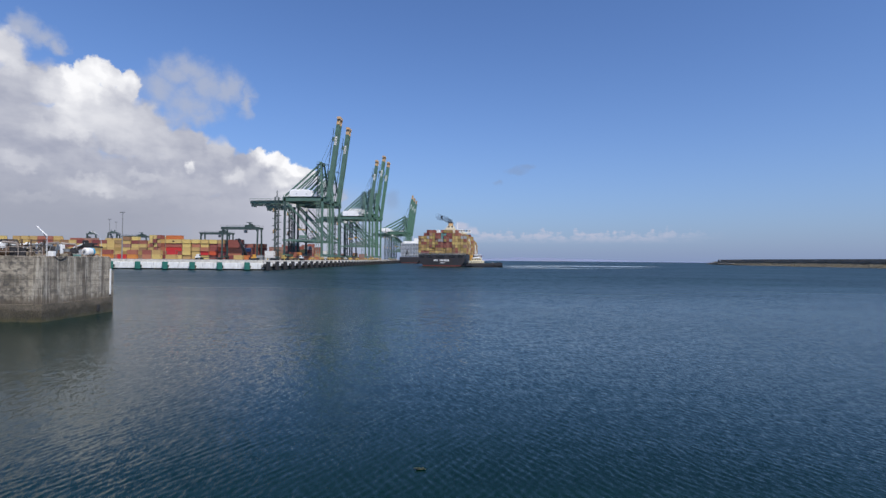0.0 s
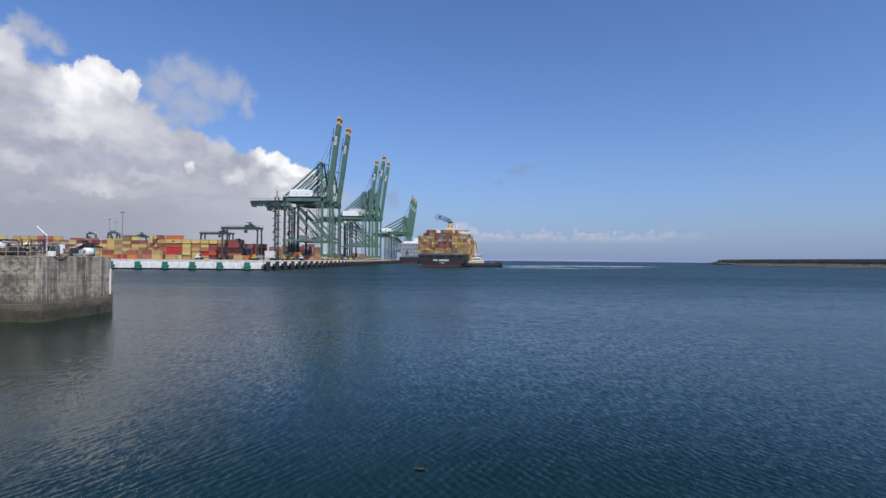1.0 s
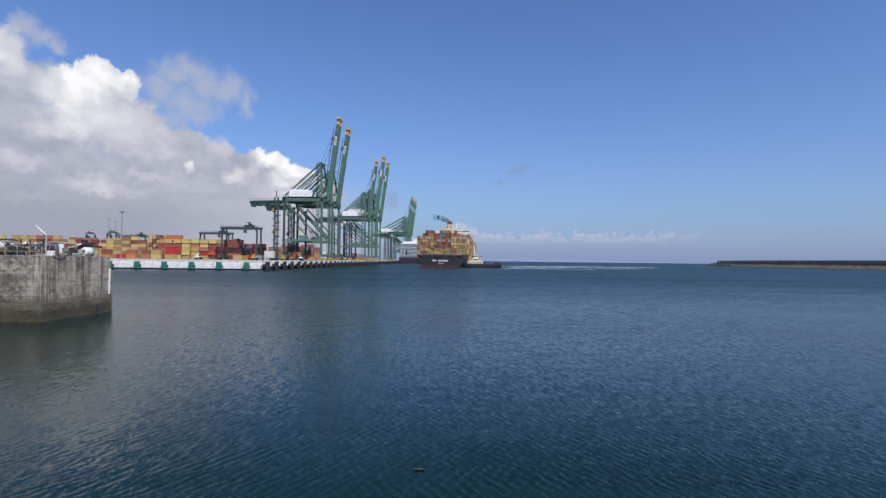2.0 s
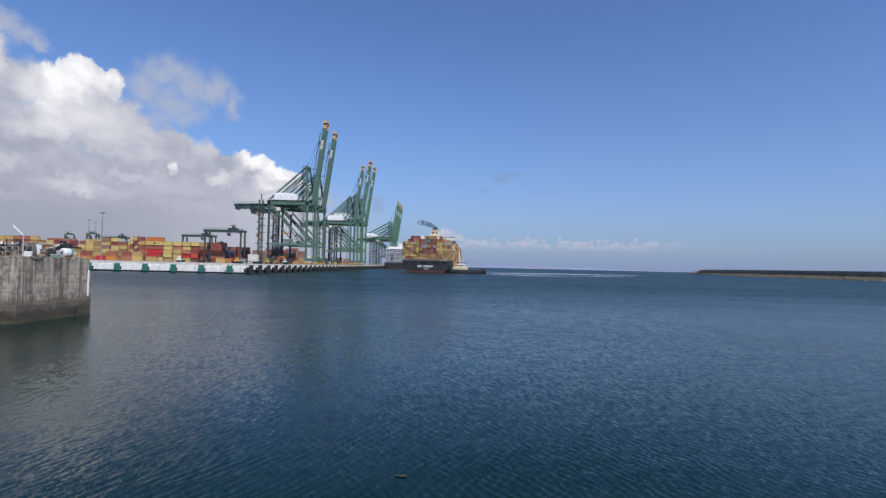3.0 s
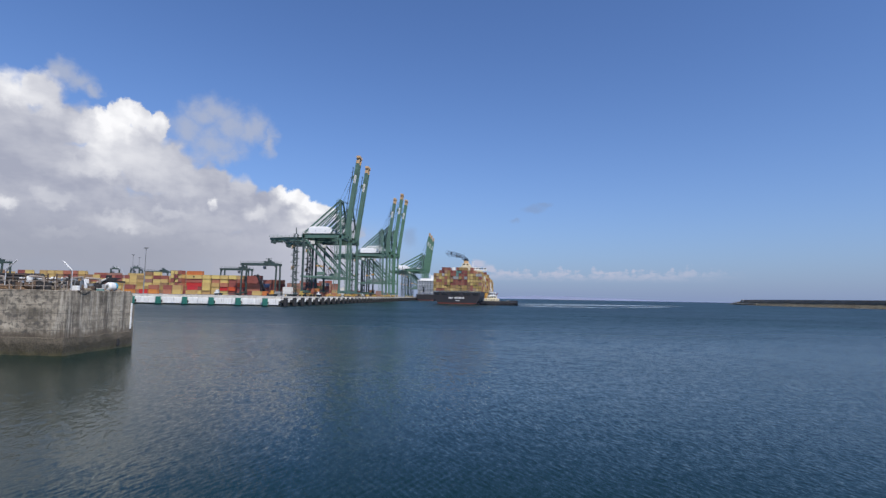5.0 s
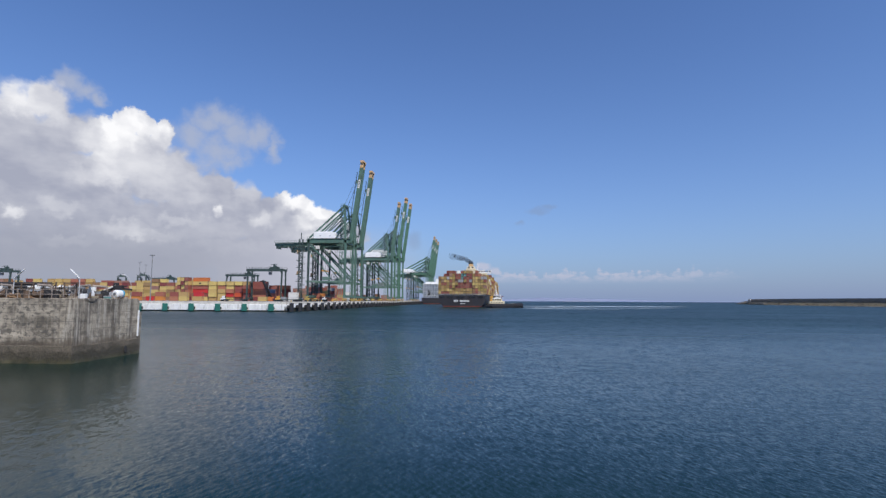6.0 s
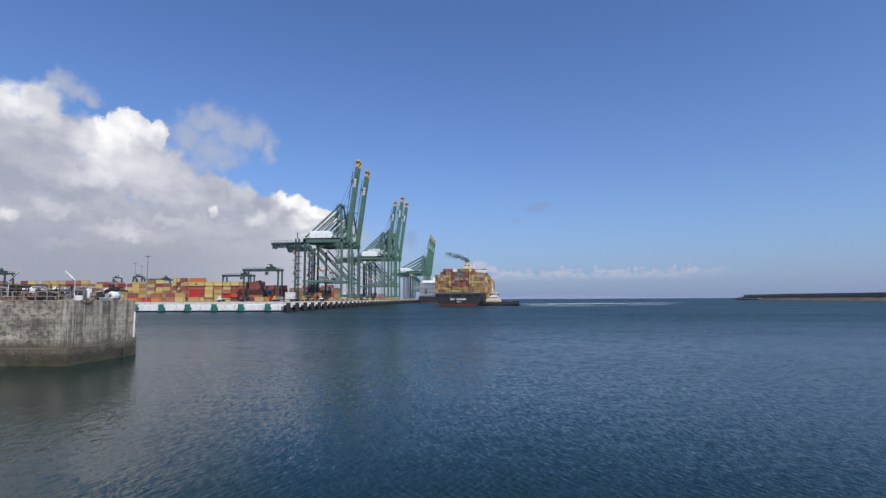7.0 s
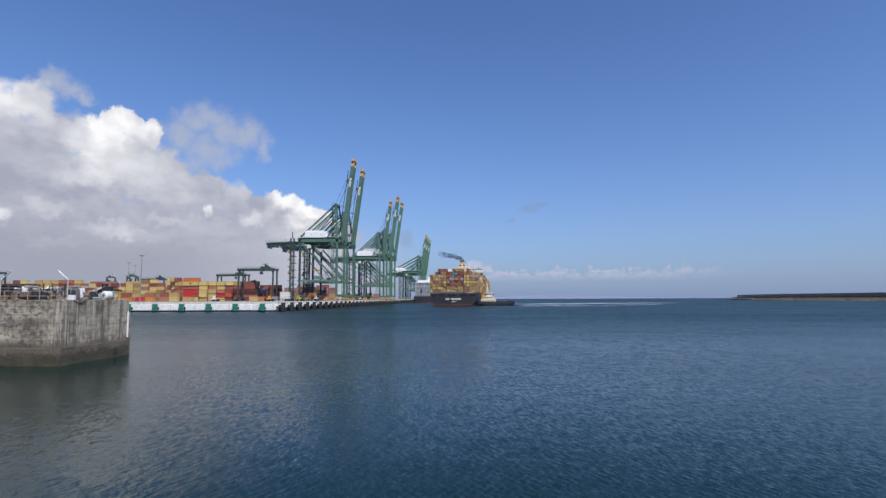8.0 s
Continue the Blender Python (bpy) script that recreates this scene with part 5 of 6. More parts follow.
def make_tug():
    tug = thing("tugboat", "black-hulled tugboat with cream deckhouse pressing beside the ship", "tugboat")
    length, wide = 30.0, 10.5
    part("hull", hull_mesh(length, wide, 2.4, 1.5, 2.5), [HULL, HULL], tug, "black tug hull")
    for s in (-1, 1):
        for i in range(7):
            bm = bmesh.new()
            tube(bm, (s * wide / 2 * 0.95, 3 + i * 3.2, 1.9), (s * (wide / 2 + 0.45), 3 + i * 3.2, 1.9), 0.65, sides=10)
            part("tyre_fender", bm, BLACK, tug)
        beams("bulwark", [((s * 4.9, 0.4, 2.9), (s * 4.9, 20.0, 2.9), 0.2, 1.0), ((s * 4.9, 20.0, 2.9), (s * 4.1, 25.5, 3.3), 0.2, 1.0), ((s * 4.1, 25.5, 3.3), (s * 1.2, 28.6, 3.7), 0.2, 1.0)], HULL, tug)
        beams("bulwark_rail", [((s * 4.9, 0.6, 3.9), (s * 4.9, 13.0, 3.9), 0.14, 0.14)], CREAM, tug)
    # three stepped decks under the wheelhouse
    house = boxes("deckhouse", [((0, 7.6, 3.9), (8.2, 12.4, 3.0)), ((0, 7.8, 6.3), (7.0, 8.4, 2.0))], CREAM, tug, "cream deckhouse", 0.2)
    for i in range(5):
        boxes("porthole", [((4.13, 3.0 + i * 2.2, 4.2), (0.1, 0.9, 0.9))], DARK, house)
    for i in range(4):
        boxes("upper_window", [((3.53, 4.6 + i * 1.9, 6.5), (0.1, 1.1, 0.9))], DARK, house)
    for s in (-1, 1):
        beams("deck_rail", [((s * 3.6, 3.4, 7.9), (s * 3.6, 12.2, 7.9), 0.12, 0.12), ((s * 3.6, 3.4, 7.4), (s * 3.6, 12.2, 7.4), 0.1, 0.1)] +
              [((s * 3.6, 3.4 + 1.47 * i, 7.2), (s * 3.6, 3.4 + 1.47 * i, 7.9), 0.1, 0.1, (0, 1, 0)) for i in range(7)], WHITE, house)
    wheel = boxes("wheelhouse", [((0, 8.6, 8.7), (4.8, 4.8, 2.8)), ((0, 8.6, 10.3), (5.6, 5.6, 0.35))], WHITE, tug, "white wheelhouse", 0.15)
    for i in range(3):
        boxes("window", [((2.42, 7.1 + i * 1.5, 9.0), (0.1, 1.1, 1.1))], DARK, wheel)
        boxes("window", [((-1.5 + i * 1.5, 6.18, 9.0), (1.1, 0.1, 1.1))], DARK, wheel)
    for s in (-1, 1):
        boxes("exhaust", [((s * 2.6, 3.6, 7.4), (1.5, 1.8, 4.6))], ORANGE, tug, "ochre exhaust casing", 0.15)
        boxes("bridge_wing", [((s * 3.1, 8.6, 7.5), (1.4, 3.4, 0.25))], WHITE, tug)
        bm = bmesh.new()
        tube(bm, (s * 2.0, 11.6, 7.2), (s * 2.0, 11.6, 8.8), 0.25)
        tube(bm, (s * 2.0, 11.6, 8.8), (s * 2.2, 13.2, 9.5), 0.22, 0.14)
        part("water_monitor", bm, RED_HULL, tug, "red water monitor")
    beams("mast", [((0, 7.6, 10.4), (0, 7.2, 18.6), 0.5, 0.5, (0, 1, 0)), ((-1.7, 7.4, 13.4), (1.7, 7.4, 13.4), 0.25, 0.25), ((0, 6.0, 10.4), (0, 7.3, 15.2), 0.2, 0.2),
                   ((0, 8.9, 10.4), (0, 7.4, 14.2), 0.2, 0.2), ((-1.0, 7.3, 15.6), (1.0, 7.3, 15.6), 0.22, 0.22), ((0, 6.2, 12.4), (0, 8.6, 12.4), 0.6, 0.2)], WHITE, tug)
    boxes("life_raft", [((2.6, 5.6, 7.6), (0.9, 1.4, 0.8))], WHITE, tug, "white life raft canister", 0.2)
    boxes("foredeck_box", [((0.8, 18.4, 3.0), (2.4, 2.0, 1.2))], DARK_GREEN, tug, bevel=0.08)
    boxes("towing_bitt", [((0, 16.2, 3.1), (1.6, 0.5, 1.6)), ((0, 25.4, 3.4), (1.4, 0.5, 1.4))], BLACK, tug, bevel=0.08)
    boxes("winch", [((0, 21.4, 3.2), (3.0, 2.2, 1.7))], GREY, tug, bevel=0.15)
    return tug


tug = make_tug()


def make_moored_ship():
    """The ship at the far berth: a white superstructure over a dark hull."""
    far = thing("moored_ship", "ship moored at the far berth with white superstructure and dark hull", "ship", QUAY @ pose(17.2, 560, 0))
    part("hull", hull_mesh(190, 31, 9.6, 4), [HULL, RED_HULL], far, "dark hull")
    house = boxes("superstructure", [((0, 14, 9.6 + 11), (28, 15, 22))], WHITE, far, "white superstructure with many decks")
    for i in range(7):
        boxes("deck_edge", [((0, 13.6, 12.6 + i * 3.0), (29.6, 17.5, 0.35))], GREY if i % 2 else WHITE, house)
        for j in range(6):
            boxes("window", [((-11 + j * 4.2 + (i % 2) * 0.6, 6.45, 11.4 + i * 3.0), (1.3, 0.2, 0.9))], DARK, house)
    boxes("bridge", [((2, 15, 33.0), (25, 10, 2.8))], WHITE, house)
    boxes("funnel", [((8.5, 18, 36.5), (6.5, 7, 5.0))], WHITE, far, "white funnel", 0.4)
    boxes("stair", [((-4.5, 6.3, 17), (1.8, 0.5, 7.5))], DARK, house)
    beams("mast", [((4, 16, 34), (4, 16, 42), 0.4, 0.4, (0, 1, 0)), ((2.4, 16, 39), (5.6, 16, 39), 0.25, 0.25)], WHITE, far)


make_moored_ship()


# ---- on the pier head ----
RAILING = surface("weathered_galvanised_rail", (0.32, 0.275, 0.235), 0.7, 0.1, 0.3, 3.0, (0.12, 0.06, 0.035), 0.6, 2, 0.2)


def make_railing():
    rail = thing("pier_railing", "rusty grey steel railing along the pier edge", "railing", pose(0, PIER_Y + 0.85, PIER_TOP))
    x, post = -37.0, None
    while x > -74:
        bm = bmesh.new()
        tube(bm, (x, 0, 0), (x, 0, 1.0), 0.038, sides=8)
        box(bm, (x, 0, 0.02), (0.18, 0.18, 0.04))
        part("post", bm, RAILING, rail)
        x -= 1.12
    for z in (0.52, 0.98):
        bm = bmesh.new()
        tube(bm, (-37.0, 0, z), (-74, 0, z), 0.030, sides=8)
        part("rail", bm, RAILING, rail)


def make_pier_lamp(x, y, lean, label):
    lamp = thing("pier_lamp", label, "lamp post", pose(x, y, PIER_TOP), "lamp posts on the pier")
    bm = bmesh.new()
    tube(bm, (0, 0, 0), (0, 0, 2.1), 0.045, 0.035, 10)
    box(bm, (0, 0, 0.03), (0.3, 0.3, 0.06))
    part("pole", bm, PALE_GREY, lamp)
    bm = bmesh.new()
    beam(bm, (lean * 0.02, 0, 2.05), (lean * 1.0, 0, 2.95), 0.16, 0.06)
    for i in range(5):
        box(bm, (lean * (0.12 + 0.19 * i), 0, 2.20 + 0.171 * i), (0.07, 0.2, 0.05), Matrix.Rotation(lean * -0.73, 4, "Y"))
    part("lamp_head", bm, WHITE, lamp, "long white tilted lamp head", 0.02)
    beams("bracket", [((0, 0, 1.7), (lean * 0.3, 0, 2.25), 0.06, 0.06)], GREY, lamp)


def make_swan_lamp():
    lamp = thing("curved_lamp", "thin pale lamp post with a curved arm on the pier", "lamp post", pose(-36.9, 57.0, PIER_TOP))
    bm = bmesh.new()
    pts = [(0, 0, 0), (0, 0, 1.5), (-0.10, 0, 2.05), (-0.38, 0, 2.5), (-0.8, 0, 2.75)]
    for a, b in zip(pts, pts[1:]):
        tube(bm, a, b, 0.024, sides=8)
    part("pole", bm, PALE_GREY, lamp)
    boxes("lamp_head", [((-0.95, 0, 2.77), (0.35, 0.14, 0.07))], WHITE, lamp, bevel=0.02)


def make_tank():
    """A small tank lying on a cradle, white with a blue end."""
    tank = thing("storage_tank", "small white cylindrical tank with blue band on a steel cradle", "tank", pose(-37.35, 55.6, PIER_TOP, 0, 0, 84))
    bm = bmesh.new()
    tube(bm, (-0.42, 0, 0.62), (0.22, 0, 0.62), 0.44, sides=24)
    tube(bm, (-0.54, 0, 0.62), (-0.42, 0, 0.62), 0.30, 0.44, sides=24)
    part("shell", bm, WHITE, tank)
    bm = bmesh.new()
    tube(bm, (0.22, 0, 0.62), (0.46, 0, 0.62), 0.445, sides=24)
    tube(bm, (0.46, 0, 0.62), (0.56, 0, 0.62), 0.445, 0.3, sides=24)
    part("band", bm, BLUE, tank, "blue painted end")
    bm = bmesh.new()
    tube(bm, (-0.60, 0, 0.62), (-0.53, 0, 0.62), 0.16, sides=14)
    part("hatch", bm, GREY, tank)
    for x in (-0.3, 0.34):
        boxes("cradle", [((x, 0, 0.12), (0.12, 0.8, 0.24)), ((x, -0.32, 0.27), (0.12, 0.16, 0.12)), ((x, 0.32, 0.27), (0.12, 0.16, 0.12))], RUST, tank)


def make_folded_crane():
    """A small black knuckle crane, folded low over its pedestal."""
    crane = thing("knuckle_crane", "small black folding loader crane on the pier", "loader crane", pose(-38.6, 56.6, PIER_TOP))
    boxes("pedestal", [((0.6, 0, 0.35), (0.7, 0.7, 0.7)), ((0.6, 0, 0.95), (0.42, 0.42, 0.6))], BLACK, crane, bevel=0.04)
    boxes("slewing_head", [((0.55, 0, 1.35), (0.95, 0.6, 0.5)), ((0.25, 0, 1.72), (0.5, 0.4, 0.3))], BLACK, crane, "dark slewing head", 0.06)
    beams("arm", [((-1.9, 0, 0.30), (0.5, 0, 1.45), 0.24, 0.26)], BLACK, crane)
    beams("jib", [((0.7, 0, 1.25), (2.0, 0.1, 1.12), 0.2, 0.2), ((0.9, 0, 1.45), (1.5, 0, 1.50), 0.16, 0.14)], BLACK, crane)
    bm = bmesh.new()
    tube(bm, (-0.9, -0.2, 1.05), (0.35, -0.2, 1.55), 0.09)
    part("ram", bm, WHITE, crane, "pale bare steel ram")


def make_skip(m, label, material, long):
    """An open steel skip: sloping ends, side ribs, a rolled rim and what is heaped in it."""
    skip = thing("steel_skip", label, "skip", m, "skips on the pier")
    bm = bmesh.new()
    for v in box(bm, (0, 0, 0.52), (long, 1.1, 1.0)):
        if v.co.z < 0.5:
            v.co.x *= 0.82
    part("tub", bm, material, skip, bevel=0.03)
    for i in range(int(long / 0.5)):
        x = -long / 2 + 0.3 + i * 0.5
        boxes("rib", [((x, -0.58, 0.6), (0.07, 0.06, 0.75))], RUST, skip)
    boxes("rim", [((0, -0.57, 1.02), (long + 0.1, 0.08, 0.08)), ((0, 0.57, 1.02), (long + 0.1, 0.08, 0.08))], RUST, skip)
    rng = random.Random(int(long * 100))
    for i in range(5):
        boxes("scrap", [((rng.uniform(-0.4, 0.4) * long, rng.uniform(-0.3, 0.3), 1.1), (rng.uniform(0.3, 0.8), rng.uniform(0.2, 0.4), rng.uniform(0.12, 0.4)))], rng.choice((BLACK, WHITE, RUST, GREY)), skip, bevel=0.02)


def make_pump(m, paint, kind):
    """A pump set: skid, casing, motor, outlet pipe and its cover."""
    pump = thing("pump_set", f"old {kind} pump set with pipes on a rusty skid", "pump", m, "pump sets on the pier")
    boxes("skid", [((0, -0.35, 0.08), (2.2, 0.12, 0.16)), ((0, 0.35, 0.08), (2.2, 0.12, 0.16)), ((-0.9, 0, 0.08), (0.12, 0.8, 0.14)), ((0.9, 0, 0.08), (0.12, 0.8, 0.14))], RUST, pump)
    bm = bmesh.new()
    tube(bm, (-0.95, 0, 0.55), (0.05, 0, 0.55), 0.34, sides=18)
    tube(bm, (-1.02, 0, 0.55), (-0.95, 0, 0.55), 0.2, 0.34, sides=18)
    for i in range(6):
        tube(bm, (-0.85 + i * 0.15, 0, 0.55), (-0.81 + i * 0.15, 0, 0.55), 0.38, sides=18)
    part("motor", bm, paint, pump)
    bm = bmesh.new()
    tube(bm, (0.35, -0.2, 0.55), (0.35, 0.2, 0.55), 0.46, sides=18)
    tube(bm, (0.35, -0.32, 0.55), (0.35, -0.2, 0.55), 0.2, 0.26, sides=14)
    part("casing", bm, BLACK, pump)
    bm = bmesh.new()
    tube(bm, (0.6, 0, 0.6), (0.6, 0, 1.35), 0.12, sides=12)
    tube(bm, (0.6, 0, 1.35), (-0.7, 0, 1.45), 0.12, sides=12)
    tube(bm, (0.6, 0, 1.0), (0.6, 0, 1.06), 0.2, sides=12)
    part("outlet_pipe", bm, RAILING, pump)
    boxes("control_box", [((-0.5, -0.28, 1.1), (0.4, 0.2, 0.45)), ((-0.5, -0.28, 0.85), (0.06, 0.06, 0.3))], WHITE, pump, bevel=0.02)


def make_pipes():
    """Pipes stored on trestles along the pier."""
    rng = random.Random(6)
    pipes = thing("pipe_stack", "dark rusty pipes lying on steel trestles", "pipes", pose(-43.0, 52.6, PIER_TOP))
    for x in (-6.0, -3.0, -0.6):
        beams("trestle", [((x, -0.5, 0), (x, -0.5, 1.05), 0.1, 0.1, (0, 1, 0)), ((x, 0.5, 0), (x, 0.5, 1.05), 0.1, 0.1, (0, 1, 0)), ((x, -0.65, 1.05), (x, 0.65, 1.05), 0.12, 0.12)], RUST, pipes)
    for y, z, r, m in ((-0.4, 1.29, 0.18, BLACK), (0.0, 1.31, 0.2, BLACK), (0.42, 1.28, 0.17, RUST), (-0.2, 1.62, 0.17, BLACK), (0.22, 1.62, 0.17, DARK_GREEN)):
        bm = bmesh.new()
        a, b = rng.uniform(-8.4, -6.8), rng.uniform(-0.3, 0.5)
        tube(bm, (a, y, z), (b, y, z), r, sides=14)
        part("pipe", bm, m, pipes)
    low = thing("timber_stack", "stack of dark weathered timber baulks", "timber", pose(-40.9, 51.2, PIER_TOP))
    for i in range(3):
        for j in range(3):
            boxes("baulk", [((rng.uniform(-0.1, 0.1), j * 0.32, 0.15 + i * 0.3), (3.4, 0.3, 0.29))], BLACK if (i + j) % 2 else RUST, low, bevel=0.02)


def make_small_pier_things():
    cab = thing("control_cabinet", "small white control cabinet beside the pier railing", "cabinet", pose(-36.9, 49.8, PIER_TOP))
    boxes("body", [((0, 0, 0.3), (0.55, 0.4, 0.6))], WHITE, cab, bevel=0.04)
    boxes("door", [((0, -0.21, 0.3), (0.45, 0.02, 0.48))], WHITE, cab)
    reel = thing("hose_reel", "grey hose reel standing on a steel frame", "hose reel", pose(-37.2, 50.6, PIER_TOP, 0, 0, 15))
    for x in (-0.24, 0.24):
        bm = bmesh.new()
        tube(bm, (x - 0.02, 0, 0.72), (x + 0.02, 0, 0.72), 0.48, sides=20)
        part("flange", bm, GREY, reel)
    bm = bmesh.new()
    tube(bm, (-0.22, 0, 0.72), (0.22, 0, 0.72), 0.36, sides=20)
    part("hose", bm, BLACK, reel)
    for x in (-0.32, 0.32):
        beams("stand", [((x, -0.3, 0), (x, 0, 0.72), 0.06, 0.06), ((x, 0.3, 0), (x, 0, 0.72), 0.06, 0.06)], RUST, reel)
    crate = thing("fish_crate", "stack of two rust-brown plastic crates", "crate", pose(-37.4, 52.4, PIER_TOP, 0, 0, 10))
    for i in range(2):
        boxes("crate", [((0, 0, 0.04 + i * 0.3), (0.7, 0.45, 0.04)), ((-0.34, 0, 0.16 + i * 0.3), (0.03, 0.45, 0.26)), ((0.34, 0, 0.16 + i * 0.3), (0.03, 0.45, 0.26)),
                        ((0, -0.21, 0.16 + i * 0.3), (0.7, 0.03, 0.26)), ((0, 0.21, 0.16 + i * 0.3), (0.7, 0.03, 0.26))], RUST, crate)
    box_t = thing("teal_box", "small teal equipment box on the pier edge", "equipment box", pose(-37.0, 53.4, PIER_TOP))
    boxes("body", [((0, 0, 0.18), (0.6, 0.4, 0.36))], PAINTS["teal"], box_t, bevel=0.03)
    boxes("lid", [((0, 0, 0.38), (0.64, 0.44, 0.05))], WHITE, box_t)
    bm = bmesh.new()
    pts = [Vector((-36.25, 49.2 + i * 0.22, PIER_TOP + 0.16 - 0.35 * math.sin(i / 8 * 3.14))) for i in range(9)]
    for a, b in zip(pts, pts[1:]):
        tube(bm, a, b, 0.025, sides=6)
    tagged(part("slack_rope", bm, BLACK, None), "dark slack mooring rope hanging over the pier edge", "rope")
    # pale rubbing strip on the far arris, a mooring ring and a black block for a dark drain opening
    strip = boxes("rubbing_strip", [((PIER_X + 0.05, PIER_BACK - 0.08, 3.3), (0.12, 0.22, 2.8))], WHITE, None, bevel=0.03)
    tagged(strip, "white painted rubbing strip on the pier corner", "rubbing strip")
    ring = bmesh.new()
    for i in range(10):
        a, b = i * 0.628, (i + 1) * 0.628
        tube(ring, (PIER_X - 0.02, 53.4 + 0.17 * math.cos(a), 3.6 + 0.17 * math.sin(a)), (PIER_X - 0.02, 53.4 + 0.17 * math.cos(b), 3.6 + 0.17 * math.sin(b)), 0.035, sides=6)
    tagged(part("mooring_ring", ring, RUST, None), "rusty iron mooring ring set in the pier wall", "mooring ring")
    hole = boxes("drain_mouth", [((PIER_X + 0.2, 55.4, 0.62), (0.22, 0.34, 0.7))], BLACK, None, bevel=0.04)
    tagged(hole, "black block standing for the dark drain mouth in the pier foot", "fender")


make_railing()
make_pier_lamp(-37.05, 49.35, -1, "white lamp post with long tilted head on the pier edge")
make_pier_lamp(-43.6, 49.35, 1, "white lamp post with long tilted head beside pipes")
make_swan_lamp()
make_tank()
make_folded_crane()
make_pump(pose(-40.9, 49.9, PIER_TOP, 0, 0, 4), RUST, "grimy")
make_pump(pose(-38.2, 51.6, PIER_TOP, 0, 0, 170), WHITE, "white")
make_pump(pose(-45.0, 50.2, PIER_TOP, 0, 0, -6), RUST, "rusty")
make_pump(pose(-38.4, 54.2, PIER_TOP, 0, 0, 20), RUST, "rusty")
make_pump(pose(-48.4, 50.4, PIER_TOP, 0, 0, 8), DARK_GREEN, "dark green")
make_pipes()
make_small_pier_things()
# invented skips that give the clutter behind the railing its dark interior
make_skip(pose(-40.4, 51.9, PIER_TOP, 0, 0, 3), "open black steel skip with scrap, added as dark backing behind the railing", BLACK, 2.6)
make_skip(pose(-43.6, 51.7, PIER_TOP, 0, 0, -2), "open dark steel skip with scrap, added as dark backing behind the railing", HULL, 3.0)
make_skip(pose(-47.0, 52.0, PIER_TOP, 0, 0, 2), "open rust-stained steel skip with scrap, added as backing behind the railing", RUST, 2.8)


# ---- on the quay ----
def make_tractor(m, paint, word):
    """A yard tractor with an empty skeletal trailer."""
    t = thing("yard_tractor", f"{word} yard tractor with flat trailer on the quay", "yard tractor", m, "yard tractors")
    boxes("chassis", [((0, -4.5, 1.15), (2.2, 12.5, 0.35)), ((0, 3.0, 0.9), (2.0, 3.6, 0.5))], DARK_GREEN, t)
    cab = boxes("cab", [((-0.5, 3.6, 2.1), (1.4, 1.7, 2.0)), ((0, 4.6, 1.4), (2.3, 1.4, 0.9))], paint, t, bevel=0.08)
    boxes("windscreen", [((-0.5, 2.72, 2.5), (1.1, 0.06, 0.8))], DARK, cab)
    for y in (-9.5, -8.1, 1.9, 4.6):
        for x in (-1.0, 1.0):
            bm = bmesh.new()
            tube(bm, (x - 0.2, y, 0.52), (x + 0.2, y, 0.52), 0.52, sides=14)
            part("wheel", bm, BLACK, t)
    return t


make_tractor(QUAY @ pose(-12, 96, DECK_Z), WHITE, "white")
make_tractor(QUAY @ pose(-18, 44, DECK_Z, 0, 0, 90), ORANGE, "orange")
make_tractor(QUAY @ pose(-52, 48, DECK_Z, 0, 0, 90), WHITE, "white")
make_tractor(QUAY @ pose(-14, 212, DECK_Z), ORANGE, "orange")
make_tractor(QUAY @ pose(-18, 262, DECK_Z), WHITE, "white")
make_tractor(QUAY @ pose(-14, 400, DECK_Z), ORANGE, "orange")
make_tractor(QUAY @ pose(-9, 66, DECK_Z, 0, 0, 70), YELLOW, "yellow")
make_tractor(QUAY @ pose(-30, 70, DECK_Z, 0, 0, 90), RED_HULL, "dark red")
make_tractor(QUAY @ pose(-13, 176, DECK_Z), WHITE, "white")
make_tractor(QUAY @ pose(-16, 320, DECK_Z), YELLOW, "yellow")


def make_resting_spreader(m):
    """A lifting frame set down on the apron: a centre box, telescopic arms, corner flippers."""
    sp = thing("resting_spreader", "yellow container spreader frame set down on the quay", "spreader", m, "spreaders on the quay")
    boxes("centre_box", [((0, 0, 1.1), (2.2, 4.6, 1.2)), ((0, 0, 1.9), (1.2, 1.6, 0.6))], YELLOW, sp, bevel=0.1)
    for s in (-1, 1):
        beams("arm", [((x, 0, 0.9), (x, s * 6.0, 0.9), 0.35, 0.5) for x in (-0.7, 0.7)], YELLOW, sp)
        boxes("end_beam", [((0, s * 6.0, 0.7), (2.5, 0.5, 0.7))], ORANGE, sp, bevel=0.05)
        for x in (-1.15, 1.15):
            boxes("flipper", [((x, s * 6.2, 0.35), (0.3, 0.3, 0.7))], BLACK, sp)


for sx, sy, turn in ((-8, 112, 0), (-26, 150, 10), (-10, 196, 0), (-9, 246, 5), (-8, 274, 0), (-10, 336, 0), (-24, 118, 85)):
    make_resting_spreader(QUAY @ pose(sx, sy, DECK_Z, 0, 0, turn))


def make_hatch_cover(m):
    """A ship's hatch cover laid on trestles: a plated slab with edge stiffeners."""
    cover = thing("hatch_cover", "rust-brown steel hatch cover lying on the quay", "hatch cover", m, "hatch covers on the quay")
    boxes("plate", [((0, 0, 1.3), (9.5, 12.4, 0.3))], RUST, cover, bevel=0.04)
    for i in range(6):
        boxes("stiffener", [((0, -5.9 + i * 2.36, 0.95), (9.2, 0.25, 0.5))], RUST, cover)
    for x in (-4.0, 4.0):
        boxes("trestle", [((x, 0, 0.35), (0.4, 11.0, 0.7))], GREY, cover)


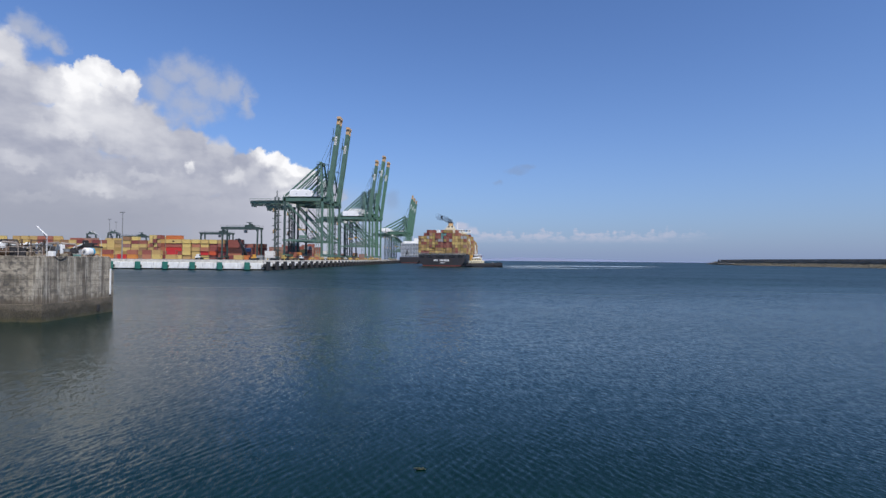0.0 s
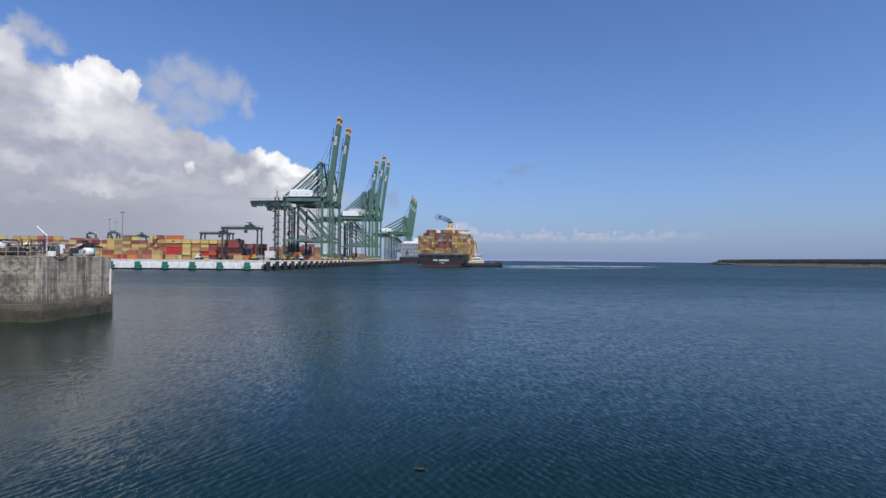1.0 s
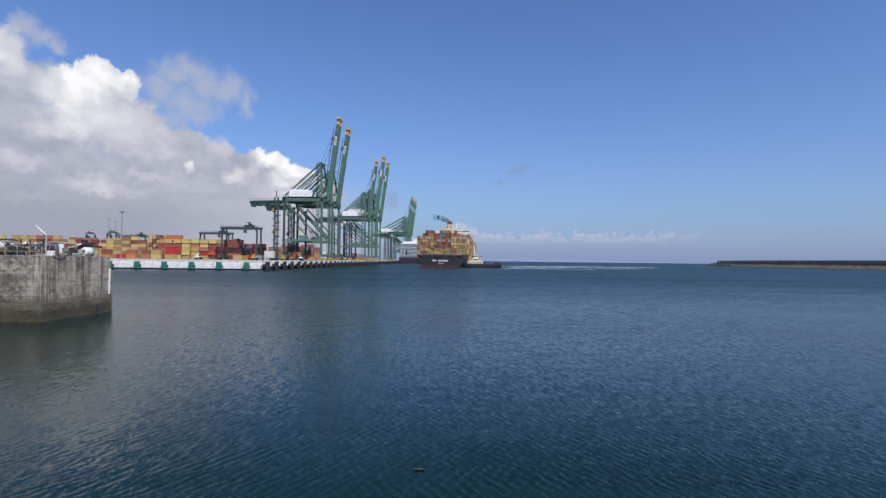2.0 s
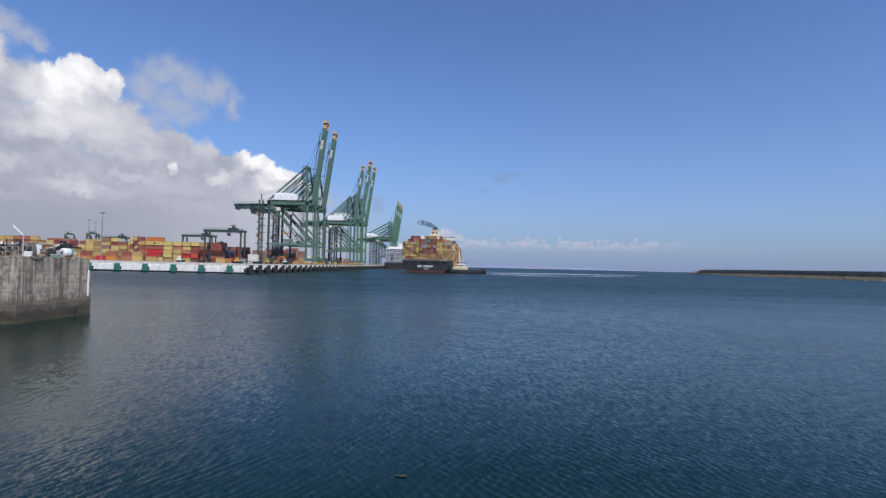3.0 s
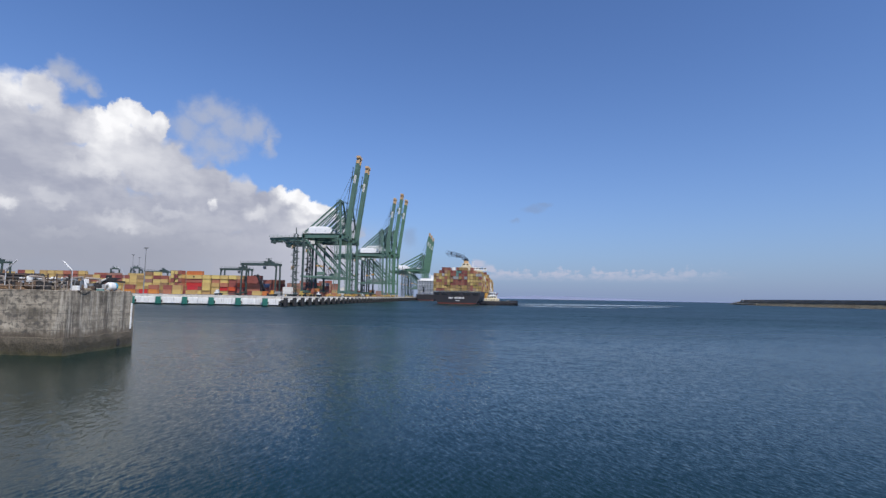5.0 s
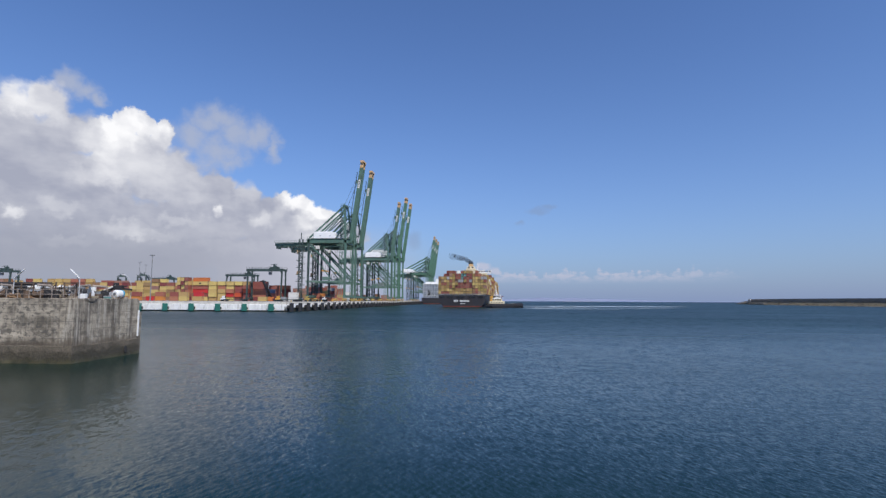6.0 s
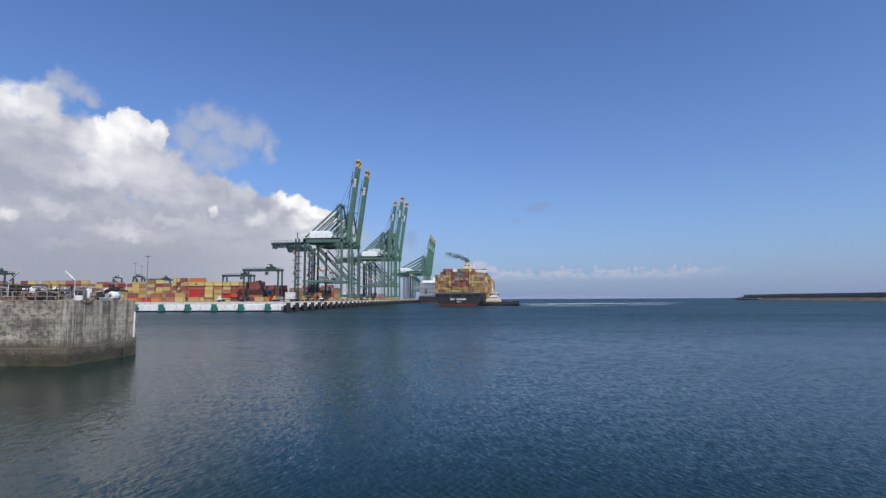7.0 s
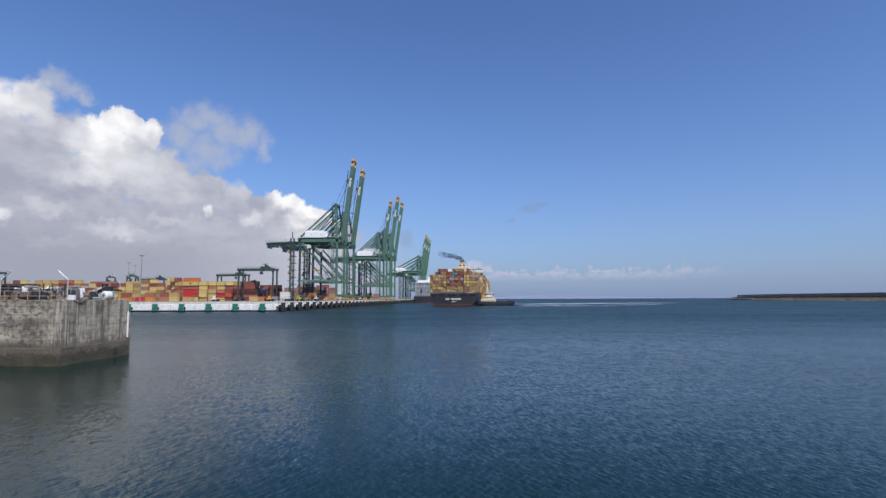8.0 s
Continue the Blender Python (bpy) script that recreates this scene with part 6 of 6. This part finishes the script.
for hx, hy in ((-46, 118), (-46, 246), (-42, 180)):
    make_hatch_cover(QUAY @ pose(hx, hy, DECK_Z))


def make_reach_stacker():
    """A dark blue lifting truck with its telescopic boom raised over the stack."""
    r = thing("reach_stacker", "dark blue reach stacker with raised boom beside the containers", "reach stacker", QUAY @ pose(-60.5, 122, DECK_Z))
    navy = surface("navy_truck_paint", (0.022, 0.030, 0.055), 0.5, 0, 0.2, 0.5)
    boxes("body", [((0, 0, 1.7), (3.4, 7.0, 1.6)), ((0, 2.6, 2.6), (3.2, 1.8, 1.4))], navy, r, bevel=0.15)
    boxes("cab", [((0, 0.2, 3.5), (1.7, 1.8, 2.0))], DARK, r, bevel=0.1)
    beams("boom", [((1.4, 2.6, 3.4), (-2.4, -3.2, 14.6), 1.3, 1.4)], HULL, r)
    beams("lift_ram", [((0.8, -1.0, 2.6), (-1.2, -0.8, 9.2), 0.5, 0.5), ((2.9, 2.0, 2.6), (-1.4, -2.6, 13.0), 0.35, 0.35)], HULL, r)
    boxes("spreader", [((-2.4, -3.2, 14.0), (2.2, 6.2, 0.7))], HULL, r)
    for y in (-2.4, 2.5):
        for x in (-1.7, 1.7):
            bm = bmesh.new()
            tube(bm, (x - 0.4, y, 0.9), (x + 0.4, y, 0.9), 0.9, sides=16)
            part("wheel", bm, BLACK, r)


make_reach_stacker()


# ---- far shore, wake ----
def make_far_shore():
    rng = random.Random(12)
    # aerial haze is put into the land's bluish base colour
    haze = surface("hazy_far_land", (0.235, 0.275, 0.40), 0.95, 0, 0.06, 0.002, stained=0, bump=0)
    bm = bmesh.new()
    last = None
    for i in range(90):
        a = radians(2.0 + i * 0.28)
        h = 4 + 34 * max(0, 1 - abs(i - 28) / 44) * (0.75 + 0.5 * noise.noise(Vector((i * 0.16, 0, 0)))) + rng.uniform(0, 1.5)
        foot = bm.verts.new((4700 * math.sin(a), 4700 * math.cos(a), -2))
        top = bm.verts.new((4720 * math.sin(a), 4720 * math.cos(a), max(1, h)))
        back = bm.verts.new((4800 * math.sin(a), 4800 * math.cos(a), -2))
        if last:
            bm.faces.new((last[0], foot, top, last[1]))
            bm.faces.new((last[1], top, back, last[2]))
        last = (foot, top, back)
    tagged(part("far_shore", bm, haze, None), "faint blue hazy hills across the bay", "hills", kind="structure")
    # the sand's colour is blued for haze as well
    sand = surface("hazy_pale_sand", (0.27, 0.28, 0.36), 0.95, 0, 0.05, 0.002, stained=0, bump=0)
    bm = bmesh.new()
    last = None
    for i in range(30):
        a = radians(9.5 + i * 0.16)
        h = 3.0 + 3 * math.sin(i / 29 * math.pi) * (0.7 + 0.5 * rng.random())
        low, top = bm.verts.new((4690 * math.sin(a), 4690 * math.cos(a), -1)), bm.verts.new((4699 * math.sin(a), 4699 * math.cos(a), h))
        if last:
            bm.faces.new((last[0], low, top, last[1]))
        last = (low, top)
    tagged(part("far_beach", bm, sand, None), "thin pale strip of far beach", "beach", kind="structure")


def make_wake():
    """Smooth, slightly foamy water that the ship and its tug have left, its sky reflection put into the colour."""
    m = bpy.data.materials.new("wake_water")
    m.use_nodes = True
    n = Nodes(m.node_tree)
    at = n.add("ShaderNodeTexCoord").outputs["Object"]
    p = n.add("ShaderNodeBsdfPrincipled")
    foam_sheen = n.noise(n.stretch(at, (0.5, 0.08, 1)), 0.35, 6, 0.7)
    # pale base colour holds both foam and the slick's bright sky reflection
    n.link(n.mix(n.ramp(foam_sheen, 0.30, 0.60), (0.26, 0.36, 0.38), (0.62, 0.68, 0.69)), p.inputs["Base Color"])
    p.inputs["Roughness"].default_value, p.inputs["IOR"].default_value = 0.4, 1.333
    clear = n.add("ShaderNodeBsdfTransparent")
    mixer = n.add("ShaderNodeMixShader")
    cover = n.noise(n.stretch(at, (0.3, 0.1, 1)), 0.2, 5, 0.65)
    n.link(n.ramp(cover, 0.30, 0.52), mixer.inputs[0])
    n.link(clear.outputs[0], mixer.inputs[1]), n.link(p.outputs[0], mixer.inputs[2])
    n.link(mixer.outputs[0], n.add("ShaderNodeOutputMaterial").inputs[0])
    rng = random.Random(2)
    for (xa, ya), (xb, yb), wide in (((40, 404), (118, 398), 20), ((60, 560), (250, 600), 60), ((46, 490), (126, 515), 26), ((48, 432), (110, 455), 12), ((120, 430), (190, 480), 18)):
        bm = bmesh.new()
        last = None
        for i in range(40):
            f = i / 39
            w = wide * math.sin(math.pi * min(1, f * 0.97 + 0.02)) ** 0.6 * rng.uniform(0.7, 1.1) / 2
            x, y = xa + (xb - xa) * f, ya + (yb - ya) * f + 5 * noise.noise(Vector((f * 5, wide, 0)))
            pair = bm.verts.new((x, y - w, 0.10)), bm.verts.new((x, y + w, 0.10))
            if last:
                bm.faces.new((last[0], pair[0], pair[1], last[1]))
            last = pair
        tagged(part("wake", bm, m, None), "pale smooth wake streak on the harbour water", "wake", "wake streaks", "stuff")


make_far_shore()
make_wake()


# ---- smoke ----
def make_smoke():
    """Dark exhaust from the ship's funnel, in soft puffs."""
    def thinning(amount):
        m = bpy.data.materials.new("thin_smoke")
        m.use_nodes = True
        n = Nodes(m.node_tree)
        at = n.add("ShaderNodeTexCoord").outputs["Object"]
        soot = n.add("ShaderNodeBsdfDiffuse")
        soot.inputs[0].default_value = (0.05, 0.052, 0.06, 1)
        clear = n.add("ShaderNodeBsdfTransparent")
        mixer = n.add("ShaderNodeMixShader")
        n.link(n.math("MULTIPLY", n.ramp(n.noise(at, 0.30, 4, 0.5), 0.16, 0.80), amount), mixer.inputs[0])
        n.link(clear.outputs[0], mixer.inputs[1]), n.link(soot.outputs[0], mixer.inputs[2])
        n.link(mixer.outputs[0], n.add("ShaderNodeOutputMaterial").inputs[0])
        return m

    ages = [thinning(a) for a in (0.42, 0.37, 0.30, 0.22, 0.14, 0.08)]
    plume = thing("smoke_plume", "thin dark exhaust smoke trailing from the ship's funnel", "smoke")
    puffs = []
    rng = random.Random(14)
    for i in range(15):
        start = -13.0 + i * 2.1
        size = 2.0 + 0.4 * rng.random() + max(0, start) * 0.07
        bm = bmesh.new()
        bmesh.ops.create_icosphere(bm, subdivisions=3, radius=size)
        off = Vector((i * 3.7, i * 1.3, 0))
        for v in bm.verts:
            v.co *= 1 + 0.40 * noise.noise(v.co * (1.1 / size) + off) + 0.20 * noise.noise(v.co * (3.0 / size) + off)
            v.co.x *= 1.25
        puff = part("puff", bm, ages[min(5, i * 6 // 15)], plume)
        for f in puff.data.polygons:
            f.use_smooth = True
        puffs.append((puff, start, Vector((rng.uniform(-0.4, 0.4), rng.uniform(-0.6, 0.6), rng.uniform(-0.8, 0.8)))))
    return plume, puffs


plume, puffs = make_smoke()


def make_seaweed():
    """A small clump of torn weed at the surface before the pier."""
    rng = random.Random(9)
    bm = bmesh.new()
    for i in range(16):
        a, r = rng.uniform(0, 6.28), rng.uniform(0.02, 0.10)
        p = Vector((r * math.cos(a), r * 0.8 * math.sin(a), 0))
        q = p + Vector((rng.uniform(-0.12, 0.12), rng.uniform(-0.12, 0.12), rng.uniform(-0.02, 0.02)))
        beam(bm, p, q, 0.035, 0.012)
    ob = tagged(part("seaweed", bm, surface("yellow_weed", (0.045, 0.052, 0.026), 0.7, 0, 0.3, 8.0), None), "small clump of yellow-brown seaweed afloat", "seaweed")
    ob.matrix_basis = pose(-0.59, 15.2, 0.03)


make_seaweed()


def make_pier_clutter():
    """Drums, pallets, stakes and coiled rope among the pumps."""
    rng = random.Random(30)
    for x, y, paint, word in ((-39.6, 49.7, BLACK, "black"), (-42.6, 49.8, RUST, "rusty"), (-43.2, 49.9, BLACK, "black"), (-46.8, 49.9, DARK_GREEN, "dark green"), (-37.9, 53.1, GREY, "grey")):
        bm = bmesh.new()
        tube(bm, (0, 0, 0), (0, 0, 0.88), 0.29, sides=20)
        for z in (0.02, 0.3, 0.59, 0.86):
            tube(bm, (0, 0, z - 0.015), (0, 0, z + 0.015), 0.305, sides=20)
        ob = tagged(part("oil_drum", bm, paint, None), f"{word} steel oil drum standing on the pier", "drum", "drums on the pier")
        ob.matrix_basis = pose(x, y, PIER_TOP)
    for x, y, turn in ((-41.9, 50.9, 5), (-47.4, 51.4, -8)):
        p = thing("pallet_stack", "stack of weathered wooden pallets", "pallets", pose(x, y, PIER_TOP, 0, 0, turn), "pallets on the pier")
        for i in range(5):
            rows = [((0, dy, 0.13 + i * 0.145), (1.2, 0.1, 0.022)) for dy in (-0.35, -0.18, 0, 0.18, 0.35)]
            rows += [((dx, 0, 0.07 + i * 0.145), (0.09, 0.8, 0.09)) for dx in (-0.55, 0, 0.55)]
            boxes("pallet", rows, RUST, p)
    for i in range(9):
        x = -38.3 - i * 1.25 + rng.uniform(-0.2, 0.2)
        bm = bmesh.new()
        tube(bm, (0, 0, 0), (rng.uniform(-0.1, 0.1), 0, rng.uniform(1.2, 1.75)), 0.05, sides=8)
        ob = tagged(part("steel_stake", bm, RUST, None), "upright rusty steel stake on the pier", "stake", "stakes on the pier")
        ob.matrix_basis = pose(x, 53.6 + rng.uniform(-0.3, 0.3), PIER_TOP)
    bm = bmesh.new()
    for i in range(40):
        a, b = i * 0.5, (i + 1) * 0.5
        ra, rb = 0.42 - 0.12 * math.sin(a * 0.3), 0.42 - 0.12 * math.sin(b * 0.3)
        tube(bm, (ra * math.cos(a), ra * math.sin(a), 0.05 + i * 0.008), (rb * math.cos(b), rb * math.sin(b), 0.05 + (i + 1) * 0.008), 0.045, sides=6)
    ob = tagged(part("rope_coil", bm, surface("pale_rope", (0.36, 0.31, 0.22), 0.9, 0, 0.3, 6.0), None), "coil of pale mooring rope on the pier", "rope")
    ob.matrix_basis = pose(-37.3, 51.6, PIER_TOP)


make_pier_clutter()


def make_manifold():
    """Valve manifolds: pipes, flanges, valve wheels and bundled hoses crowded behind the railing."""
    rng = random.Random(44)
    beige = surface("grimy_beige_paint", (0.26, 0.225, 0.175), 0.7, 0, 0.3, 1.5, (0.10, 0.075, 0.05), 0.5, 2, 0.2)
    dark = surface("grimy_dark_steel", (0.07, 0.062, 0.055), 0.7, 0.1, 0.3, 1.5, (0.03, 0.025, 0.02), 0.4, 2, 0.2)
    paints = [beige, dark, dark, WHITE, RAILING, GREY, dark]
    for x in (-38.7, -40.6, -42.4, -44.3, -46.2, -48.2):
        m = thing("valve_manifold", "grimy beige valve manifold of pipes and handwheels on the pier", "manifold", pose(x, 50.9 + rng.uniform(-0.3, 0.3), PIER_TOP, 0, 0, rng.uniform(-8, 8)), "manifolds on the pier")
        for i in range(5):
            bm = bmesh.new()
            px, r = -0.8 + i * 0.4 + rng.uniform(-0.08, 0.08), rng.uniform(0.05, 0.11)
            h = rng.uniform(0.7, 1.35)
            tube(bm, (px, 0, 0), (px, 0, h), r, sides=10)
            tube(bm, (px, 0, h * 0.55), (px, 0, h * 0.55 + 0.06), r * 1.9, sides=10)
            tube(bm, (px, 0, h), (px + rng.uniform(-0.5, 0.5), -0.3, h), r, sides=10)
            part("riser", bm, rng.choice(paints), m)
            bm = bmesh.new()
            tube(bm, (px, -0.34, h * 0.7), (px, -0.30, h * 0.7), rng.uniform(0.12, 0.2), sides=14)
            part("handwheel", bm, rng.choice(paints), m)
        for z in (0.3, 0.62, 1.22):
            bm = bmesh.new()
            tube(bm, (-0.95, 0.1, z), (0.95, 0.1, z + rng.uniform(-0.06, 0.06)), rng.uniform(0.07, 0.14), sides=12)
            part("header_pipe", bm, rng.choice(paints), m)
        boxes("valve_box", [((rng.uniform(-0.6, 0.6), -0.2, rng.uniform(0.2, 0.9)), (rng.uniform(0.3, 0.5), 0.3, rng.uniform(0.3, 0.45)))], rng.choice((WHITE, beige)), m, bevel=0.03)
        boxes("tool_chest", [((rng.uniform(-0.6, 0.6), -0.45, 0.2), (rng.uniform(0.4, 0.7), 0.35, 0.38))], rng.choice((beige, GREY)), m, bevel=0.03)
    for x, y, w in ((-37.7, 50.2, 0.7), (-38.1, 54.9, 0.9), (-37.0, 54.4, 0.6), (-37.3, 56.6, 0.7)):
        bm = bmesh.new()
        bmesh.ops.create_icosphere(bm, subdivisions=3, radius=w / 2)
        for v in bm.verts:
            v.co = Vector((v.co.x, v.co.y, max(0, v.co.z * 0.62 + w * 0.2))) * (1 + 0.3 * noise.noise(v.co * 4 + Vector((x, y, 0))))
        ob = tagged(part("net_heap", bm, beige, None), "heaped pale fishing net on the pier edge", "fishing net", "nets on the pier")
        ob.matrix_basis = pose(x, y, PIER_TOP)
    rust_net = surface("rust_brown_net", (0.20, 0.125, 0.070), 0.9, 0, 0.35, 5.0, (0.07, 0.045, 0.03), 0.5, 1, 0.6)
    for x, y, w in ((-43.6, 49.45, 1.5), (-42.1, 49.6, 0.9)):
        bm = bmesh.new()
        bmesh.ops.create_icosphere(bm, subdivisions=4, radius=w / 2)
        for v in bm.verts:
            v.co = Vector((v.co.x, v.co.y * 0.6, max(0, v.co.z * 0.55 + w * 0.12))) * (1 + 0.35 * noise.noise(v.co * 3 + Vector((x, y, 0))) + 0.1 * noise.noise(v.co * 11))
        ob = tagged(part("net_heap", bm, rust_net, None), "heaped rust-brown fishing net behind the railing", "fishing net", "nets on the pier")
        ob.matrix_basis = pose(x, y, PIER_TOP)


def make_engine(m, paint, word):
    """A bare diesel engine on a steel stand: block, heads, fan, exhaust and air filter."""
    e = thing("diesel_engine", f"{word} bare diesel engine on a dark steel stand", "engine", m, "engines on the pier")
    beams("stand", [((x, y, 0), (x, y, 0.75), 0.08, 0.08, (0, 1, 0)) for x in (-0.5, 0.5) for y in (-0.25, 0.25)] + [((-0.6, y, 0.75), (0.6, y, 0.75), 0.08, 0.08) for y in (-0.25, 0.25)], BLACK, e)
    boxes("block", [((0, 0, 0.98), (0.95, 0.42, 0.42)), ((0, 0, 0.80), (0.8, 0.32, 0.12))], paint, e, bevel=0.04)
    for i in range(4):
        boxes("cylinder_head", [((-0.36 + i * 0.24, 0, 1.26), (0.2, 0.34, 0.16))], WHITE, e, bevel=0.03)
    bm = bmesh.new()
    tube(bm, (-0.62, 0, 1.0), (-0.50, 0, 1.0), 0.26, sides=16)
    part("fan", bm, BLACK, e)
    bm = bmesh.new()
    tube(bm, (-0.4, -0.26, 1.15), (0.5, -0.26, 1.15), 0.06, sides=10)
    tube(bm, (0.5, -0.26, 1.15), (0.62, -0.26, 1.5), 0.055, sides=10)
    part("exhaust_manifold", bm, RUST, e)
    bm = bmesh.new()
    tube(bm, (0.15, 0.1, 1.34), (0.45, 0.1, 1.34), 0.13, sides=14)
    part("air_filter", bm, WHITE, e)


make_engine(pose(-40.55, 51.0, PIER_TOP, 0, 0, 6), PALE_GREY, "pale grey")
make_engine(pose(-39.3, 51.3, PIER_TOP, 0, 0, -15), GREY, "grey")
make_engine(pose(-42.7, 50.6, PIER_TOP, 0, 0, 8), WHITE, "white")


def make_steel_frame(m):
    """A rusty post frame with a crossbar, taller than the railing."""
    f = thing("goalpost_stand", "rusty steel goalpost stand behind the pier railing", "stand", m, "goalpost stands on the pier")
    for x in (0, 1.25):
        beams("post", [((x, 0, 0), (x, 0, 1.72), 0.09, 0.09, (0, 1, 0))], RUST, f)
    beams("crossbar", [((-0.05, 0, 1.62), (1.3, 0, 1.55), 0.07, 0.07)], RUST, f)
    beams("brace", [((0.05, 0, 0.1), (1.2, 0, 1.5), 0.05, 0.05)], RUST, f)


for fx in (-43.4, -41.15, -39.05):
    make_steel_frame(pose(fx, 50.0, PIER_TOP))


make_manifold()


# ---- what moves ----
def motions():
    # the ripples drift before the wind
    walk(water, [(0.0, pose(0, 0, 0)), (2.0, pose(0.9, -0.5, 0)), (4.0, pose(1.8, -1.0, 0)), (6.0, pose(2.7, -1.5, 0)), (8.0, pose(3.6, -2.0, 0))])
    # the ship swings out astern of its tug, slowly to the left
    heading = -5.7
    walk(ship, [(0.0, pose(-0.8, 470, 0, 0, 0, heading)), (3.0, pose(-1.7, 470.6, 0, 0, 0, heading)), (5.0, pose(-2.3, 471, 0, 0, 0, heading)), (8.0, pose(-3.2, 471.6, 0, 0, 0, heading))])
    # smoke rises from the funnel and drifts off to the left
    walk(plume, [(0.0, pose(8.3, 581.8, 47.3)), (8.0, pose(5.9, 583.4, 47.3))])
    for puff, start, stray in puffs:
        rows = []
        for t in (0.0, 2.0, 4.0, 6.0, 8.0):
            s = start + 1.55 * t
            grow = min(1.0, max(0.0, s) / 4)
            if s < 0:
                place = Vector((0, 0, s * 0.35))
            else:
                place = Vector((-0.84 * s, 0, 3.6 * (1 - math.exp(-s / 4.0)) + 0.17 * s)) + stray * grow * 1.5
            rows.append((t, pose(*place, s * 4, 0, s)))
        walk(puff, rows)
    walk(tug, [(0.0, pose(19.8, 437, 0, 0, 0, -84)), (3.0, pose(18.9, 437, 0, 0, 0, -84)), (5.0, pose(18.3, 437, 0, 0, 0, -84)), (8.0, pose(17.5, 437, 0, 0, 0, -84))])


motions()
